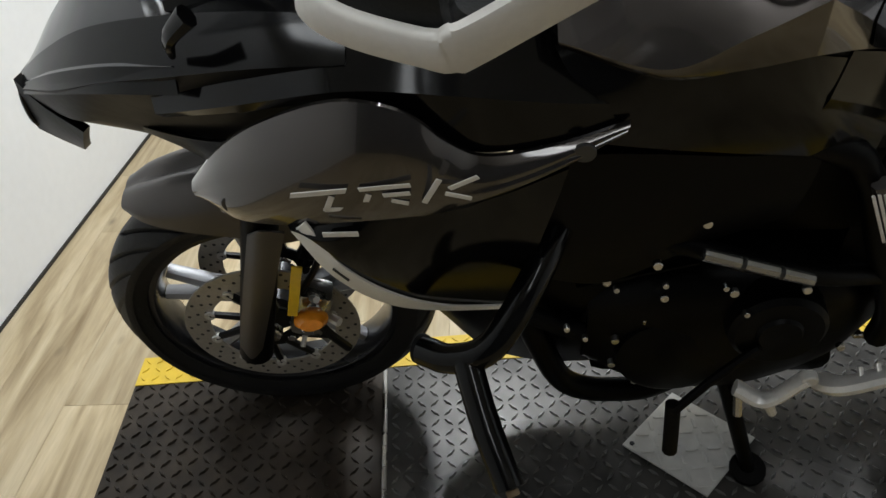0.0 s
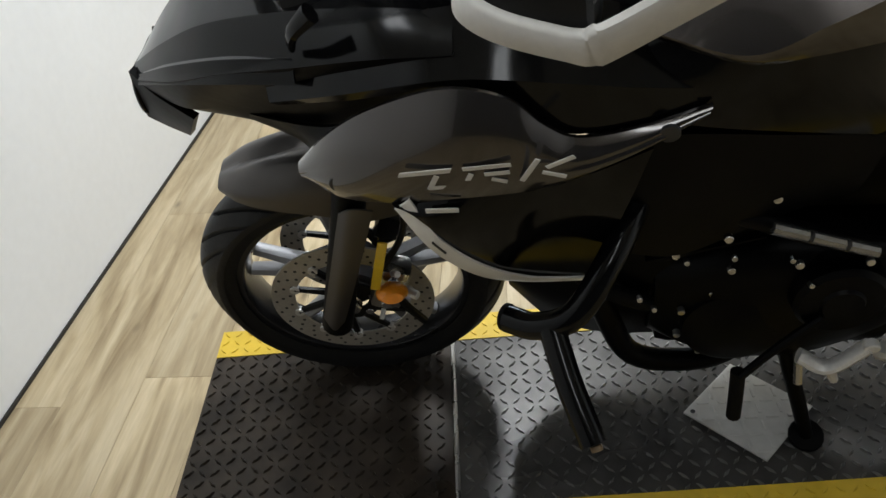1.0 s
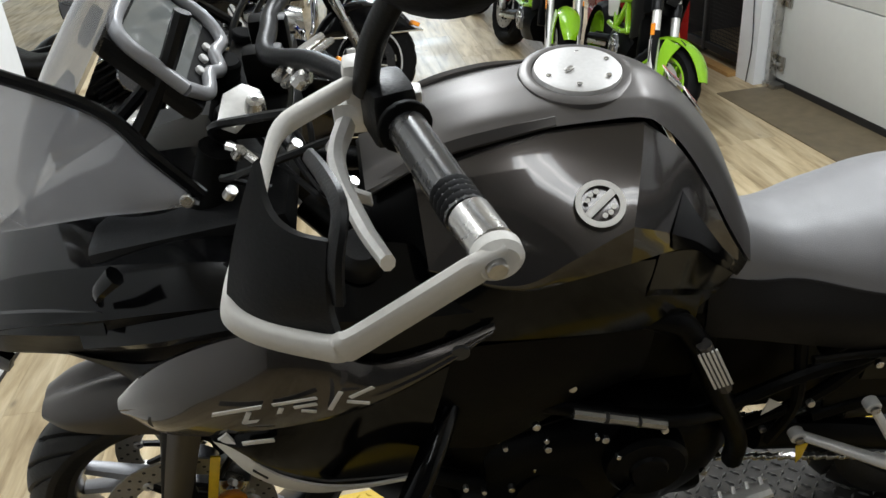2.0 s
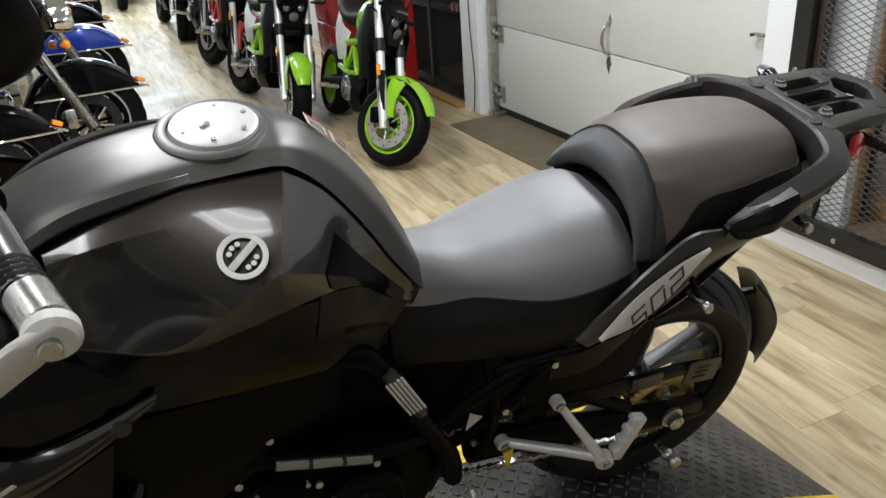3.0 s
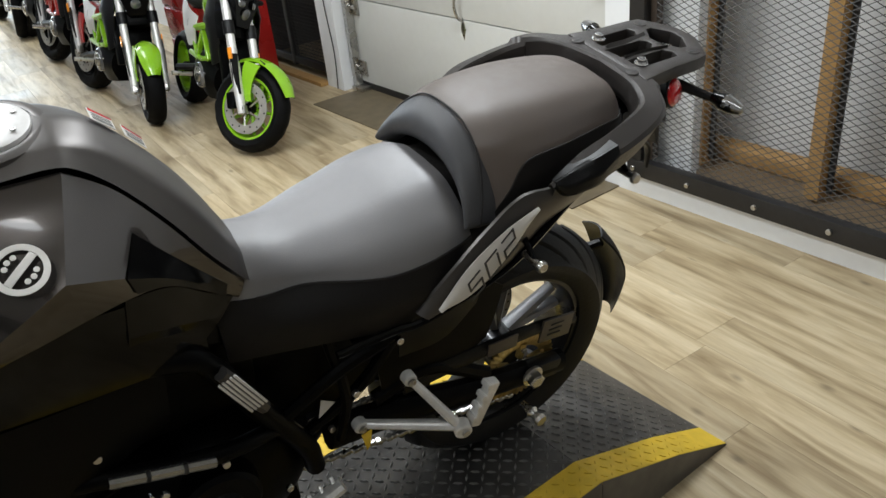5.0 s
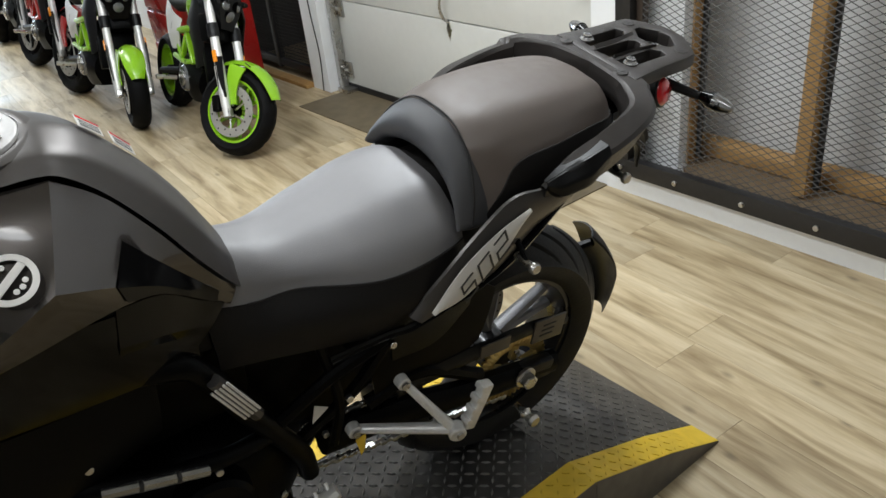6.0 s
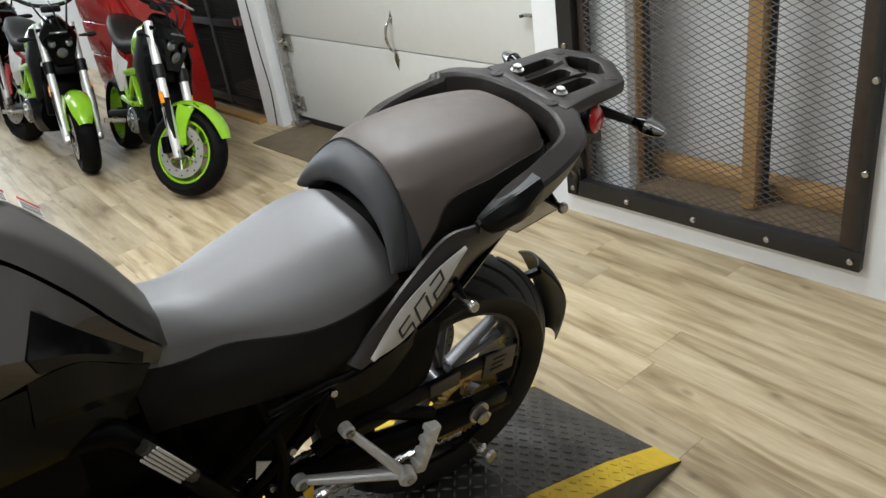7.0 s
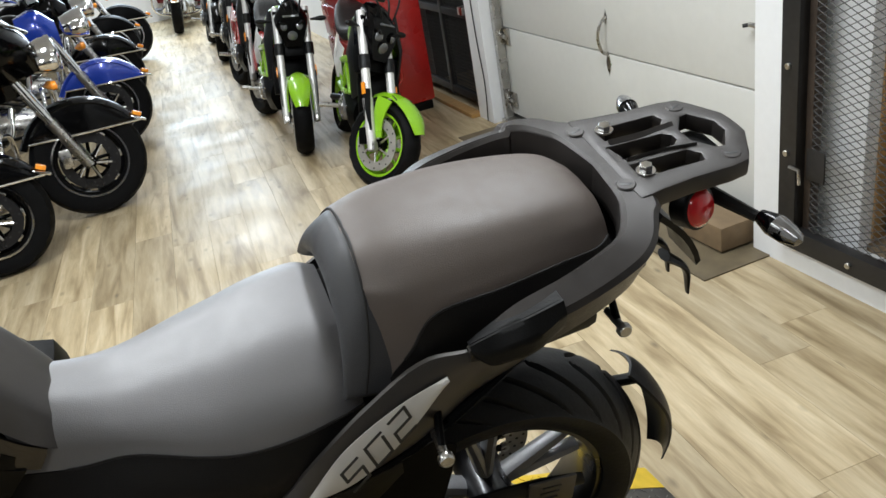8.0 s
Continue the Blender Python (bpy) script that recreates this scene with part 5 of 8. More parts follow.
part("spool", lathe_bm([(0, 0.034), (0.013, 0.033), (0.015, 0.024), (0.009, 0.016), (0.009, 0.008), (0.015, 0.0), (0.009, -0.006), (0.009, -0.03), (0, -0.03)], (0.760, -0.165, 0.215), (0.1, -1, 0), 18), "steel", bike, "bright swingarm bobbin")
spk = bmesh.new()
for k in range(44):
    a0, a1 = 2 * math.pi * k / 44, 2 * math.pi * (k + 1) / 44
    pr = []
    for a, r_ in ((a0, 0.088), (a0 + (a1 - a0) * 0.35, 0.096), (a0 + (a1 - a0) * 0.65, 0.096), (a1, 0.088)):
        pr.append((RW.x + r_ * math.cos(a), RW.z + r_ * math.sin(a)))
    q0 = (RW.x + 0.062 * math.cos(a0), RW.z + 0.062 * math.sin(a0))
    q1 = (RW.x + 0.062 * math.cos(a1), RW.z + 0.062 * math.sin(a1))
    for y in (-0.104, -0.098):
        spk.faces.new([spk.verts.new((x, y, z)) for x, z in [q0] + pr + [q1]])
    for (x0, z0), (x1, z1) in zip([q0] + pr, pr + [q1]):
        spk.faces.new([spk.verts.new(v) for v in ((x0, -0.104, z0), (x1, -0.104, z1), (x1, -0.098, z1), (x0, -0.098, z0))])
bmesh.ops.remove_doubles(spk, verts=spk.verts, dist=1e-5)
sprk = part("sprocket", spk, "gold", bike, "gold toothed sprocket")
for k in range(5):
    a = radians(72 * k + 10)
    sub("sprocket_arm", tube_bm([(RW.x + 0.03 * math.cos(a), -0.101, RW.z + 0.03 * math.sin(a)), (RW.x + 0.07 * math.cos(a), -0.101, RW.z + 0.07 * math.sin(a))], 0.010, 0, 6), "gold", sprk)
    sub("sprocket_bolt", disc_bm(0.007, 0.012, (RW.x + 0.055 * math.cos(a), -0.108, RW.z + 0.055 * math.sin(a)), (0, 1, 0), 6), "steel", sprk)
for z0, z1 in ((0.435, 0.407), (0.330, 0.217)):
    run = bmesh.new()
    nl = 46
    for k in range(nl):
        f = (k + 0.5) / nl
        box_bm(0.0145, 0.014 if k % 2 else 0.009, 0.011, (0.16 + 0.59 * f, -0.101, z0 + (z1 - z0) * f), 0.002, bm=run, seg=1)
    part("chain_run", run, "steel", bike, "steel drive chain")
part("chain_guard", sheet_bm([(0.46, -0.118, 0.455), (0.64, -0.118, 0.452), (0.80, -0.114, 0.435), (0.90, -0.108, 0.40)], [(0.46, -0.122, 0.415), (0.64, -0.124, 0.418), (0.80, -0.120, 0.405), (0.90, -0.112, 0.375)], 16, 4, (0, -0.006, 0), 0.004, (0, 1, 0)), "black", bike, "black chain guard")
part("chain_guard_plate", box_bm(0.085, 0.006, 0.062, (0.835, -0.123, 0.405), 0.003, pose(0, 0, 0, 0, 8, 0)), "satin", bike, "grey plate with dark lettering bars")
part("caution_label", box_bm(0.075, 0.004, 0.035, (0.69, -0.127, 0.432), 0.002, pose(0, 0, 0, 0, 4, 0)), "satin", bike, "grey caution label")
for i in range(3):
    part("text_bar", box_bm(0.035, 0.003, 0.005, (0.835 - 0.004 * i, -0.1265, 0.42 - 0.013 * i), 0.001, pose(0, 0, 0, 0, 8, 0)), "ink", bike)
part("shock", tube_bm([(0.42, 0.0, 0.40), (0.36, 0.0, 0.68)], 0.035, 10, 14), "deep", bike)
part("hugger", sheet_bm([(0.47, -0.085, 0.50), (0.50, -0.085, 0.60), (0.58, -0.085, 0.66)], [(0.47, 0.085, 0.50), (0.50, 0.085, 0.60), (0.58, 0.085, 0.66)], 10, 6, (0.0, 0, 0.0), 0.005, (-1, 0, 0.4)), "black", bike)
part("inner_hugger", sheet_bm([(0.40, -0.112, 0.60), (0.50, -0.112, 0.655), (0.60, -0.112, 0.655), (0.69, -0.112, 0.585)], [(0.42, -0.116, 0.42), (0.52, -0.116, 0.43), (0.60, -0.116, 0.44), (0.655, -0.114, 0.465)], 14, 6, (0, -0.004, 0), 0.005, (0, 1, 0)), "deep", bike, "black inner mudguard beside the chain")
part("side_cover", sheet_bm([(0.42, -0.150, 0.690), (0.52, -0.155, 0.705), (0.60, -0.150, 0.715)], [(0.44, -0.145, 0.555), (0.53, -0.150, 0.560), (0.60, -0.150, 0.615)], 10, 5, (0, -0.008, 0), 0.005, (0, 1, 0)), "black", bike, "matt black side cover")

# foot rests
fr = part("footrest_bracket", tube_bm([(0.338, -0.176, 0.468), (0.416, -0.219, 0.4615), (0.494, -0.262, 0.455)], (0.0095, 0.0125), 8, 10, None, 0.8), "alloy", bike, "bare aluminium pillion footrest bracket")
sub("bracket_arm", tube_bm([(0.423, -0.205, 0.570), (0.46, -0.235, 0.51), (0.494, -0.262, 0.455)], (0.0085, 0.0115), 8, 10, None, 0.8), "alloy", fr)
sub("bracket_eye", disc_bm(0.0135, 0.020, (0.338, -0.178, 0.468), (0, 1, 0), 18), "alloy", fr)
sub("bracket_eye", disc_bm(0.0125, 0.020, (0.423, -0.206, 0.570), (0, 1, 0), 18), "alloy", fr)
sub("bracket_eye", disc_bm(0.0165, 0.026, (0.497, -0.268, 0.452), (0.3, 1, 0), 18), "alloy", fr)
for p, r_ in (((0.338, -0.191, 0.468), 0.008), ((0.423, -0.219, 0.570), 0.008), ((0.497, -0.283, 0.452), 0.008)):
    sub("bracket_bolt", disc_bm(r_, 0.005, p, (0, 1, 0), 10), "steel", fr)
pg = part("pillion_peg", box_bm(0.022, 0.020, 0.105, (0.545, -0.262, 0.487), 0.005, pose(0, 0, 0, 0, 22, 0)), "alloy", bike, "folded bare aluminium footpeg")
for k in range(4):
    sub("peg_tooth", box_bm(0.014, 0.022, 0.012, (0.524 + 0.0095 * k + 0.0, -0.262, 0.460 + 0.024 * k), 0.003, pose(0, 0, 0, 0, 22, 0)), "alloy", pg)
rp = part("rider_peg", tube_bm([(0.145, -0.235, 0.378), (0.165, -0.256, 0.400), (0.210, -0.258, 0.425), (0.262, -0.258, 0.448)], 0.019, 12, 10, None, 0.7), "alloy", bike, "bare aluminium rider's footpeg")
for k in range(4):
    sub("peg_tooth", box_bm(0.036, 0.007, 0.008, (0.185 + 0.021 * k, -0.258, 0.4205 + 0.0098 * k), 0.002, pose(0, 0, 0, 0, -25, 90)), "alloy", rp)
pb = part("peg_bracket", tube_bm([(0.025, -0.235, 0.362), (0.070, -0.250, 0.350), (0.114, -0.250, 0.412)], 0.015, 10, 10, None, 0.6), "alloy", bike, "bare aluminium lever bracket")
sub("bracket_foot", tube_bm([(0.070, -0.250, 0.352), (0.086, -0.254, 0.318)], (0.010, 0.007), 0, 8), "alloy", pb)
sub("bracket_eye", disc_bm(0.012, 0.016, (0.116, -0.252, 0.414), (0, 1, 0), 14), "alloy", pb)
gv = part("gear_lever", tube_bm([(0.05, -0.21, 0.43), (-0.01, -0.235, 0.385), (-0.066, -0.262, 0.335)], 0.0075, 8, 8), "deep", bike, "black gear lever with rubber toe piece")
sub("toe_piece", tube_bm([(-0.066, -0.252, 0.340), (-0.064, -0.268, 0.290), (-0.060, -0.275, 0.236)], 0.0125, 6, 10), "rubber", gv)
# side stand, reaching the deck
inv = BIKE.inverted()
foot = inv @ Vector((0.125, 0.055, LIFT_H + 0.016))
ss = part("side_stand", tube_bm([(0.03, -0.11, 0.30), Vector((0.03, -0.11, 0.30)).lerp(foot, 0.5), foot], (0.017, 0.013), 6, 10), "deep", bike, "black side stand, down")
sub("stand_foot", disc_bm(0.032, 0.010, foot, (0.0, -0.2, 1.0), 16), "deep", ss)
part("stand_spring", tube_bm([(0.06, -0.12, 0.33), (0.07, -0.19, 0.2)], 0.008, 6, 8), "steel", bike)

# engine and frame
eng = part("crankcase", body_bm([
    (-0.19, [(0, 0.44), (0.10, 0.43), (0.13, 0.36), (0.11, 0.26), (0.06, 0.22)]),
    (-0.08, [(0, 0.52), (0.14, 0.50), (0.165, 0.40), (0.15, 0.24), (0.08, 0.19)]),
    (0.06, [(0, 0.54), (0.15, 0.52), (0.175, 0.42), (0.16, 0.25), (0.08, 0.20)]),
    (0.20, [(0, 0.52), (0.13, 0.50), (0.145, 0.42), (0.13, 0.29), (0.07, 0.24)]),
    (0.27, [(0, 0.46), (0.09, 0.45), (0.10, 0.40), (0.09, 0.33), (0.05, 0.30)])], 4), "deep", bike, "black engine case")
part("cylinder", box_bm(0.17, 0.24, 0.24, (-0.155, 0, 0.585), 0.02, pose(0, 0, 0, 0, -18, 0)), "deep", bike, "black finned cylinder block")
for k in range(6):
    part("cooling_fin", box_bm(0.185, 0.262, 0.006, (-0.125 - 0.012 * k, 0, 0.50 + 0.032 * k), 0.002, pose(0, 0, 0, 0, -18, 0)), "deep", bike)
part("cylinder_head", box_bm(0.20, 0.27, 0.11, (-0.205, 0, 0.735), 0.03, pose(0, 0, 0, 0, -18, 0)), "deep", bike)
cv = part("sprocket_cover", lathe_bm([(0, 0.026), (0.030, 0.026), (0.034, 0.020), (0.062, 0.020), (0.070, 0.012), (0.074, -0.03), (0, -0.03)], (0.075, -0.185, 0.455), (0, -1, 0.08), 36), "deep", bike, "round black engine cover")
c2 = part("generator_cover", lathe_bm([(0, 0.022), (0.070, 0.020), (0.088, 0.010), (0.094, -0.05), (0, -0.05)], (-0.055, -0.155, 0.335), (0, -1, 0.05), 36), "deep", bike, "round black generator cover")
for k in range(9):
    a = 2 * math.pi * k / 9
    bolt((-0.055 + 0.098 * math.cos(a), -0.152, 0.335 + 0.098 * math.sin(a)), bike, 0.0065, (0, -1, 0), 0.012)
for p in ((-0.066, -0.197, 0.686), (-0.122, -0.215, 0.627), (-0.17, -0.14, 0.50), (-0.09, -0.17, 0.50), (0.0, -0.185, 0.53), (0.10, -0.18, 0.53), (0.414, -0.194, 0.656), (0.33, -0.19, 0.57), (0.20, -0.16, 0.36), (0.30, -0.14, 0.44)):
    bolt(p, bike, 0.0065, (0, -1, 0.2), 0.010)
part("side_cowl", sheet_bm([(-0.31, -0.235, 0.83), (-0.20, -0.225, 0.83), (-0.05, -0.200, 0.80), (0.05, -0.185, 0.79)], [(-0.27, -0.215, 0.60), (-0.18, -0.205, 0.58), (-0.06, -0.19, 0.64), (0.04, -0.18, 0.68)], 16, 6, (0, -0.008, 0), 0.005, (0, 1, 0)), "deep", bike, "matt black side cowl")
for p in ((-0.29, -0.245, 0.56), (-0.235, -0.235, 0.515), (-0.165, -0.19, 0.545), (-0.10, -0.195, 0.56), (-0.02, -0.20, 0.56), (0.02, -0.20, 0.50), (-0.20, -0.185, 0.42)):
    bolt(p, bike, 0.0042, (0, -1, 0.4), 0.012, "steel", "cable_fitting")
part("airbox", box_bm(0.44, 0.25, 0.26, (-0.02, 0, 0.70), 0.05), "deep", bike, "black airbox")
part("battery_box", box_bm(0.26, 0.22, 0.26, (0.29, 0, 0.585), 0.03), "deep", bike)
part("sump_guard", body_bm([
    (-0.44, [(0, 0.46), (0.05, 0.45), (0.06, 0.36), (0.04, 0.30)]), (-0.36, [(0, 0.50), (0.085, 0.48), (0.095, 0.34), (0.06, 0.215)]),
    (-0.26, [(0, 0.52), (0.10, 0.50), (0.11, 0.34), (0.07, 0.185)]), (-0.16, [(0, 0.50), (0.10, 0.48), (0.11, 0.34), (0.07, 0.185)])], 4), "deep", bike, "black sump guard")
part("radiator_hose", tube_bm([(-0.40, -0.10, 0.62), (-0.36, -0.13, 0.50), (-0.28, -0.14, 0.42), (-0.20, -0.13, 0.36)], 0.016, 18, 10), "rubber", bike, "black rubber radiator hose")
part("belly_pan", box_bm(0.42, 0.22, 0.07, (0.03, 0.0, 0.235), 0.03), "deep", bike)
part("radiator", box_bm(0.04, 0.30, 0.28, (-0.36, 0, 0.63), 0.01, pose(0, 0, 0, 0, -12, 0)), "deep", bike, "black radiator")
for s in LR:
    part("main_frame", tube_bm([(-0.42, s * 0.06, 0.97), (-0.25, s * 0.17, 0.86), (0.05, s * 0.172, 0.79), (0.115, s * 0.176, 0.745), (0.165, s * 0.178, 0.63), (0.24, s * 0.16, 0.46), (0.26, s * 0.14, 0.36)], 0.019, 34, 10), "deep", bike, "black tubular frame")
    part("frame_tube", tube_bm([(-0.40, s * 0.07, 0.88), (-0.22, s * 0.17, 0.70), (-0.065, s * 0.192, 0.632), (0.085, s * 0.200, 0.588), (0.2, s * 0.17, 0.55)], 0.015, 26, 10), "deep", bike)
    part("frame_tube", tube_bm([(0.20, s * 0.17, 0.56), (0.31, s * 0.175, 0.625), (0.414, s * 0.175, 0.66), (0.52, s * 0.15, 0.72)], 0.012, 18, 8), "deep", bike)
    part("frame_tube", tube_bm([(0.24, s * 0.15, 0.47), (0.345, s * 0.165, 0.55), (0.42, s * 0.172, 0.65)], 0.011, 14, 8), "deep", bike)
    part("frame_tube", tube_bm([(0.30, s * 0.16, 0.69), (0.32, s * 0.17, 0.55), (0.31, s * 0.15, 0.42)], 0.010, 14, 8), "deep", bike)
vs_ = part("frame_strip", tube_bm([(-0.065, -0.2095, 0.640), (0.08, -0.2195, 0.598)], 0.0085, 0, 8), "spoke_lens", bike, "grey stamped aluminium strip on the frame")
for f in (0.35, 0.7):
    sub("strip_gap", disc_bm(0.0094, 0.007, Vector((-0.065, -0.2095, 0.640)).lerp(Vector((0.08, -0.2195, 0.598)), f), (1, -0.05, -0.3), 10), "ink", vs_)
lab = part("frame_label", tube_bm([(0.121, -0.198, 0.752), (0.173, -0.198, 0.645)], 0.0115, 0, 8), "satin", bike, "grey printed frame label with rows of small print")
for k in range(5):
    sub("text_bar", box_bm(0.004, 0.004, 0.09, (0.136 + 0.006 * k - 0.004, -0.2085, 0.700 + 0.002 * k), 0.001, pose(0, 0, 0, 0, -25.5, 0)), "white", lab)
wt_ = part("warning_tag", slab_bm([(0, 0), (0.034, 0.020), (0.010, 0.036)], 0.002, Matrix.Translation((0.268, -0.168, 0.520)) @ pose(0, 0, 0, 80, 0, 0), 0.0005), "white", bike, "torn white paper tag")
yt = part("yellow_tag", slab_bm([(0, 0), (0.022, 0.004), (0.014, -0.03), (0.006, -0.04)], 0.002, Matrix.Translation((0.335, -0.19, 0.452)) @ pose(0, 0, 0, 80, 0, 0), 0.0005), "yellow_r", bike, "small yellow tie tag")
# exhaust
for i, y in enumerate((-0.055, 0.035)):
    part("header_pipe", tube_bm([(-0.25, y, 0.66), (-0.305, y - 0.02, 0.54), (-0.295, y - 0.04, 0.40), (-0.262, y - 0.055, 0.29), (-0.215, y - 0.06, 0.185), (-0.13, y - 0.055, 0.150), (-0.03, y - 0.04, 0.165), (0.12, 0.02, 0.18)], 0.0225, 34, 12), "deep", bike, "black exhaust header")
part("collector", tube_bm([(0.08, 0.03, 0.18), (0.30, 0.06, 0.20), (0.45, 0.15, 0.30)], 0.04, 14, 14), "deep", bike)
part("muffler", tube_bm([(0.45, 0.17, 0.32), (0.60, 0.20, 0.42), (0.92, 0.215, 0.58)], (0.05, 0.06), 14, 18), "steel", bike, "steel muffler")
# engine guard bar with its stubs
gb_ = part("engine_guard", tube_bm([(-0.20, -0.10, 0.70), (-0.245, -0.20, 0.705), (-0.285, -0.285, 0.684), (-0.335, -0.345, 0.633), (-0.385, -0.345, 0.603), (-0.425, -0.322, 0.588)], 0.0195, 26, 14), "gloss", bike, "black tubular engine guard")
sub("guard_stub", tube_bm([(-0.368, -0.350, 0.612), (-0.345, -0.420, 0.578), (-0.316, -0.486, 0.543)], 0.0185, 8, 14), "gloss", gb_)
sub("guard_tip", disc_bm(0.008, 0.008, (-0.313, -0.490, 0.540), (0.3, -0.7, -0.4), 10), "ply", gb_)
sub("guard_end", disc_bm(0.020, 0.010, (-0.428, -0.318, 0.586), (-0.8, 0.4, -0.2), 14), "rubber", gb_)

# fairings
for s in LR:
    top = [(-0.695, -0.215, 0.790), (-0.635, -0.245, 0.865), (-0.568, -0.270, 0.922), (-0.482, -0.290, 0.962), (-0.415, -0.300, 0.955), (-0.375, -0.298, 0.915), (-0.335, -0.290, 0.888), (-0.263, -0.275, 0.888), (-0.190, -0.258, 0.902)]
    mid_ = [(-0.692, -0.226, 0.782), (-0.630, -0.268, 0.825), (-0.560, -0.300, 0.868), (-0.482, -0.318, 0.895), (-0.415, -0.322, 0.893), (-0.375, -0.318, 0.872), (-0.335, -0.308, 0.862), (-0.263, -0.286, 0.874), (-0.192, -0.260, 0.896)]
    bot = [(-0.688, -0.220, 0.772), (-0.633, -0.268, 0.781), (-0.560, -0.299, 0.800), (-0.482, -0.318, 0.824), (-0.415, -0.320, 0.833), (-0.375, -0.316, 0.836), (-0.335, -0.306, 0.842), (-0.263, -0.284, 0.862), (-0.194, -0.259, 0.889)]
    sf = part("side_fairing", quilt_bm([top, mid_, bot], 44, 7, 0.005, s, None, (0, 1, 0), 0.004), "paint", bike, "glossy bronze-grey side fairing", sharp=24)
    sub("fairing_hole", disc_bm(0.0125, 0.006, (-0.630, -s * 0.2655, 0.802), (0, 1, 0), 16), "ink", sf)
    sub("fairing_hole", disc_bm(0.012, 0.006, (-0.236, -s * 0.2775, 0.880), (0, 1, 0), 16), "ink", sf)
    lt_ = [(-0.560, -0.298, 0.800), (-0.48, -0.314, 0.823), (-0.40, -0.314, 0.832), (-0.33, -0.300, 0.838), (-0.25, -0.270, 0.850)]
    lb_ = [(-0.540, -0.305, 0.806), (-0.505, -0.318, 0.748), (-0.450, -0.300, 0.668), (-0.395, -0.275, 0.618), (-0.315, -0.250, 0.588)]
    lp_ = part("lower_fairing", sheet_bm(lt_, lb_, 24, 8, (0, -0.010, 0), 0.005, (0, 1, 0), None, s), "gloss", bike, "gloss black lower fairing")
    wt0 = [(-0.534, -0.3125, 0.818), (-0.500, -0.325, 0.757), (-0.450, -0.312, 0.690), (-0.390, -0.285, 0.632), (-0.318, -0.2555, 0.594)]
    wt1 = [(-0.556, -0.3045, 0.795), (-0.515, -0.321, 0.735), (-0.462, -0.306, 0.664), (-0.398, -0.278, 0.614), (-0.320, -0.2545, 0.586)]
    part("white_stripe", sheet_bm(wt0, wt1, 22, 4, (0, -0.002, 0), 0.0035, (0, 1, 0), None, s), "white", bike, "white curved fairing stripe")
    part("stripe_gap", box_bm(0.0025, 0.010, 0.026, (-0.505, -s * 0.322, 0.745), 0.001, pose(0, 0, 0, 0, -35, 0)), "ink", bike)
    # dark upper fairing between cowl and tank
    uf = quilt_bm([[(-0.72, -0.165, 0.945), (-0.60, -0.20, 0.985), (-0.47, -0.215, 1.015), (-0.36, -0.20, 1.01), (-0.27, -0.19, 0.985), (-0.21, -0.20, 0.95)],
                   [(-0.71, -0.205, 0.885), (-0.60, -0.258, 0.935), (-0.47, -0.282, 0.968), (-0.36, -0.278, 0.955), (-0.27, -0.262, 0.932), (-0.19, -0.245, 0.915)],
                   [(-0.70, -0.203, 0.879), (-0.60, -0.255, 0.924), (-0.47, -0.275, 0.945), (-0.36, -0.282, 0.890), (-0.27, -0.268, 0.885), (-0.19, -0.25, 0.895)]], 24, 5, 0.005, s)
    part("upper_fairing", uf, "gloss", bike, "gloss black upper fairing", sharp=24)
# badge on the fairing, drawn as plain slanted strokes
BADGE = Matrix.Translation((-0.440, -0.3265, 0.868)) @ pose(0, 0, 0, 0, 0, -3.5) @ pose(0, 0, 0, 90 + 8, 0, 0) @ pose(0, 0, 0, 0, 0, 10)
bd = part("badge", slab_bm([(-0.096, 0.019), (-0.034, 0.019), (-0.038, 0.012), (-0.100, 0.012)], 0.0012, None, 0.0), "guard", bike, "silver badge of slanted strokes")
bd.matrix_local = BADGE
for stroke in (((-0.056, 0.006), (-0.069, -0.0135), (-0.046, -0.0135)), ((-0.020, 0.0155), (0.030, 0.0155)), ((-0.016, 0.004), (-0.027, -0.0135)),
               ((0.002, 0.003), (0.026, 0.003)), ((0.008, -0.007), (0.020, -0.0125)), ((0.062, 0.0185), (0.040, -0.0125)), ((0.100, 0.0185), (0.072, 0.006)), ((0.066, -0.003), (0.086, -0.0125))):
    for (x0, y0), (x1, y1) in zip(stroke, stroke[1:]):
        ln, an = math.hypot(x1 - x0, y1 - y0), math.atan2(y1 - y0, x1 - x0)
        sub("badge_stroke", box_bm(ln + 0.005, 0.0062, 0.0012, ((x0 + x1) / 2, (y0 + y1) / 2, -0.0006), 0.0004, pose(0, 0, 0, 0, 0, math.degrees(an)), None, 1), "guard", bd)
mk = part("maker_mark", box_bm(0.040, 0.002, 0.007, (-0.494, -0.3265, 0.814), 0.0008, pose(0, 0, 0, 0, -4, -3)), "guard", bike, "small silver bar of print")

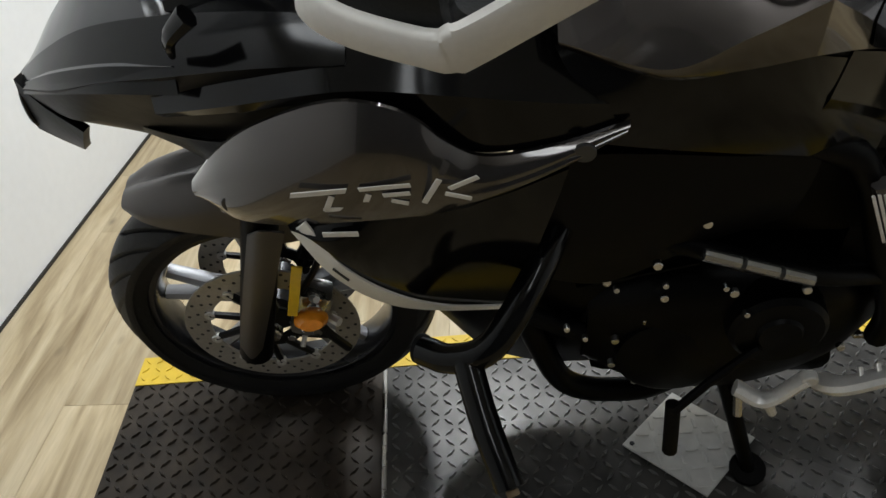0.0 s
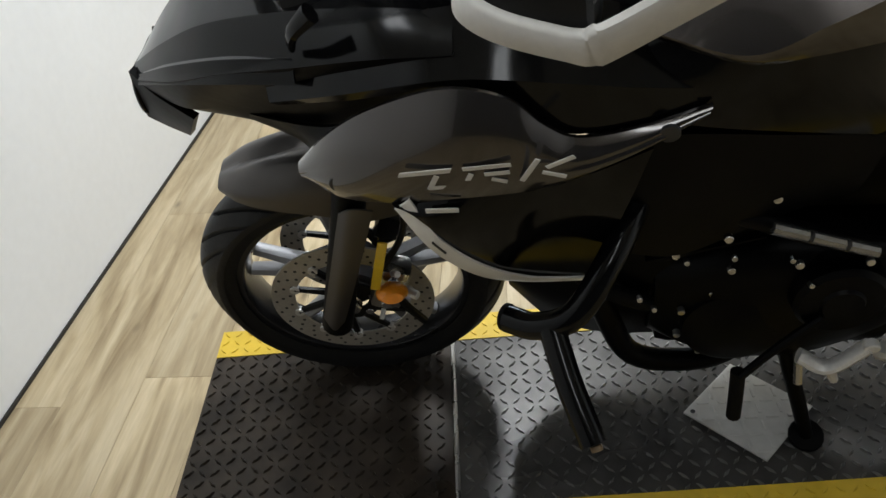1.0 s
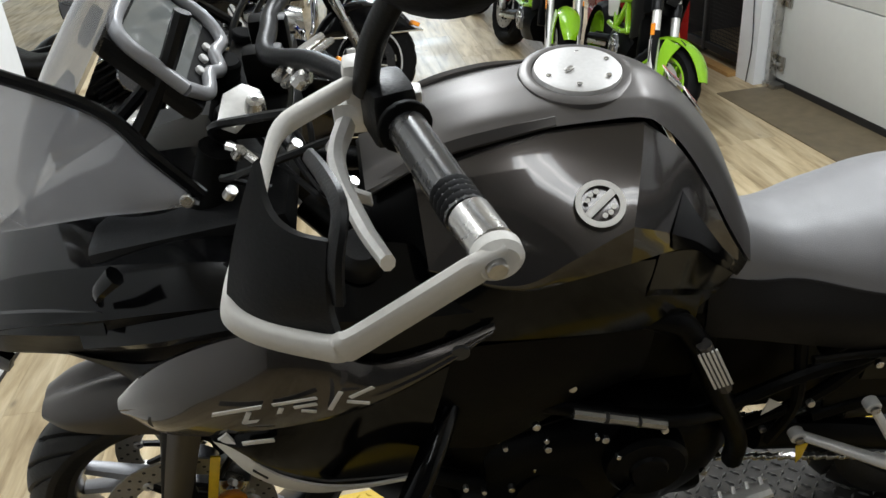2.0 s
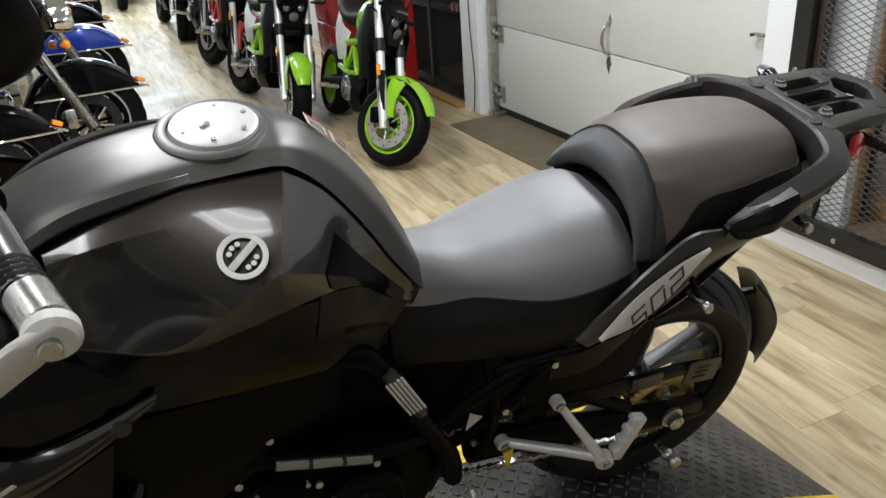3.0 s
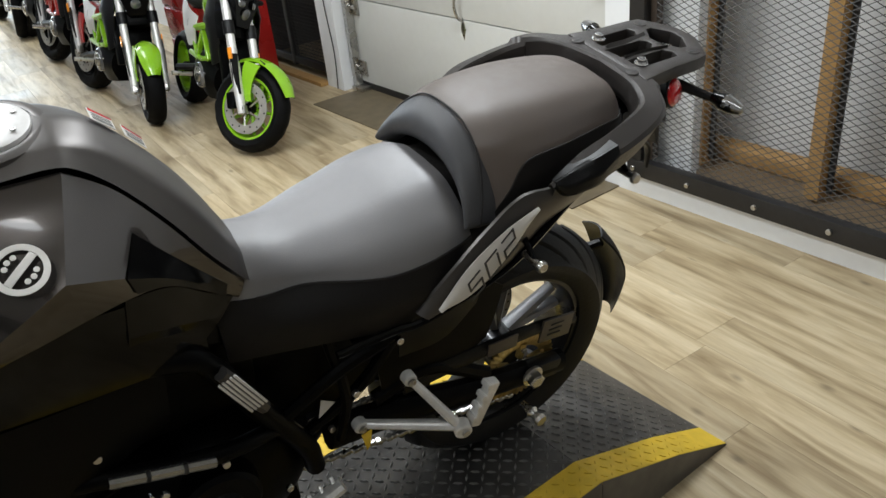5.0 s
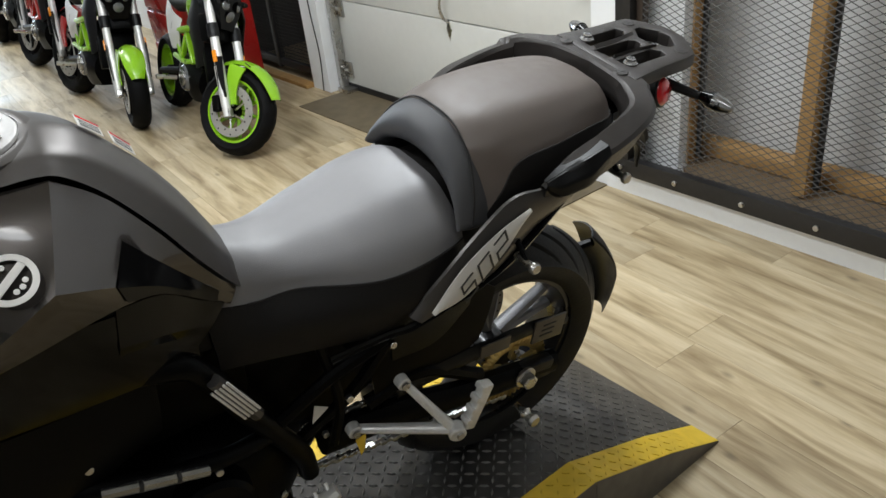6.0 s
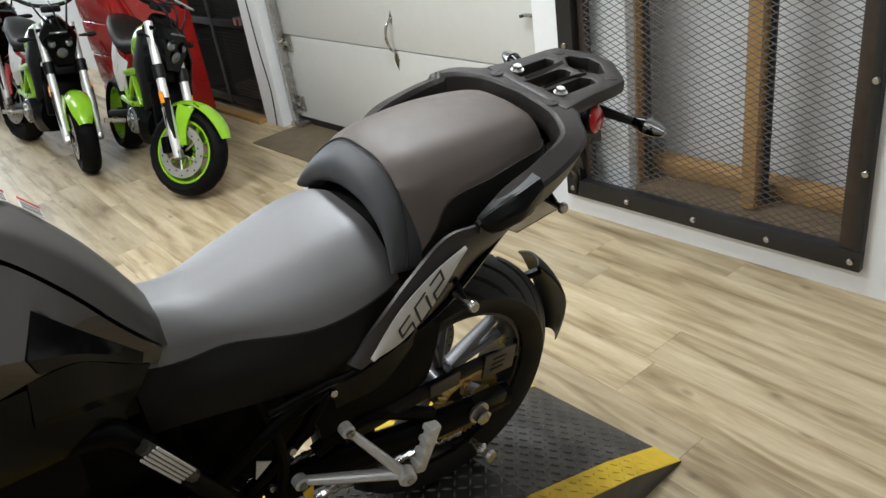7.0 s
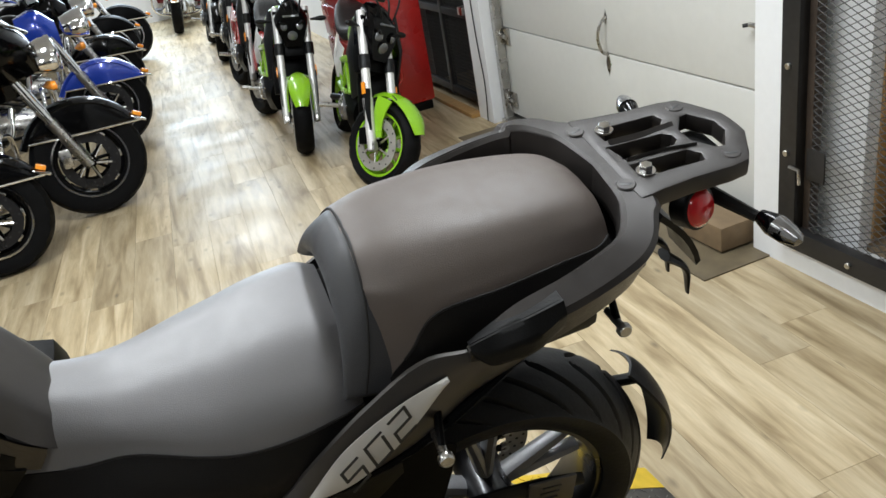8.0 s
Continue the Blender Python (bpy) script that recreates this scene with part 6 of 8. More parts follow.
# nose cowl
for s in LR:
    part("nose_cowl", quilt_bm([
        [(-0.968, 0.0, 0.826), (-0.90, 0.0, 0.902), (-0.82, 0.0, 0.968), (-0.70, 0.0, 1.020), (-0.58, 0.0, 1.040), (-0.48, 0.0, 1.030)],
        [(-0.966, -0.034, 0.830), (-0.89, -0.078, 0.890), (-0.80, -0.122, 0.946), (-0.69, -0.165, 0.985), (-0.57, -0.200, 1.008), (-0.47, -0.218, 1.010)],
        [(-0.958, -0.064, 0.822), (-0.86, -0.140, 0.874), (-0.77, -0.186, 0.916), (-0.67, -0.226, 0.950), (-0.57, -0.250, 0.974), (-0.47, -0.262, 0.984)]], 36, 4, 0.005, s, None, (0.3, 0.8, -0.5), 0.002), "gloss", bike, "gloss black faceted nose cowl", sharp=9)
    # lower facets of the cowl, in a blacker material that stands for shade
    part("nose_under", quilt_bm([
        [(-0.958, -0.064, 0.822), (-0.86, -0.140, 0.874), (-0.77, -0.186, 0.916), (-0.67, -0.226, 0.950), (-0.57, -0.250, 0.974), (-0.47, -0.262, 0.984)],
        [(-0.945, -0.068, 0.802), (-0.86, -0.122, 0.812), (-0.77, -0.150, 0.842), (-0.67, -0.190, 0.876), (-0.57, -0.222, 0.902), (-0.47, -0.240, 0.932)],
        [(-0.932, -0.040, 0.786), (-0.84, -0.086, 0.776), (-0.75, -0.112, 0.770), (-0.67, -0.150, 0.785), (-0.60, -0.190, 0.822), (-0.50, -0.200, 0.862)],
        [(-0.932, 0.0, 0.784), (-0.84, 0.0, 0.772), (-0.75, 0.0, 0.764), (-0.67, 0.0, 0.780), (-0.60, 0.0, 0.815), (-0.50, 0.0, 0.855)]], 36, 4, 0.005, s, None, (0.3, 0.8, 0.5), 0.002), "deep", bike, "underside of the nose cowl, blacker in place of its shade", sharp=9)
for s in LR:
    part("headlamp_brow", quilt_bm([[(-0.953, -0.062, 0.830), (-0.86, -0.128, 0.890), (-0.76, -0.182, 0.935), (-0.66, -0.222, 0.960)], [(-0.956, -0.068, 0.816), (-0.86, -0.140, 0.868), (-0.76, -0.196, 0.908), (-0.66, -0.234, 0.932)]], 20, 4, 0.006, s), "gloss", bike, "gloss black brow beside the headlamp")
    part("beak_fin", sheet_bm([(-0.968, -0.056, 0.832), (-0.925, -0.088, 0.812), (-0.866, -0.118, 0.790)], [(-0.975, -0.052, 0.744), (-0.944, -0.062, 0.732), (-0.908, -0.074, 0.722)], 10, 5, (0, -0.004, 0), 0.014, (0.3, 1, 0), None, s), "deep", bike, "black beak winglet")
    sub("snout_rim", tube_bm([(-0.964, -0.002 * s, 0.824), (-0.965, -0.046 * s, 0.822), (-0.969, -0.058 * s, 0.790), (-0.970, -0.050 * s, 0.752), (-0.966, -0.002 * s, 0.744)], 0.005, 22, 8), "gloss", bpy.data.objects["beak_fin"] if s > 0 else bpy.data.objects["beak_fin.001"], "black rim of the snout")
    part("headlamp", sheet_bm([(-0.940, -0.004, 0.826), (-0.938, -0.052, 0.822)], [(-0.944, -0.004, 0.755), (-0.940, -0.050, 0.760)], 6, 5, (-0.006, 0, 0), 0.01, (1, 0, 0), None, s), "lampglass", bike, "dark recessed headlamp")
    part("cowl_inner", sheet_bm([(-0.83, -0.10, 0.800), (-0.74, -0.150, 0.812), (-0.66, -0.190, 0.830), (-0.60, -0.225, 0.865)], [(-0.78, -0.07, 0.74), (-0.72, -0.12, 0.75), (-0.68, -0.18, 0.775), (-0.64, -0.22, 0.81)], 14, 5, (0, -0.006, 0), 0.005, (0, 1, 0), None, s), "deep", bike)
    part("cowl_tab", tube_bm([(-0.655, -s * 0.224, 0.975), (-0.645, -s * 0.238, 1.004), (-0.618, -s * 0.240, 1.030)], (0.004, 0.011), 8, 8, None, 1.2), "gloss", bike, "small black cowl tab")
# windscreen with its black border rods
WS = [[(-0.76, -0.115, 1.015), (-0.735, -0.145, 1.06), (-0.68, -0.155, 1.14), (-0.60, -0.145, 1.24), (-0.545, -0.105, 1.315)],
      [(-0.80, 0.0, 1.015), (-0.775, 0.0, 1.07), (-0.72, 0.0, 1.16), (-0.64, 0.0, 1.26), (-0.575, 0.0, 1.335)],
      [(-0.76, 0.115, 1.015), (-0.735, 0.145, 1.06), (-0.68, 0.155, 1.14), (-0.60, 0.145, 1.24), (-0.545, 0.105, 1.315)]]
bm = bmesh.new()
cols = [curve_pts(r, 18) for r in WS]
rings = [curve_pts([c_[i] for c_ in cols], 13) for i in range(18)]
vs2 = [[bm.verts.new(p) for p in r] for r in rings]
vs3 = [[bm.verts.new(p + Vector((0.004, 0, -0.002))) for p in r] for r in rings]
for g in (vs2, vs3):
    for a_, b_ in zip(g, g[1:]):
        for i in range(12):
            bm.faces.new((a_[i], a_[i + 1], b_[i + 1], b_[i]))
ws = part("windscreen", bm, "smoke", bike, "smoked clear windscreen")
ws.visible_shadow = False
for s in LR:
    part("screen_bracket", tube_bm([(-0.70, s * 0.10, 1.02), (-0.62, s * 0.11, 1.09), (-0.545, s * 0.115, 1.19), (-0.50, s * 0.10, 1.27)], 0.010, 16, 8), "black", bike, "black screen bracket")
for s in LR:
    # the deflector's grey is reflected light put into its colour
    df = part("wind_deflector", sheet_bm([(-0.72, -0.150, 1.250), (-0.60, -0.172, 1.198), (-0.548, -0.198, 1.150), (-0.507, -0.215, 1.106)], [(-0.75, -0.200, 1.075), (-0.622, -0.222, 1.100), (-0.565, -0.223, 1.101), (-0.509, -0.217, 1.100)], 16, 6, (0, -0.006, 0), 0.004, (0, 1, 0), None, s), "lit_grey", bike, "clear wind deflector, its reflected light mixed in as grey")
    df.visible_shadow = False
    sub("deflector_edge", tube_bm([(-0.72, -s * 0.148, 1.254), (-0.60, -s * 0.170, 1.202), (-0.548, -s * 0.196, 1.154), (-0.503, -s * 0.214, 1.108)], 0.008, 18, 8), "gloss", df, "black edge strip")
    sub("deflector_screw", disc_bm(0.008, 0.008, (-0.520, -s * 0.219, 1.108), (0, -s, 0.2), 12), "steel", df)
DASH = Matrix.Translation((-0.545, -0.030, 1.208)) @ pose(0, 0, 0, 0, -40, 0)
dash = part("dash", box_bm(0.030, 0.185, 0.135, (-0.008, 0, 0), 0.014), "black", bike, "black instrument panel")
dash.matrix_local = DASH
ring = [(0.012, 0.090 * a, 0.062 * b) for a, b in ((-1, -0.55), (-1, 0.0), (-0.98, 0.70), (-0.72, 1.0), (0, 1.04), (0.72, 1.0), (0.98, 0.70), (1, 0.0), (1, -0.55), (0.74, -0.98), (0.30, -0.90), (0, -1.10), (-0.30, -0.90), (-0.74, -0.98), (-1, -0.55))]
sub("bezel", tube_bm(ring, 0.0085, 80, 10), "bezel", dash, "silver-grey moulded bezel")
sub("display", box_bm(0.004, 0.150, 0.086, (0.0075, 0, 0.010), 0.002), "screen", dash, "dark glossy display")
for y in (-0.03, 0.0, 0.03):
    sub("dash_button", disc_bm(0.006, 0.006, (0.010, y, -0.045), (1, 0, 0), 10), "alloy", dash)
# fittings round the steering head
cp = part("clamp_plate", slab_bm([(-0.026, 0.010), (-0.010, 0.030), (0.012, 0.026), (0.024, 0.008), (0.022, -0.012), (0.008, -0.018), (0.002, -0.034), (-0.020, -0.030)], 0.012, Matrix.Translation((-0.452, -0.146, 1.178)) @ pose(0, 0, 0, 18, 10, -14), 0.003), "alloy", bike, "bare aluminium clamp plate")
sub("plate_stud", lathe_bm([(0.004, 0.010), (0.010, 0.009), (0.012, 0.0), (0.012, -0.006)], (-0.436, -0.160, 1.182), (0.2, -0.2, 1), 14, None, True), "steel", cp)
for p, q, w in (((-0.412, -0.128, 1.196), (-0.362, -0.050, 1.204), 0.0065), ((-0.404, -0.140, 1.192), (-0.350, -0.062, 1.204), 0.005), ((-0.470, -0.185, 1.150), (-0.440, -0.205, 1.140), 0.006), ((-0.388, -0.146, 1.196), (-0.372, -0.150, 1.206), 0.010), ((-0.396, -0.126, 1.198), (-0.384, -0.118, 1.202), 0.008)):
    part("cable_end", tube_bm([p, (Vector(p) + Vector(q)) / 2 + Vector((0, 0, 0.004)), q], (w, w * 0.8), 8, 8), "steel", bike, "dull steel cable end")
for p in ((-0.381, -0.15, 1.200), (-0.394, -0.22, 1.164), (-0.457, -0.20, 1.150), (-0.347, -0.29, 1.205), (-0.342, -0.20, 1.095), (-0.470, -0.23, 1.120)):
    bolt(p, bike, 0.007, (0.7, -0.3, 1), 0.014, "steel", "clamp_screw")
part("wiring_plate", box_bm(0.058, 0.005, 0.044, (-0.348, -0.208, 1.090), 0.001, pose(0, 0, 0, 35, 15, -20)), "alloy", bike, "bright folded metal plate")
for k in range(4):
    part("loom_wire", tube_bm([(-0.48 + 0.02 * k, -0.05 - 0.02 * k, 1.12), (-0.43 + 0.015 * k, -0.14, 1.10 + 0.015 * k), (-0.38, -0.20 + 0.01 * k, 1.08), (-0.36 + 0.01 * k, -0.17, 1.03)], 0.004, 18, 6), "black", bike, "black wiring")
part("inner_cowl", box_bm(0.26, 0.34, 0.05, (-0.55, 0, 1.00), 0.02, pose(0, 0, 0, 0, -8, 0)), "black", bike)

# handlebar, grips, levers, guards and mirrors
yoke = part("top_yoke", box_bm(0.09, 0.23, 0.028, (-0.455, 0, 1.125), 0.01), "deep", bike, "black cast top yoke")
for s in LR:
    sub("bar_clamp", box_bm(0.05, 0.03, 0.06, (-0.435, s * 0.045, 1.165), 0.008), "deep", yoke)
    sub("fork_cap", disc_bm(0.016, 0.012, (-0.480, s * 0.105, 1.143), (0.3, 0, 1), 18), "dull", yoke)
sub("ignition_lock", disc_bm(0.024, 0.05, (-0.50, 0, 1.14), (0.3, 0, 1), 20), "dull", yoke)
part("handlebar", tube_bm([(-0.228, -0.478, 1.234), (-0.285, -0.30, 1.240), (-0.36, -0.16, 1.225), (-0.425, -0.07, 1.195), (-0.430, 0, 1.193), (-0.425, 0.07, 1.195), (-0.37, 0.16, 1.225), (-0.305, 0.30, 1.240), (-0.255, 0.47, 1.234)], 0.0115, 44, 12), "black", bike, "black tapered handlebar")
for s, dx in ((1, 0.0), (-1, -0.024)):
    def q_(x, y, z):
        return (x + dx, y * s, z)
    gr = part("grip", tube_bm([q_(-0.240, -0.455, 1.235), q_(-0.277, -0.330, 1.240)], 0.0185, 10, 16), "grip", bike, "dark grey smooth rubber grip, ribbed at its end")
    for k in range(4):
        f = 0.05 + k * 0.055
        c_ = Vector(q_(-0.240, -0.455, 1.235)).lerp(Vector(q_(-0.277, -0.330, 1.240)), f)
        sub("grip_rib", lathe_bm([(0.0185, -0.004), (0.0195, 0), (0.0185, 0.004)], c_, (0.28, s * -0.96, -0.04), 16, None, True), "rubber", gr)
    sub("grip_flange", disc_bm(0.026, 0.006, q_(-0.279, -0.325, 1.240), (0.28, s * -0.96, 0), 18), "rubber", gr)
    wgt = part("bar_weight", tube_bm([q_(-0.226, -0.492, 1.233), q_(-0.238, -0.456, 1.235)], 0.0185, 0, 18), "steel", bike, "silver bar end weight")
    sw = part("switch_gear", box_bm(0.045, 0.055, 0.06, q_(-0.292, -0.285, 1.238), 0.012, pose(0, 0, 0, 0, 0, 16 * s)), "black", bike, "black switch housing")
    sub("switch", box_bm(0.012, 0.02, 0.012, q_(-0.266, -0.285, 1.25), 0.003), "alloy", sw)
    sub("switch", disc_bm(0.007, 0.01, q_(-0.268, -0.268, 1.232), (1, 0, 0.2), 10), "orange" if s < 0 else "steel", sw)
    lv = part("lever", tube_bm([q_(-0.33, -0.265, 1.222), q_(-0.345, -0.32, 1.205), q_(-0.325, -0.40, 1.195), q_(-0.305, -0.455, 1.195)], (0.010, 0.007), 16, 8, None, 1.3), "alloy", bike, "silver hand lever")
    sub("lever_perch", box_bm(0.04, 0.05, 0.035, q_(-0.325, -0.255, 1.225), 0.008), "alloy", lv)
    # guard: a flat silver bow with a black shield inside
    hoop = [q_(-0.216, -0.506, 1.241), q_(-0.258, -0.513, 1.220), q_(-0.300, -0.520, 1.199), q_(-0.332, -0.525, 1.183), q_(-0.344, -0.526, 1.179), q_(-0.356, -0.524, 1.178), q_(-0.400, -0.508, 1.182), q_(-0.424, -0.494, 1.188), q_(-0.430, -0.480, 1.194), q_(-0.424, -0.452, 1.205), q_(-0.408, -0.405, 1.224), q_(-0.401, -0.365, 1.236), q_(-0.388, -0.330, 1.252), q_(-0.356, -0.300, 1.256), q_(-0.322, -0.272, 1.258)]
    gbm = bmesh.new()
    path = curve_pts(hoop, 64)
    rings = []
    for i, p in enumerate(path):
        d = (path[min(i + 1, 63)] - path[max(i - 1, 0)]).normalized()
        upv = Vector((0.35, -0.2 * s, 1)).normalized()
        upv = (upv - d * upv.dot(d)).normalized()
        o = d.cross(upv)
        hw, ht = 0.0175 if i < 17 else (0.0175 - 0.0055 * min(1, (i - 17) / 6)), 0.0055
        if i < 4:
            hw = 0.012 + 0.002 * i
        rings.append([p + upv * hw * a + o * ht * b for a, b in ((-1, -0.5), (-0.8, -1), (0.8, -1), (1, -0.5), (1, 0.5), (0.8, 1), (-0.8, 1), (-1, 0.5))])
    skin(gbm, rings)
    hg = part("hand_guard", gbm, "guard", bike, "silver-painted metal hand guard bow", sharp=50)
    sub("guard_bolt", disc_bm(0.0085, 0.008, q_(-0.226, -0.517, 1.233), (0.1, -s, 0), 10), "steel", hg)
    sub("guard_boss", disc_bm(0.020, 0.020, q_(-0.224, -0.504, 1.234), (0.1, -s, 0), 24, 0.005), "guard", hg)
    part("guard_clamp", box_bm(0.035, 0.03, 0.05, q_(-0.314, -0.264, 1.255), 0.008), "guard", bike, "silver guard clamp")
    sh_t = [q_(-0.392, -0.450, 1.300), q_(-0.386, -0.474, 1.274), q_(-0.370, -0.490, 1.264), q_(-0.344, -0.502, 1.262)]
    sh_b = [q_(-0.430, -0.484, 1.200), q_(-0.412, -0.499, 1.191), q_(-0.386, -0.510, 1.188), q_(-0.348, -0.520, 1.188)]
    part("guard_shield", sheet_bm(sh_t, sh_b, 16, 8, (-0.004, -0.006 * s, 0), 0.005, (1, 0.5 * s, 0)), "black", bike, "matt black hand shield")
    part("shield_stay", tube_bm([q_(-0.344, -0.512, 1.215), q_(-0.340, -0.508, 1.250), q_(-0.333, -0.486, 1.278), q_(-0.345, -0.44, 1.276), q_(-0.360, -0.39, 1.262)], (0.010, 0.007), 16, 8, None, 0.6), "black", bike)
    mir = part("mirror", lathe_bm([(0, 0.030), (0.040, 0.024), (0.062, 0.008), (0.066, -0.004), (0.060, -0.012), (0, -0.014)], (0, 0, 0), (-1, 0, 0), 28), "black", bike, "black mirror housing")
    mir.matrix_local = Matrix.Translation(q_(-0.252, -0.340, 1.405)) @ pose(0, 0, 0, 0, -10, 62 * s) @ Matrix.Diagonal((1.2, 1.15, 0.95, 1))
    sub("mirror_glass", lathe_bm([(0, -0.0135), (0.055, -0.0135), (0.055, -0.0155), (0, -0.0155)], (0, 0, 0), (-1, 0, 0), 28), "chrome", mir)
    part("mirror_stem", tube_bm([q_(-0.312, -0.280, 1.255), q_(-0.300, -0.300, 1.31), q_(-0.275, -0.322, 1.365)], 0.012, 10, 10), "black", bike)
ft = part("cowl_cap", lathe_bm([(0, 0.020), (0.022, 0.020), (0.028, 0.014), (0.030, 0.0), (0.030, -0.02), (0, -0.02)], (-0.342, -0.225, 1.012), (0.1, -0.3, 1), 26), "black", bike, "round black cap on the upper fairing")
for y in (-0.06, 0.06):
    part("control_cable", tube_bm([(-0.31, y * 4.2, 1.225), (-0.43, y * 3.6, 1.20), (-0.50, y * 2, 1.13), (-0.44, y, 1.03)], 0.005, 24, 6), "black", bike)
    part("control_cable", tube_bm([(-0.30, y * 4.5, 1.215), (-0.45, y * 4.0, 1.15), (-0.49, y * 2.4, 1.08), (-0.43, y * 1.6, 1.02)], 0.0045, 24, 6), "black", bike)


# ---- the other motorcycles ----
def small_tyre(c, r, w, rot, rim, seg=72):
    bm = bmesh.new()
    prof = [(rim, -w * 0.8), (rim + (r - rim) * 0.45, -w * 1.02), (r - 0.022, -w * 0.92), (r - 0.005, -w * 0.5), (r, 0), (r - 0.005, w * 0.5), (r - 0.022, w * 0.92), (rim + (r - rim) * 0.45, w * 1.02), (rim, w * 0.8)]
    rings = []
    for k in range(seg):
        t = 2 * math.pi * k / seg
        ring = []
        for i, (q, h) in enumerate(prof):
            if i in (2, 6) and k % 4 == 0 or i in (3, 5) and k % 4 == 1:
                q -= 0.007
            ring.append(Vector((q * math.cos(t), h, q * math.sin(t))))
        rings.append(ring)
    vs = [[bm.verts.new(p) for p in r_] for r_ in rings]
    for k in range(seg):
        a, b_ = vs[k], vs[(k + 1) % seg]
        for i in range(len(prof)):
            j = (i + 1) % len(prof)
            bm.faces.new((a[i], a[j], b_[j], b_[i]))
    bmesh.ops.transform(bm, matrix=Matrix.Translation(c) @ rot, verts=bm.verts)
    return bm


def turned(bm, m):
    bmesh.ops.transform(bm, matrix=m, verts=bm.verts)
    return bm


def moto_wheel(o, c, r, w, rim, rot, rim_mat, spokes, disc_side=0):
    m = Matrix.Translation(c) @ rot
    part("tyre", small_tyre(c, r, w, rot, rim), "rubber", o)
    part("rim", turned(lathe_bm([(rim + 0.004, -w * 0.75), (rim - 0.012, -w * 0.75), (rim - 0.028, 0), (rim - 0.012, w * 0.75), (rim + 0.004, w * 0.75)], (0, 0, 0), (0, 1, 0), 48, None, True), m), rim_mat, o)
    part("hub", turned(disc_bm(rim * 0.2, w * 1.6, (0, 0, 0), (0, 1, 0), 16), m), "deep", o)
    for k in range(spokes):
        a = 2 * math.pi * k / spokes
        part("spoke", turned(tube_bm([(0.02 * math.cos(a), 0, 0.02 * math.sin(a)), ((rim - 0.01) * math.cos(a), 0, (rim - 0.01) * math.sin(a))], (0.012, 0.009), 0, 6), m), rim_mat, o)
    for sd in ((-1, 1) if disc_side == 2 else (disc_side,)):
        if sd:
            d = part("brake_disc", turned(lathe_bm([(rim * 0.54, -0.002), (rim * 0.82, -0.002), (rim * 0.82, 0.002), (rim * 0.54, 0.002)], (0, sd * w * 1.05, 0), (0, 1, 0), 36, None, True), m), "disc" if disc_side != 2 else "wheel", o, "drilled steel brake disc")
            hl = bmesh.new()
            for k in range(18):
                a = 2 * math.pi * k / 18
                disc_bm(rim * 0.035, 0.0055, (rim * (0.62 if k % 2 else 0.74) * math.cos(a), sd * w * 1.05, rim * (0.62 if k % 2 else 0.74) * math.sin(a)), (0, 1, 0), 6, 0, hl)
            tagged(sub("drill_hole", turned(hl, m), "ink", d), kind="stuff")
            for k in range(6):
                a = 2 * math.pi * (k + 0.4) / 6
                sub("carrier_arm", turned(tube_bm([(rim * 0.16 * math.cos(a), sd * w * 1.03, rim * 0.16 * math.sin(a)), (rim * 0.57 * math.cos(a + 0.3), sd * w * 1.05, rim * 0.57 * math.sin(a + 0.3))], 0.006, 0, 6), m), "steel", d)


def arc_fender(o, c, r, w, a0, a1, rot, mat, label, drop=0.02):
    t_, b_ = [], []
    n = 7
    for i in range(n):
        a = radians(a0 + (a1 - a0) * i / (n - 1))
        wv = w * (0.55 + 0.45 * math.sin(math.pi * min(1, max(0.0, i / (n - 1))) ** 0.8))
        t_.append((r * math.cos(a), -wv, r * math.sin(a)))
        b_.append((r * math.cos(a), wv, r * math.sin(a)))
    bm = bmesh.new()
    A, B = curve_pts(t_, 22), curve_pts(b_, 22)
    rows = []
    for j in range(9):
        f = j / 8
        g = 4 * f * (1 - f)
        rows.append([p.lerp(q, f) + Vector((p[0], 0, p[2])).normalized() * drop * (g - 0.5) for p, q in zip(A, B)])
    vs = [[bm.verts.new(p) for p in r_] for r_ in rows]
    vi = [[bm.verts.new(p * 0.985) for p in r_] for r_ in rows]
    for g in (vs, vi):
        for x_, y_ in zip(g, g[1:]):
            for i in range(21):
                bm.faces.new((x_[i], x_[i + 1], y_[i + 1], y_[i]))
    for g0, g1 in ((vs[0], vi[0]), (vs[-1], vi[-1])):
        for i in range(21):
            bm.faces.new((g0[i], g0[i + 1], g1[i + 1], g1[i]))
    return part("fender", turned(bm, Matrix.Translation(c) @ rot), mat, o, label)


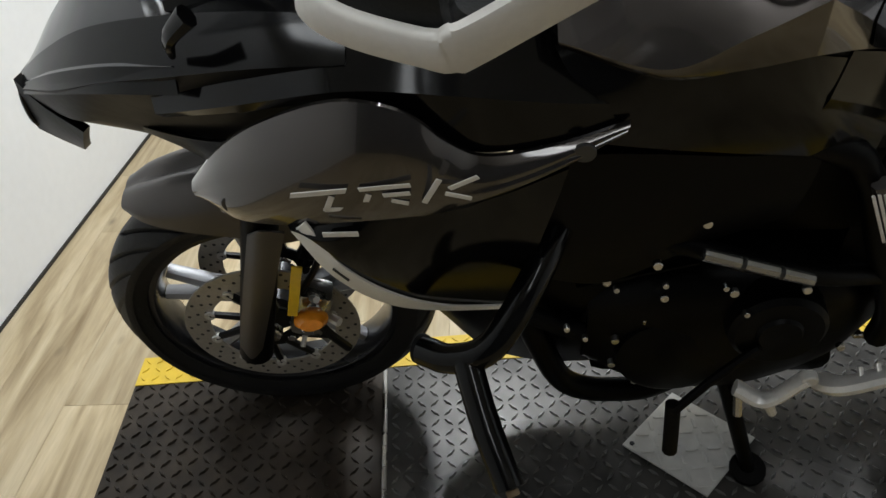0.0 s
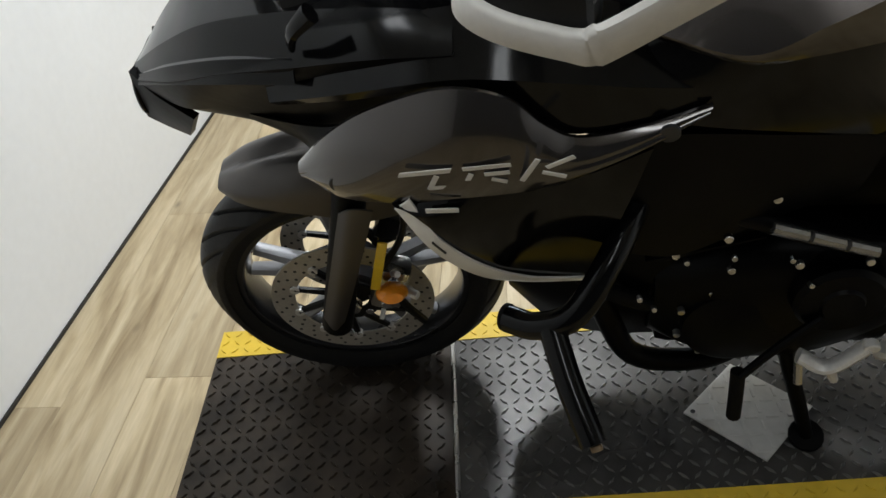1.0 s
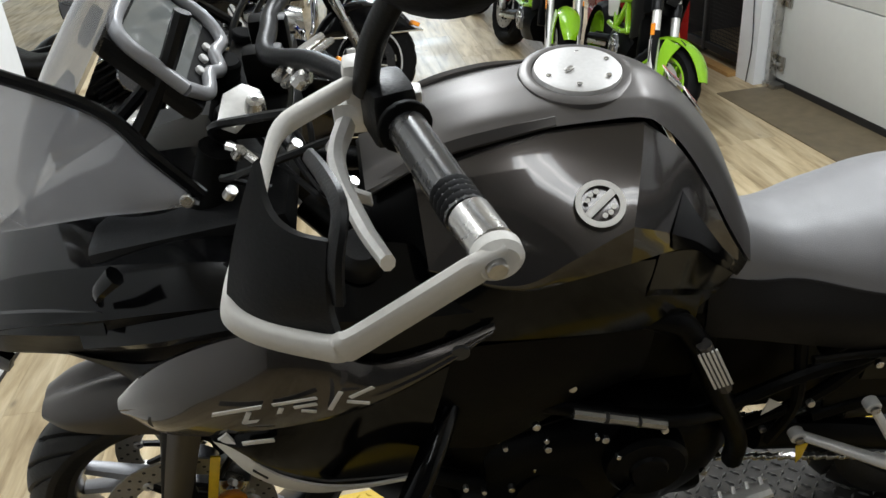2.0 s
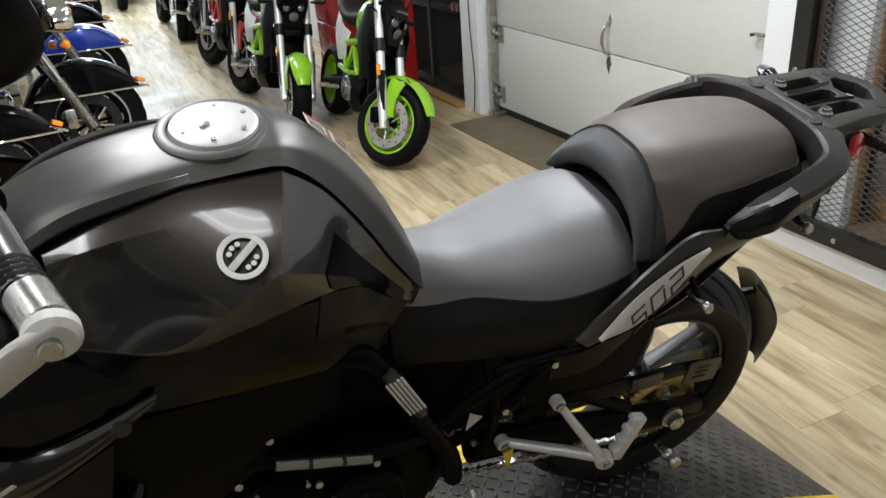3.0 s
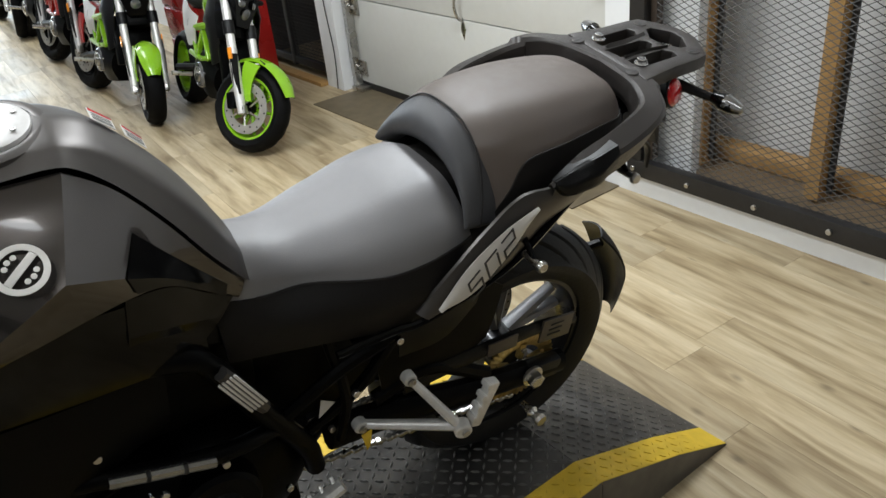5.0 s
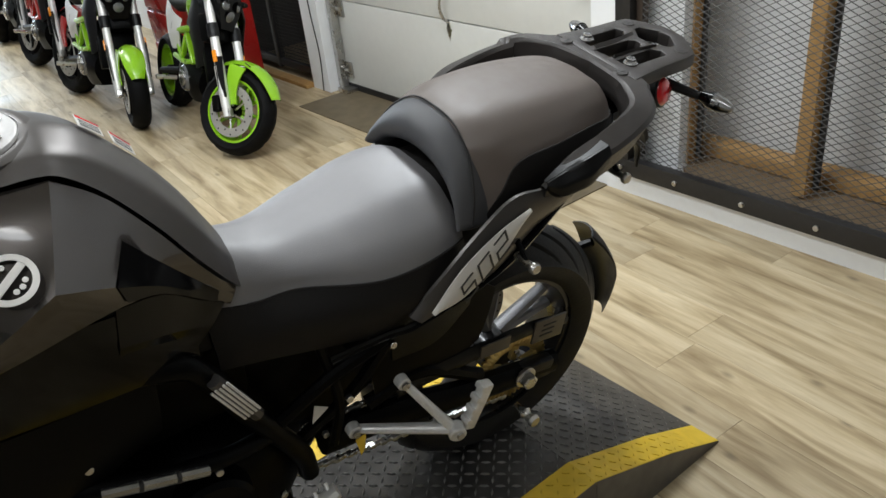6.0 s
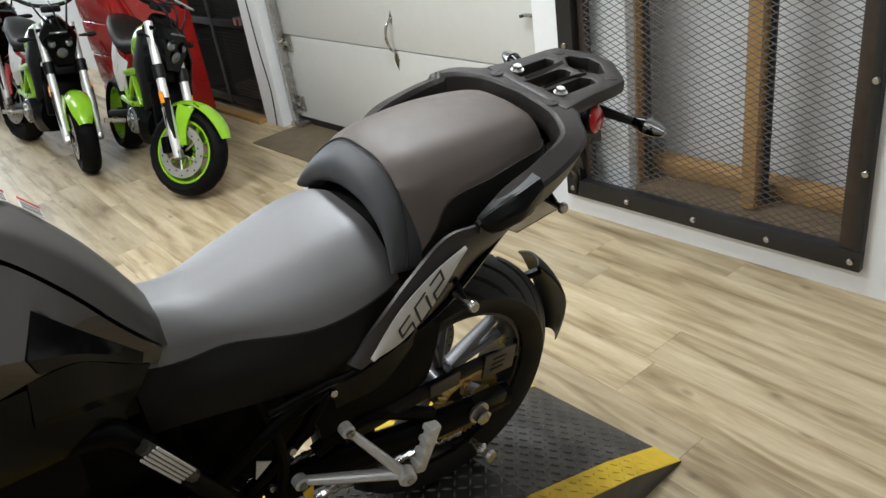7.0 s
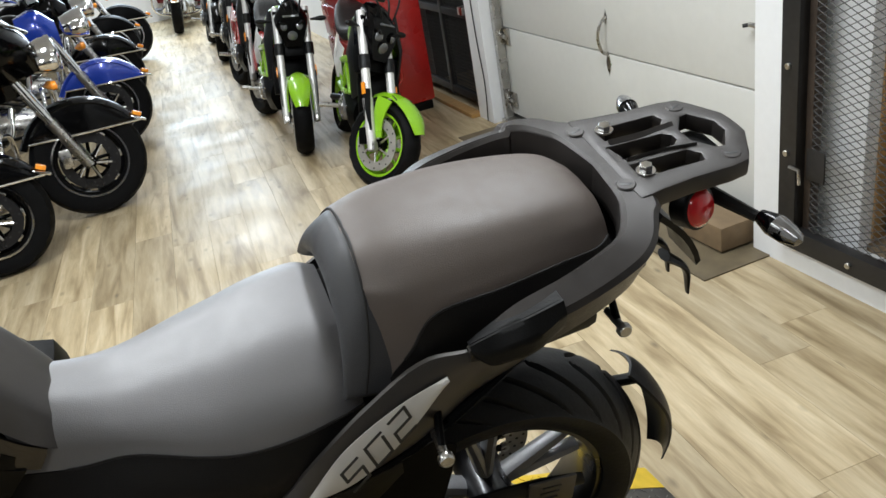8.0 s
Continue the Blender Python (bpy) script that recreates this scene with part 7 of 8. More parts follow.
def naked_bike(m, label, paint, rimmat, steer=0.0, r=0.237, L=1.21, group="parked street bikes", lean=12):
    """A small street bike; x forward, the front tyre's contact at the origin."""
    o = thing("motorcycle", m @ pose(0, 0, 0, -lean), label, "motorcycle", group)
    F, Rr = Vector((0, 0, r)), Vector((-L, 0, r))
    axis = Vector((-0.30, 0, 0.65)).normalized()
    pivot = Vector((-0.22, 0, r + 0.60))
    S = Matrix.Translation(pivot) @ Matrix.Rotation(radians(steer), 4, axis) @ Matrix.Translation(-pivot)
    st = S.to_3x3().to_4x4()
    drop = Vector((0, 0, r - (S @ F).z))
    S = Matrix.Translation(drop) @ S
    moto_wheel(o, S @ F, r, 0.055, r * 0.715, st, rimmat, 10, -1)
    moto_wheel(o, Rr, r, 0.066, r * 0.70, Matrix(), rimmat, 10, 0)
    part("caliper", turned(box_bm(0.05, 0.035, 0.09, (-0.085, -0.075, r + 0.02), 0.012, pose(0, 0, 0, 0, -20, 0)), S), "deep", o, "black brake caliper")
    head = Vector((-0.30, 0, r + 0.62))
    for s in LR:
        part("fork_slider", turned(tube_bm([(0.012, s * 0.092, r - 0.03), (-0.02, s * 0.092, r + 0.04), (-0.10, s * 0.092, r + 0.215)], (0.022, 0.028), 0, 12), S), "alloy", o, "silver fork slider")
        part("fork_foot", turned(box_bm(0.05, 0.034, 0.05, (0.008, s * 0.090, r - 0.012), 0.010, pose(0, 0, 0, 0, -25, 0)), S), "steel", o, "cast fork foot")
        part("fork_tube", turned(tube_bm([(-0.10, s * 0.092, r + 0.215), (-0.29, s * 0.092, r + 0.63)], 0.0235, 0, 12), S), "alloy" if paint != "deep" else "steel", o, "bright fork tube")
        part("fork_boot", turned(tube_bm([(-0.165, s * 0.092, r + 0.355), (-0.195, s * 0.092, r + 0.42)], 0.031, 0, 12), S), "black", o)
        part("fork_guard", turned(sheet_bm([(-0.075, s * 0.118, r + 0.27), (-0.125, s * 0.118, r + 0.26)], [(-0.005, s * 0.112, r + 0.07), (-0.045, s * 0.112, r + 0.06)], 4, 5, (0, s * 0.004, 0), 0.005, (0, -s, 0)), S), "black", o, "black fork guard")
        part("fork_reflector", turned(box_bm(0.024, 0.008, 0.062, (-0.118, s * 0.121, r + 0.262), 0.003, pose(0, 0, 0, 0, -25, 0)), S), "orange", o, "amber reflector")
        part("fender_stay", turned(sheet_bm([(0.045, s * 0.064, r + 0.235), (-0.055, s * 0.068, r + 0.245)], [(0.040, s * 0.078, r + 0.045), (0.006, s * 0.078, r + 0.035)], 5, 7, (-0.018, s * 0.008, 0), 0.008, (0, -s, 0)), S), paint, o)
    arc_fender(o, S @ F, r + 0.026, 0.066, 26, 118, st, paint, "front mudguard", 0.022)
    for s in LR:
        part("fender_slot", turned(box_bm(0.055, 0.004, 0.010, (0.045, s * 0.050, r * 2 + 0.018), 0.002, pose(0, 0, 0, 0, 14, 18 * s)), S), "ink", o, "black slot in the mudguard")
    hl = part("headlamp", turned(body_bm([(-0.32, [(0, r + 0.69), (0.050, r + 0.67), (0.085, r + 0.57), (0.055, r + 0.44)]), (-0.22, [(0, r + 0.675), (0.040, r + 0.655), (0.105, r + 0.57), (0.060, r + 0.42)]), (-0.165, [(0, r + 0.60), (0.035, r + 0.59), (0.092, r + 0.545), (0.050, r + 0.405)])], 3), S), "gloss", o, "black headlamp mask", sharp=25)
    for s in LR:
        sub("lamp_lens", turned(lathe_bm([(0, 0.010), (0.016, 0.008), (0.024, 0.0), (0, -0.004)], (-0.158, s * 0.050, r + 0.530), (1, s * 0.45, 0.0), 16), S), "lampglass", hl, "small round lamp")
        sub("lamp_lid", turned(box_bm(0.016, 0.052, 0.016, (-0.152, s * 0.050, r + 0.548), 0.005, pose(0, 0, 0, s * 24, 0, s * -22)), S), "gloss", hl, "slanted black lid over the lamp")
        part("indicator", turned(lathe_bm([(0, 0.045), (0.012, 0.035), (0.017, 0.01), (0.010, -0.03), (0.006, -0.06), (0, -0.06)], (-0.24, s * 0.18, r + 0.56), (0.15, s, 0.05), 10), S), "black", o)
    sub("lamp_lens", turned(lathe_bm([(0, 0.008), (0.020, 0.006), (0.031, 0.0), (0, -0.004)], (-0.158, 0, r + 0.474), (1, 0, -0.25), 18), S), "lampglass", hl)
    sub("lamp_brow", turned(box_bm(0.03, 0.10, 0.012, (-0.172, 0, r + 0.588), 0.005, pose(0, 0, 0, 0, -30, 0)), S), "lampglass", hl, "grey position lamp")
    for k in range(3):
        part("cable", turned(tube_bm([(-0.33, 0.10 - 0.10 * k, r + 0.76), (-0.20, 0.08 - 0.08 * k, r + 0.74 - 0.02 * k), (-0.19, 0.05 - 0.03 * k, r + 0.58), (-0.22, 0.04, r + 0.38)], 0.006, 14, 6), S), "black", o)
    part("handlebar", turned(tube_bm([(-0.46, -0.37, r + 0.78), (-0.42, -0.22, r + 0.80), (-0.36, -0.08, r + 0.74), (-0.36, 0.08, r + 0.74), (-0.42, 0.22, r + 0.80), (-0.46, 0.37, r + 0.78)], 0.012, 26, 8), S), "black", o)
    for s in LR:
        part("grip", turned(tube_bm([(-0.46, s * 0.37, r + 0.78), (-0.43, s * 0.25, r + 0.80)], 0.018, 0, 10), S), "rubber", o)
        part("lever", turned(tube_bm([(-0.38, s * 0.20, r + 0.79), (-0.36, s * 0.28, r + 0.77), (-0.38, s * 0.36, r + 0.765)], 0.007, 8, 6), S), "alloy", o)
        part("mirror", turned(box_bm(0.02, 0.10, 0.06, (-0.44, s * 0.30, r + 0.95), 0.012), S), "black", o)
        part("mirror_stem", turned(tube_bm([(-0.41, s * 0.22, r + 0.80), (-0.43, s * 0.28, r + 0.94)], 0.006, 0, 6), S), "black", o)
    part("yoke", turned(box_bm(0.06, 0.22, 0.03, (-0.28, 0, r + 0.60), 0.008), S), "deep", o)
    part("dash", turned(box_bm(0.06, 0.11, 0.04, (-0.30, 0, r + 0.72), 0.012), S), "black", o)
    T = [(-0.32, [(0, r + 0.58), (0.06, r + 0.57), (0.085, r + 0.50), (0.06, r + 0.40)]), (-0.42, [(0, r + 0.635), (0.075, r + 0.615), (0.118, r + 0.53), (0.09, r + 0.40)]), (-0.56, [(0, r + 0.60), (0.075, r + 0.58), (0.112, r + 0.49), (0.085, r + 0.38)]), (-0.68, [(0, r + 0.50), (0.05, r + 0.49), (0.07, r + 0.43), (0.05, r + 0.37)])]
    part("tank", body_bm(T, 4), paint, o, "painted tank")
    for s in LR:
        part("tank_shroud", quilt_bm([[(-0.30, -0.095, r + 0.60), (-0.36, -0.120, r + 0.60), (-0.43, -0.122, r + 0.52)], [(-0.24, -0.115, r + 0.44), (-0.34, -0.150, r + 0.43), (-0.47, -0.140, r + 0.40)], [(-0.29, -0.11, r + 0.20), (-0.36, -0.13, r + 0.17), (-0.42, -0.11, r + 0.22)]], 12, 4, 0.006, s), "black", o, "black tank shroud", sharp=20)
        for k in range(3):
            part("frame_strut", box_bm(0.030, 0.026, 0.20, (-0.475 - 0.105 * k, s * 0.124, r + 0.265 - 0.012 * k), 0.006, pose(0, 0, 0, 0, 32 if k % 2 else -34, 0)), paint, o, "cast frame strut")
        part("lower_rail", tube_bm([(-0.36, s * 0.10, r + 0.24), (-0.52, s * 0.128, r + 0.175), (-0.80, s * 0.118, r + 0.17)], 0.016, 12, 8), paint, o)
        part("main_tube", tube_bm([(-0.30, s * 0.07, r + 0.44), (-0.45, s * 0.126, r + 0.375), (-0.85, s * 0.115, r + 0.30)], 0.021, 12, 8), paint, o)
        part("side_panel", quilt_bm([[(-0.62, -0.125, r + 0.40), (-0.80, -0.125, r + 0.43), (-1.02, -0.08, r + 0.50)], [(-0.62, -0.145, r + 0.33), (-0.80, -0.15, r + 0.30), (-0.98, -0.11, r + 0.40)], [(-0.66, -0.13, r + 0.24), (-0.78, -0.14, r + 0.22), (-0.92, -0.11, r + 0.33)]], 10, 4, 0.006, s), "whitepaint" if paint == "green" else paint, o, "pale side panel")
        part("footpeg", tube_bm([(-0.72, s * 0.14, r + 0.05), (-0.72, s * 0.26, r + 0.06)], 0.014, 0, 8), "steel", o)
        part("swingarm", tube_bm([(-0.78, s * 0.09, r + 0.08), (-L, s * 0.09, r)], 0.022, 0, 8), "deep", o)
    part("seat", body_bm([(-0.64, [(0, r + 0.53), (0.06, r + 0.52), (0.09, r + 0.48), (0.07, r + 0.44)]), (-0.80, [(0, r + 0.52), (0.10, r + 0.51), (0.13, r + 0.47), (0.10, r + 0.43)]), (-1.00, [(0, r + 0.60), (0.09, r + 0.59), (0.11, r + 0.55), (0.08, r + 0.50)]), (-1.16, [(0, r + 0.62), (0.05, r + 0.615), (0.06, r + 0.59), (0.04, r + 0.56)])], 4), "vinyl_side", o, "black seat")
    e = part("engine", body_bm([(-0.36, [(0, r + 0.16), (0.09, r + 0.15), (0.12, r + 0.06), (0.08, r - 0.03)]), (-0.52, [(0, r + 0.22), (0.12, r + 0.20), (0.145, r + 0.08), (0.10, r - 0.05)]), (-0.70, [(0, r + 0.20), (0.10, r + 0.18), (0.13, r + 0.08), (0.08, r - 0.03)]), (-0.78, [(0, r + 0.14), (0.06, r + 0.13), (0.08, r + 0.08), (0.05, r)])], 4), "deep", o, "black engine")
    for s in LR:
        sub("engine_cover", lathe_bm([(0, 0.022), (0.030, 0.022), (0.036, 0.014), (0.066, 0.012), (0.076, 0.0), (0.076, -0.03), (0, -0.03)], (-0.55, s * 0.142, r + 0.08), (0, s, 0), 22), "lampglass", e, "grey ribbed engine cover")
        sub("cover_boss", disc_bm(0.045, 0.012, (-0.55, s * 0.158, r + 0.08), (0, 1, 0), 18), "steel", e, "bright machined cover boss")
        for ka in range(5):
            sub("engine_bolt", disc_bm(0.008, 0.012, (-0.55 + 0.085 * math.cos(ka * 1.2), s * 0.14, r + 0.10 + 0.085 * math.sin(ka * 1.2)), (0, 1, 0), 8), "chrome", e)
    part("cylinder", box_bm(0.13, 0.18, 0.16, (-0.40, 0, r + 0.24), 0.02, pose(0, 0, 0, 0, 20, 0)), "deep", o)
    for k in range(4):
        part("cooling_fin", box_bm(0.15, 0.20, 0.006, (-0.41 + 0.012 * k, 0, r + 0.19 + 0.03 * k), 0.002, pose(0, 0, 0, 0, 20, 0)), "deep", o)
    part("exhaust", tube_bm([(-0.33, 0.03, r + 0.24), (-0.29, 0.05, r + 0.10), (-0.38, 0.07, r - 0.06), (-0.70, 0.09, r - 0.05), (-1.0, 0.14, r + 0.12)], (0.018, 0.026), 22, 10), "deep", o)
    part("tail", box_bm(0.22, 0.10, 0.05, (-1.15, 0, r + 0.53), 0.015, pose(0, 0, 0, 0, 12, 0)), "black", o)
    part("radiator", box_bm(0.04, 0.23, 0.30, (-0.27, 0, r + 0.24), 0.010, pose(0, 0, 0, 0, -20, 0)), "deep", o)
    part("under_lamp", turned(box_bm(0.10, 0.15, 0.16, (-0.25, 0, r + 0.40), 0.03, pose(0, 0, 0, 0, -22, 0)), S), "deep", o, "black lamp bracket")
    return o


def facing(x, y, deg):
    return pose(x, y, 0, 0, 0, deg)


naked_bike(facing(1.295, 3.06, -92), "lime green mini street bike with black frame, front wheel turned", "green", "green", 34)
naked_bike(facing(0.985, 4.04, -88), "lime green mini street bike with a black headlamp mask", "green", "deep", -10)
naked_bike(facing(0.93, 5.25, -88), "red and black street bike parked in the row", "redpaint", "deep", 10, 0.29, 1.35)
naked_bike(facing(0.90, 6.45, -90), "black street bike parked in the row", "gloss", "deep", 14, 0.29, 1.35)
naked_bike(facing(0.80, 7.85, -90), "black street bike at the row's far end", "gloss", "deep", -8, 0.29, 1.35)


def cruiser(m, label, paint, steer=8.0, r=0.315, screen=None, bags=True, lamps=True, group="parked cruisers"):
    """A heavy cruiser; x forward, the front tyre's contact at the origin."""
    o = thing("motorcycle", m @ pose(0, 0, 0, -8), label, "motorcycle", group)
    S = pose(0, 0, 0, 0, 0, steer)
    F, Rr = Vector((0, 0, r)), Vector((-1.62, 0, r))
    moto_wheel(o, F, r, 0.066, r * 0.62, S, "deep", 9, 2)
    moto_wheel(o, Rr, r, 0.075, r * 0.62, Matrix(), "deep", 9, 0)
    part("rim_band", turned(lathe_bm([(r * 0.63, -0.003), (r * 0.665, -0.003), (r * 0.665, 0.003), (r * 0.63, 0.003)], (0, -0.064, 0), (0, 1, 0), 48, None, True), Matrix.Translation(F) @ S), "chrome", o, "bright rim edge")
    SF = Matrix.Translation(F) @ S
    arc_fender(o, F, r + 0.032, 0.100, 26, 155, S, paint, "deep front mudguard", 0.035)
    for s in LR:
        arc = [((r + 0.020) * math.cos(radians(a)), s * (0.092 - 0.025 * abs(a - 90) / 64), (r + 0.020) * math.sin(radians(a))) for a in range(28, 154, 14)]
        hem = [(r + 0.02 - (2 * r - 0.02) * k / 8, s * (0.100 - 0.030 * abs(k - 4) / 4), 0.150 + 0.02 * (k / 8)) for k in range(9)]
        sk_ = part("fender_skirt", turned(sheet_bm(arc, hem, 24, 5, (0, s * 0.006, 0), 0.005, (0, -s, 0)), SF), paint, o, "flat side of the front mudguard")
        sub("skirt_trim", turned(tube_bm(hem, 0.006, 24, 6), SF), "chrome", sk_, "chrome trim along the mudguard's hem")
        for k in range(7):
            a = 2 * math.pi * k / 7
            part("wheel_slot", turned(box_bm(0.016, 0.006, 0.040, (r * 0.52 * math.cos(a), s * 0.052, r * 0.52 * math.sin(a)), 0.004, pose(0, 0, 0, 0, -math.degrees(a), 0)), SF), "steel", o, "bright slot of the cast wheel")
    part("fender_tip", turned(box_bm(0.09, 0.10, 0.016, (r + 0.010, 0, 0.160), 0.006, pose(0, 0, 0, 0, 25, 0)), SF), "chrome", o, "chrome mudguard tip")
    part("fender_lamp", turned(box_bm(0.05, 0.07, 0.026, (r + 0.015, 0, 0.186), 0.008, pose(0, 0, 0, 0, 28, 0)), SF), "orange", o, "amber mudguard lamp")
    for s in LR:
        part("fork_slider", turned(tube_bm([(-0.01, s * 0.10, r - 0.02), (-0.13, s * 0.10, r + 0.27)], 0.034, 0, 14), S), "steel", o, "polished fork slider")
        part("fork_cover", turned(tube_bm([(-0.13, s * 0.10, r + 0.27), (-0.30, s * 0.10, r + 0.70)], 0.030, 0, 14), S), "chrome" if s < 0 else "gloss", o)
        part("caliper", turned(box_bm(0.06, 0.05, 0.11, (-0.12, s * 0.10, r + 0.05), 0.015), S), "steel", o)
    hd = part("headlamp", turned(lathe_bm([(0, 0.07), (0.075, 0.06), (0.098, 0.04), (0.100, 0.0), (0.07, -0.10), (0, -0.12)], (-0.03, 0, r + 0.61), (1, 0, 0.05), 24), S), "chrome", o, "round chrome headlamp shell")
    sub("lens", turned(lathe_bm([(0, 0.078), (0.05, 0.074), (0.086, 0.060), (0, 0.058)], (-0.03, 0, r + 0.61), (1, 0, 0.05), 24), S), "lens", hd, "clear lens in a chrome ring")
    sub("trim_ring", turned(lathe_bm([(0.084, 0.062), (0.104, 0.054), (0.105, 0.030), (0.084, 0.036)], (-0.03, 0, r + 0.61), (1, 0, 0.05), 24, None, True), S), "chrome", hd)
    if lamps:
        for s in LR:
            lm = part("passing_lamp", turned(lathe_bm([(0, 0.05), (0.045, 0.045), (0.055, 0.02), (0.04, -0.05), (0, -0.06)], (-0.04, s * 0.19, r + 0.57), (1, 0, 0), 18), S), "chrome", o, "chrome passing lamp")
            sub("lens", turned(lathe_bm([(0, 0.056), (0.030, 0.053), (0.046, 0.046), (0, 0.044)], (-0.04, s * 0.19, r + 0.57), (1, 0, 0), 18), S), "lens", lm, "clear lens")
            part("indicator", turned(lathe_bm([(0, 0.03), (0.024, 0.022), (0.026, 0), (0, -0.03)], (-0.06, s * 0.19, r + 0.45), (1, 0, 0), 14), S), "orange", o, "amber indicator")
    part("nacelle", turned(body_bm([(-0.42, [(0, r + 0.72), (0.10, r + 0.70), (0.13, r + 0.58), (0.08, r + 0.44)]), (-0.28, [(0, r + 0.76), (0.12, r + 0.72), (0.15, r + 0.58), (0.09, r + 0.42)]), (-0.17, [(0, r + 0.66), (0.07, r + 0.64), (0.10, r + 0.55), (0.06, r + 0.46)])], 4), S), paint, o, "painted lamp nacelle")
    if screen == "batwing":
        fb = body_bm([(-0.48, [(0, r + 0.96), (0.22, r + 0.92), (0.40, r + 0.78), (0.38, r + 0.62), (0.16, r + 0.50)]), (-0.28, [(0, r + 0.92), (0.20, r + 0.88), (0.35, r + 0.76), (0.33, r + 0.62), (0.14, r + 0.50)]), (-0.15, [(0, r + 0.82), (0.13, r + 0.79), (0.24, r + 0.71), (0.22, r + 0.63), (0.10, r + 0.52)]), (-0.08, [(0, r + 0.72), (0.08, r + 0.70), (0.12, r + 0.66), (0.11, r + 0.61), (0.06, r + 0.55)])], 5)
        part("fairing", turned(fb, S), paint, o, "painted fork fairing")
    if screen:
        t_ = [(-0.30, -0.22, r + 0.78), (-0.22, 0, r + 0.80), (-0.30, 0.22, r + 0.78)]
        b_ = [(-0.44, -0.20, r + 1.06), (-0.40, 0, r + 1.14), (-0.44, 0.20, r + 1.06)]
        w = part("windscreen", turned(sheet_bm(t_, b_, 14, 6, (0.02, 0, 0), 0.004, (1, 0, 0)), S), "clear", o, "clear windscreen")
        w.visible_shadow = False
    if screen == "batwing":
        for s in LR:
            part("fairing_trim", turned(tube_bm([(-0.075, s * 0.05, r + 0.745), (-0.15, s * 0.17, r + 0.785), (-0.28, s * 0.29, r + 0.835), (-0.48, s * 0.34, r + 0.865)], 0.008, 16, 6), S), "chrome", o, "chrome strip over the fairing")
    part("handlebar", turned(tube_bm([(-0.62, -0.42, r + 0.76), (-0.48, -0.33, r + 0.84), (-0.36, -0.12, r + 0.82), (-0.36, 0.12, r + 0.82), (-0.48, 0.33, r + 0.84), (-0.62, 0.42, r + 0.76)], 0.014, 28, 10), S), "chrome", o, "chrome handlebar")
    for s in LR:
        part("grip", turned(tube_bm([(-0.62, s * 0.42, r + 0.76), (-0.52, s * 0.36, r + 0.82)], 0.02, 0, 10), S), "rubber", o)
        part("mirror", turned(box_bm(0.025, 0.12, 0.07, (-0.44, s * 0.36, r + 0.95), 0.015), S), "chrome", o, "chrome mirror")
        part("mirror_stem", turned(tube_bm([(-0.46, s * 0.32, r + 0.84), (-0.44, s * 0.36, r + 0.93)], 0.007, 0, 6), S), "chrome", o)
        part("engine_bar", tube_bm([(-0.40, s * 0.06, r + 0.25), (-0.38, s * 0.30, r + 0.20), (-0.40, s * 0.30, r - 0.05), (-0.44, s * 0.08, r - 0.12)], 0.016, 24, 10), "chrome", o, "chrome engine bar")
        part("floorboard", box_bm(0.28, 0.10, 0.02, (-0.62, s * 0.27, r - 0.05), 0.006), "black", o)
        part("exhaust", tube_bm([(-0.62, s * 0.14, r + 0.15), (-0.72, s * 0.20, r - 0.08), (-1.1, s * 0.24, r - 0.10), (-1.95, s * 0.26, r - 0.06)], (0.026, 0.045), 22, 12), "chrome", o, "chrome exhaust")
    part("tank", body_bm([(-0.44, [(0, r + 0.58), (0.07, r + 0.57), (0.11, r + 0.50), (0.07, r + 0.42)]), (-0.62, [(0, r + 0.66), (0.12, r + 0.64), (0.175, r + 0.54), (0.12, r + 0.43)]), (-0.84, [(0, r + 0.62), (0.11, r + 0.60), (0.16, r + 0.51), (0.11, r + 0.42)]), (-1.0, [(0, r + 0.52), (0.05, r + 0.51), (0.08, r + 0.46), (0.05, r + 0.41)])], 5), paint, o, "painted tear-drop tank")
    part("seat", body_bm([(-0.95, [(0, r + 0.47), (0.12, r + 0.46), (0.17, r + 0.41), (0.14, r + 0.36)]), (-1.20, [(0, r + 0.43), (0.15, r + 0.42), (0.19, r + 0.38), (0.15, r + 0.33)]), (-1.40, [(0, r + 0.54), (0.13, r + 0.53), (0.16, r + 0.48), (0.13, r + 0.43)]), (-1.66, [(0, r + 0.54), (0.10, r + 0.53), (0.12, r + 0.49), (0.09, r + 0.45)])], 5), "vinyl_side", o, "black leather seat")
    e = part("engine", body_bm([(-0.48, [(0, r + 0.10), (0.10, r + 0.08), (0.14, r), (0.09, r - 0.14)]), (-0.66, [(0, r + 0.16), (0.15, r + 0.12), (0.20, r), (0.13, r - 0.17)]), (-0.92, [(0, r + 0.16), (0.15, r + 0.12), (0.20, r), (0.13, r - 0.17)]), (-1.06, [(0, r + 0.08), (0.08, r + 0.06), (0.12, r), (0.08, r - 0.12)])], 4), "steel", o, "grey twin engine")
    for dx, tilt in ((-0.64, 22), (-0.86, -22)):
        for k in range(7):
            sub("cylinder_fin", box_bm(0.15, 0.18, 0.012, (dx + math.sin(radians(tilt)) * 0.035 * k, 0, r + 0.14 + 0.034 * k), 0.003, pose(0, 0, 0, 0, tilt, 0)), "deep" if k < 6 else "chrome", e)
    part("air_cleaner", disc_bm(0.085, 0.06, (-0.75, -0.17, r + 0.28), (0, 1, 0), 24), "chrome", o, "round chrome air cleaner")
    arc_fender(o, Rr, r + 0.055, 0.11, 10, 175, Matrix(), paint, "rear mudguard", 0.05)
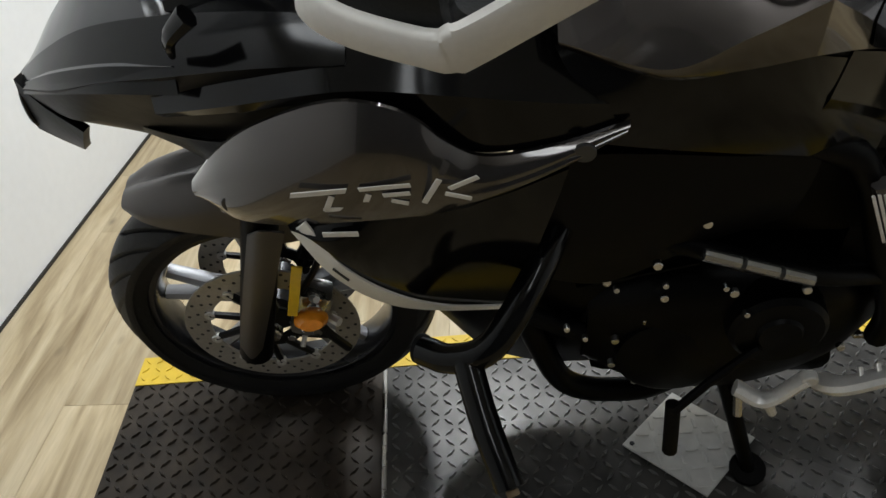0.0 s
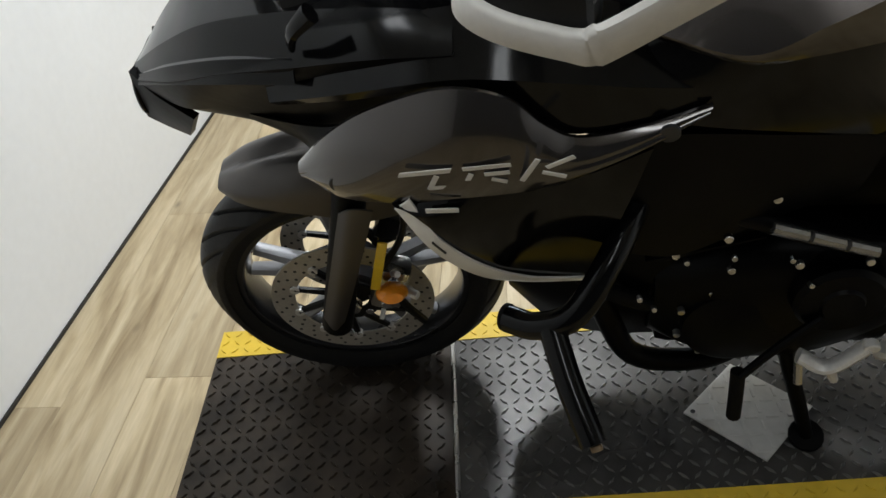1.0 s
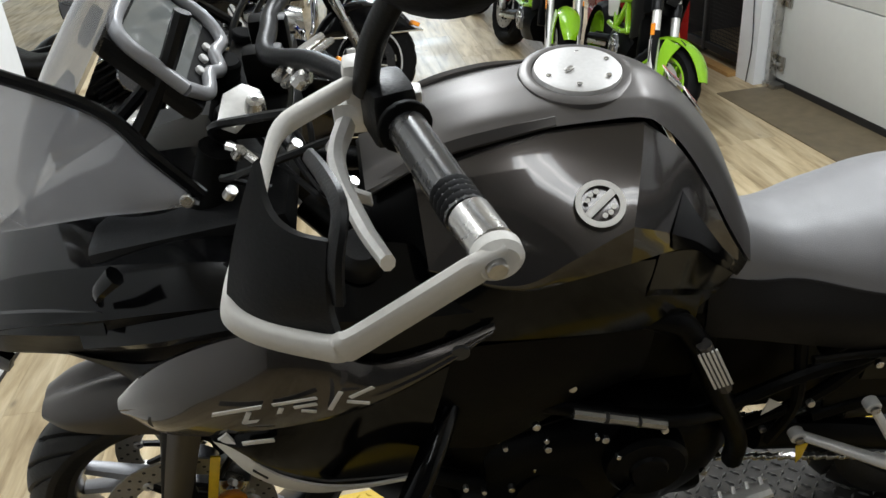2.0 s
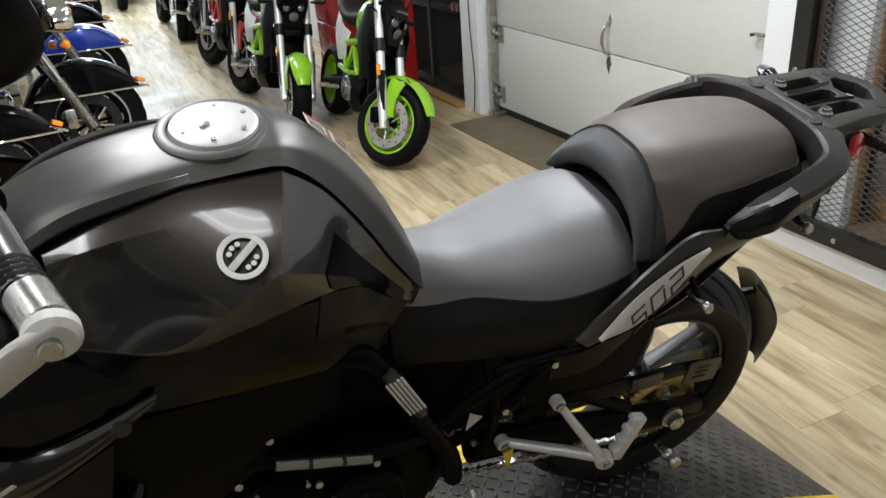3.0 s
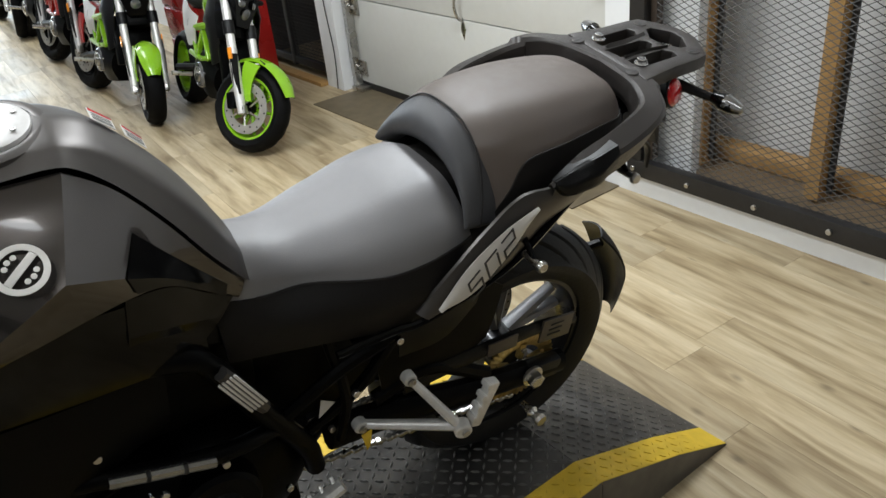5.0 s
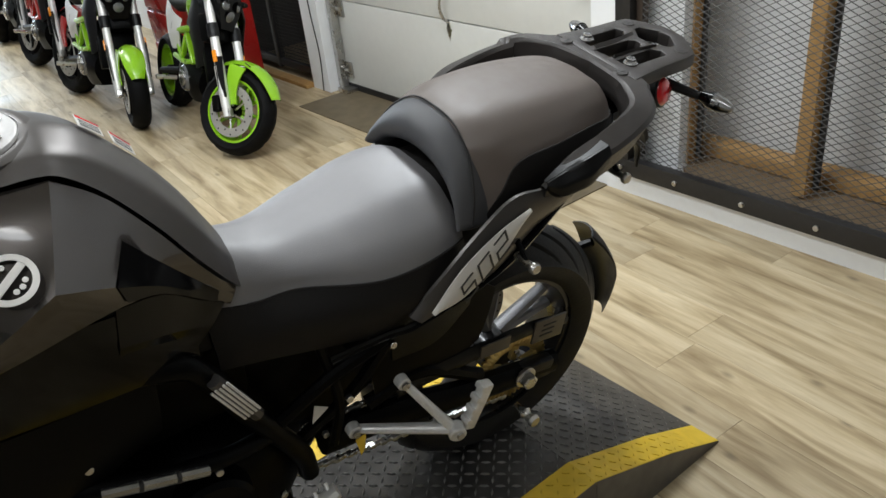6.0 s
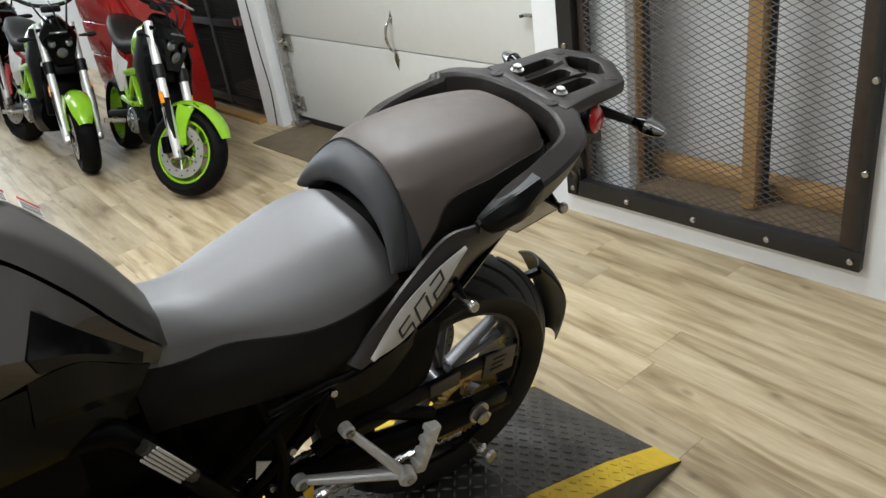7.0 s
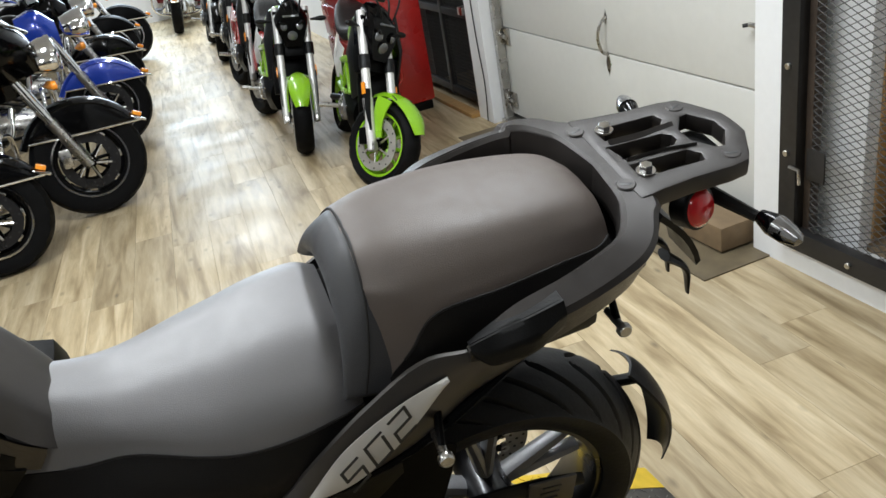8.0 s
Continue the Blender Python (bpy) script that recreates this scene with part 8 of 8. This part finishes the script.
    if bags:
        for s in LR:
            part("saddlebag", body_bm([(-1.28, [(0, r + 0.32), (0.085, r + 0.30), (0.10, r + 0.10), (0.07, r - 0.04)]), (-1.60, [(0, r + 0.34), (0.11, r + 0.32), (0.12, r + 0.10), (0.09, r - 0.06)]), (-1.92, [(0, r + 0.30), (0.08, r + 0.28), (0.10, r + 0.12), (0.06, r + 0.0)])], 4), paint, o, "painted hard saddlebag").location = (0, s * 0.26, 0)
    return o


cruiser(facing(-0.21, 3.92, 6), "black touring cruiser with chrome lamps and a deep front mudguard", "gloss", 6, 0.315, "batwing")
cruiser(facing(-0.66, 3.32, 10), "black cruiser with a silver front wheel parked beside the aisle", "gloss", 0, 0.29, "shield", True, False)
cruiser(facing(-0.16, 5.40, 4), "bright blue touring cruiser with chrome lamps", "bluepaint", 6, 0.30, "shield")
cruiser(facing(-0.20, 6.7, 4), "dark chrome-trimmed cruiser in the row", "gloss", 6, 0.30, "shield")
cruiser(facing(-0.24, 8.25, 4), "dark cruiser further along the row", "deep", 8, 0.30, "batwing")
cruiser(facing(-0.13, 9.1, 4), "dark cruiser at the row's far end", "deep", 4, 0.30, "shield")
cruiser(facing(0.45, 10.6, -95), "maroon touring cruiser standing across the end of the aisle", "maroon", 4, 0.30, "batwing")

# red workshop cabinet by the gate
rc = thing("tool_cabinet", pose(1.72, 4.55, 0, 0, 0, 4), "red steel machine housing beside the gate with black hoses", "tool cabinet")
part("cabinet_body", box_bm(0.50, 0.62, 1.0, (0, 0, 0.56), 0.03), "redpaint", rc)
part("cabinet_base", box_bm(0.46, 0.58, 0.06, (0, 0, 0.03), 0.01), "black", rc)
for k in range(4):
    part("drawer", box_bm(0.012, 0.56, 0.20, (-0.254, 0, 0.22 + 0.22 * k), 0.006), "redpaint", rc)
part("hose", tube_bm([(-0.2, -0.33, 0.95), (-0.1, -0.40, 0.6), (0.0, -0.42, 0.3), (-0.15, -0.38, 0.25), (-0.2, -0.36, 0.6)], 0.012, 26, 8), "redpaint", rc, "looped red hose")


# ---- the plank floor, last ----
base = wall_box(-4.7, 3.6, -8.2, 12.6, -0.12, -0.003)
floor_ob = structure("floor", base, plain("floor_joint", (0.20, 0.155, 0.085), 0.7, 0, 0, 0.2, 20), None, "light vinyl plank floor with knots and dark joints")
PW, PL = 0.19, 1.22
rng = random.Random(11)
shapes = {}


def plank_mesh(w, ln):
    key = (round(w, 3), round(ln, 3))
    if key not in shapes:
        bm = box_bm(w - 0.0008, ln - 0.0008, 0.004, (0, 0, -0.002), 0.0004, seg=1)
        shapes[key] = finish(bm, "plank", False)
    return shapes[key]


row = 0
x = -1.95
while x < 2.75:
    y = -3.95 - rng.random() * 1.0
    while y < 8.2:
        ob = new("plank", plank_mesh(PW, PL))
        ob.parent = floor_ob
        ob.location = (x + PW / 2 - 0.0, y + PL / 2, 0)
        y += PL
    x += PW
    row += 1
far = bmesh.new()
wall_box(-2.6, 3.4, -8.1, -4.6, -0.004, 0.0, far)
wall_box(-1.95, 2.8, 8.2, 12.5, -0.004, -0.0008, far)
wall_box(-4.6, -1.95, 2.2, 12.5, -0.004, 0.0, far)
structure("floor_far", far, "plank", None, "light plank floor further off")
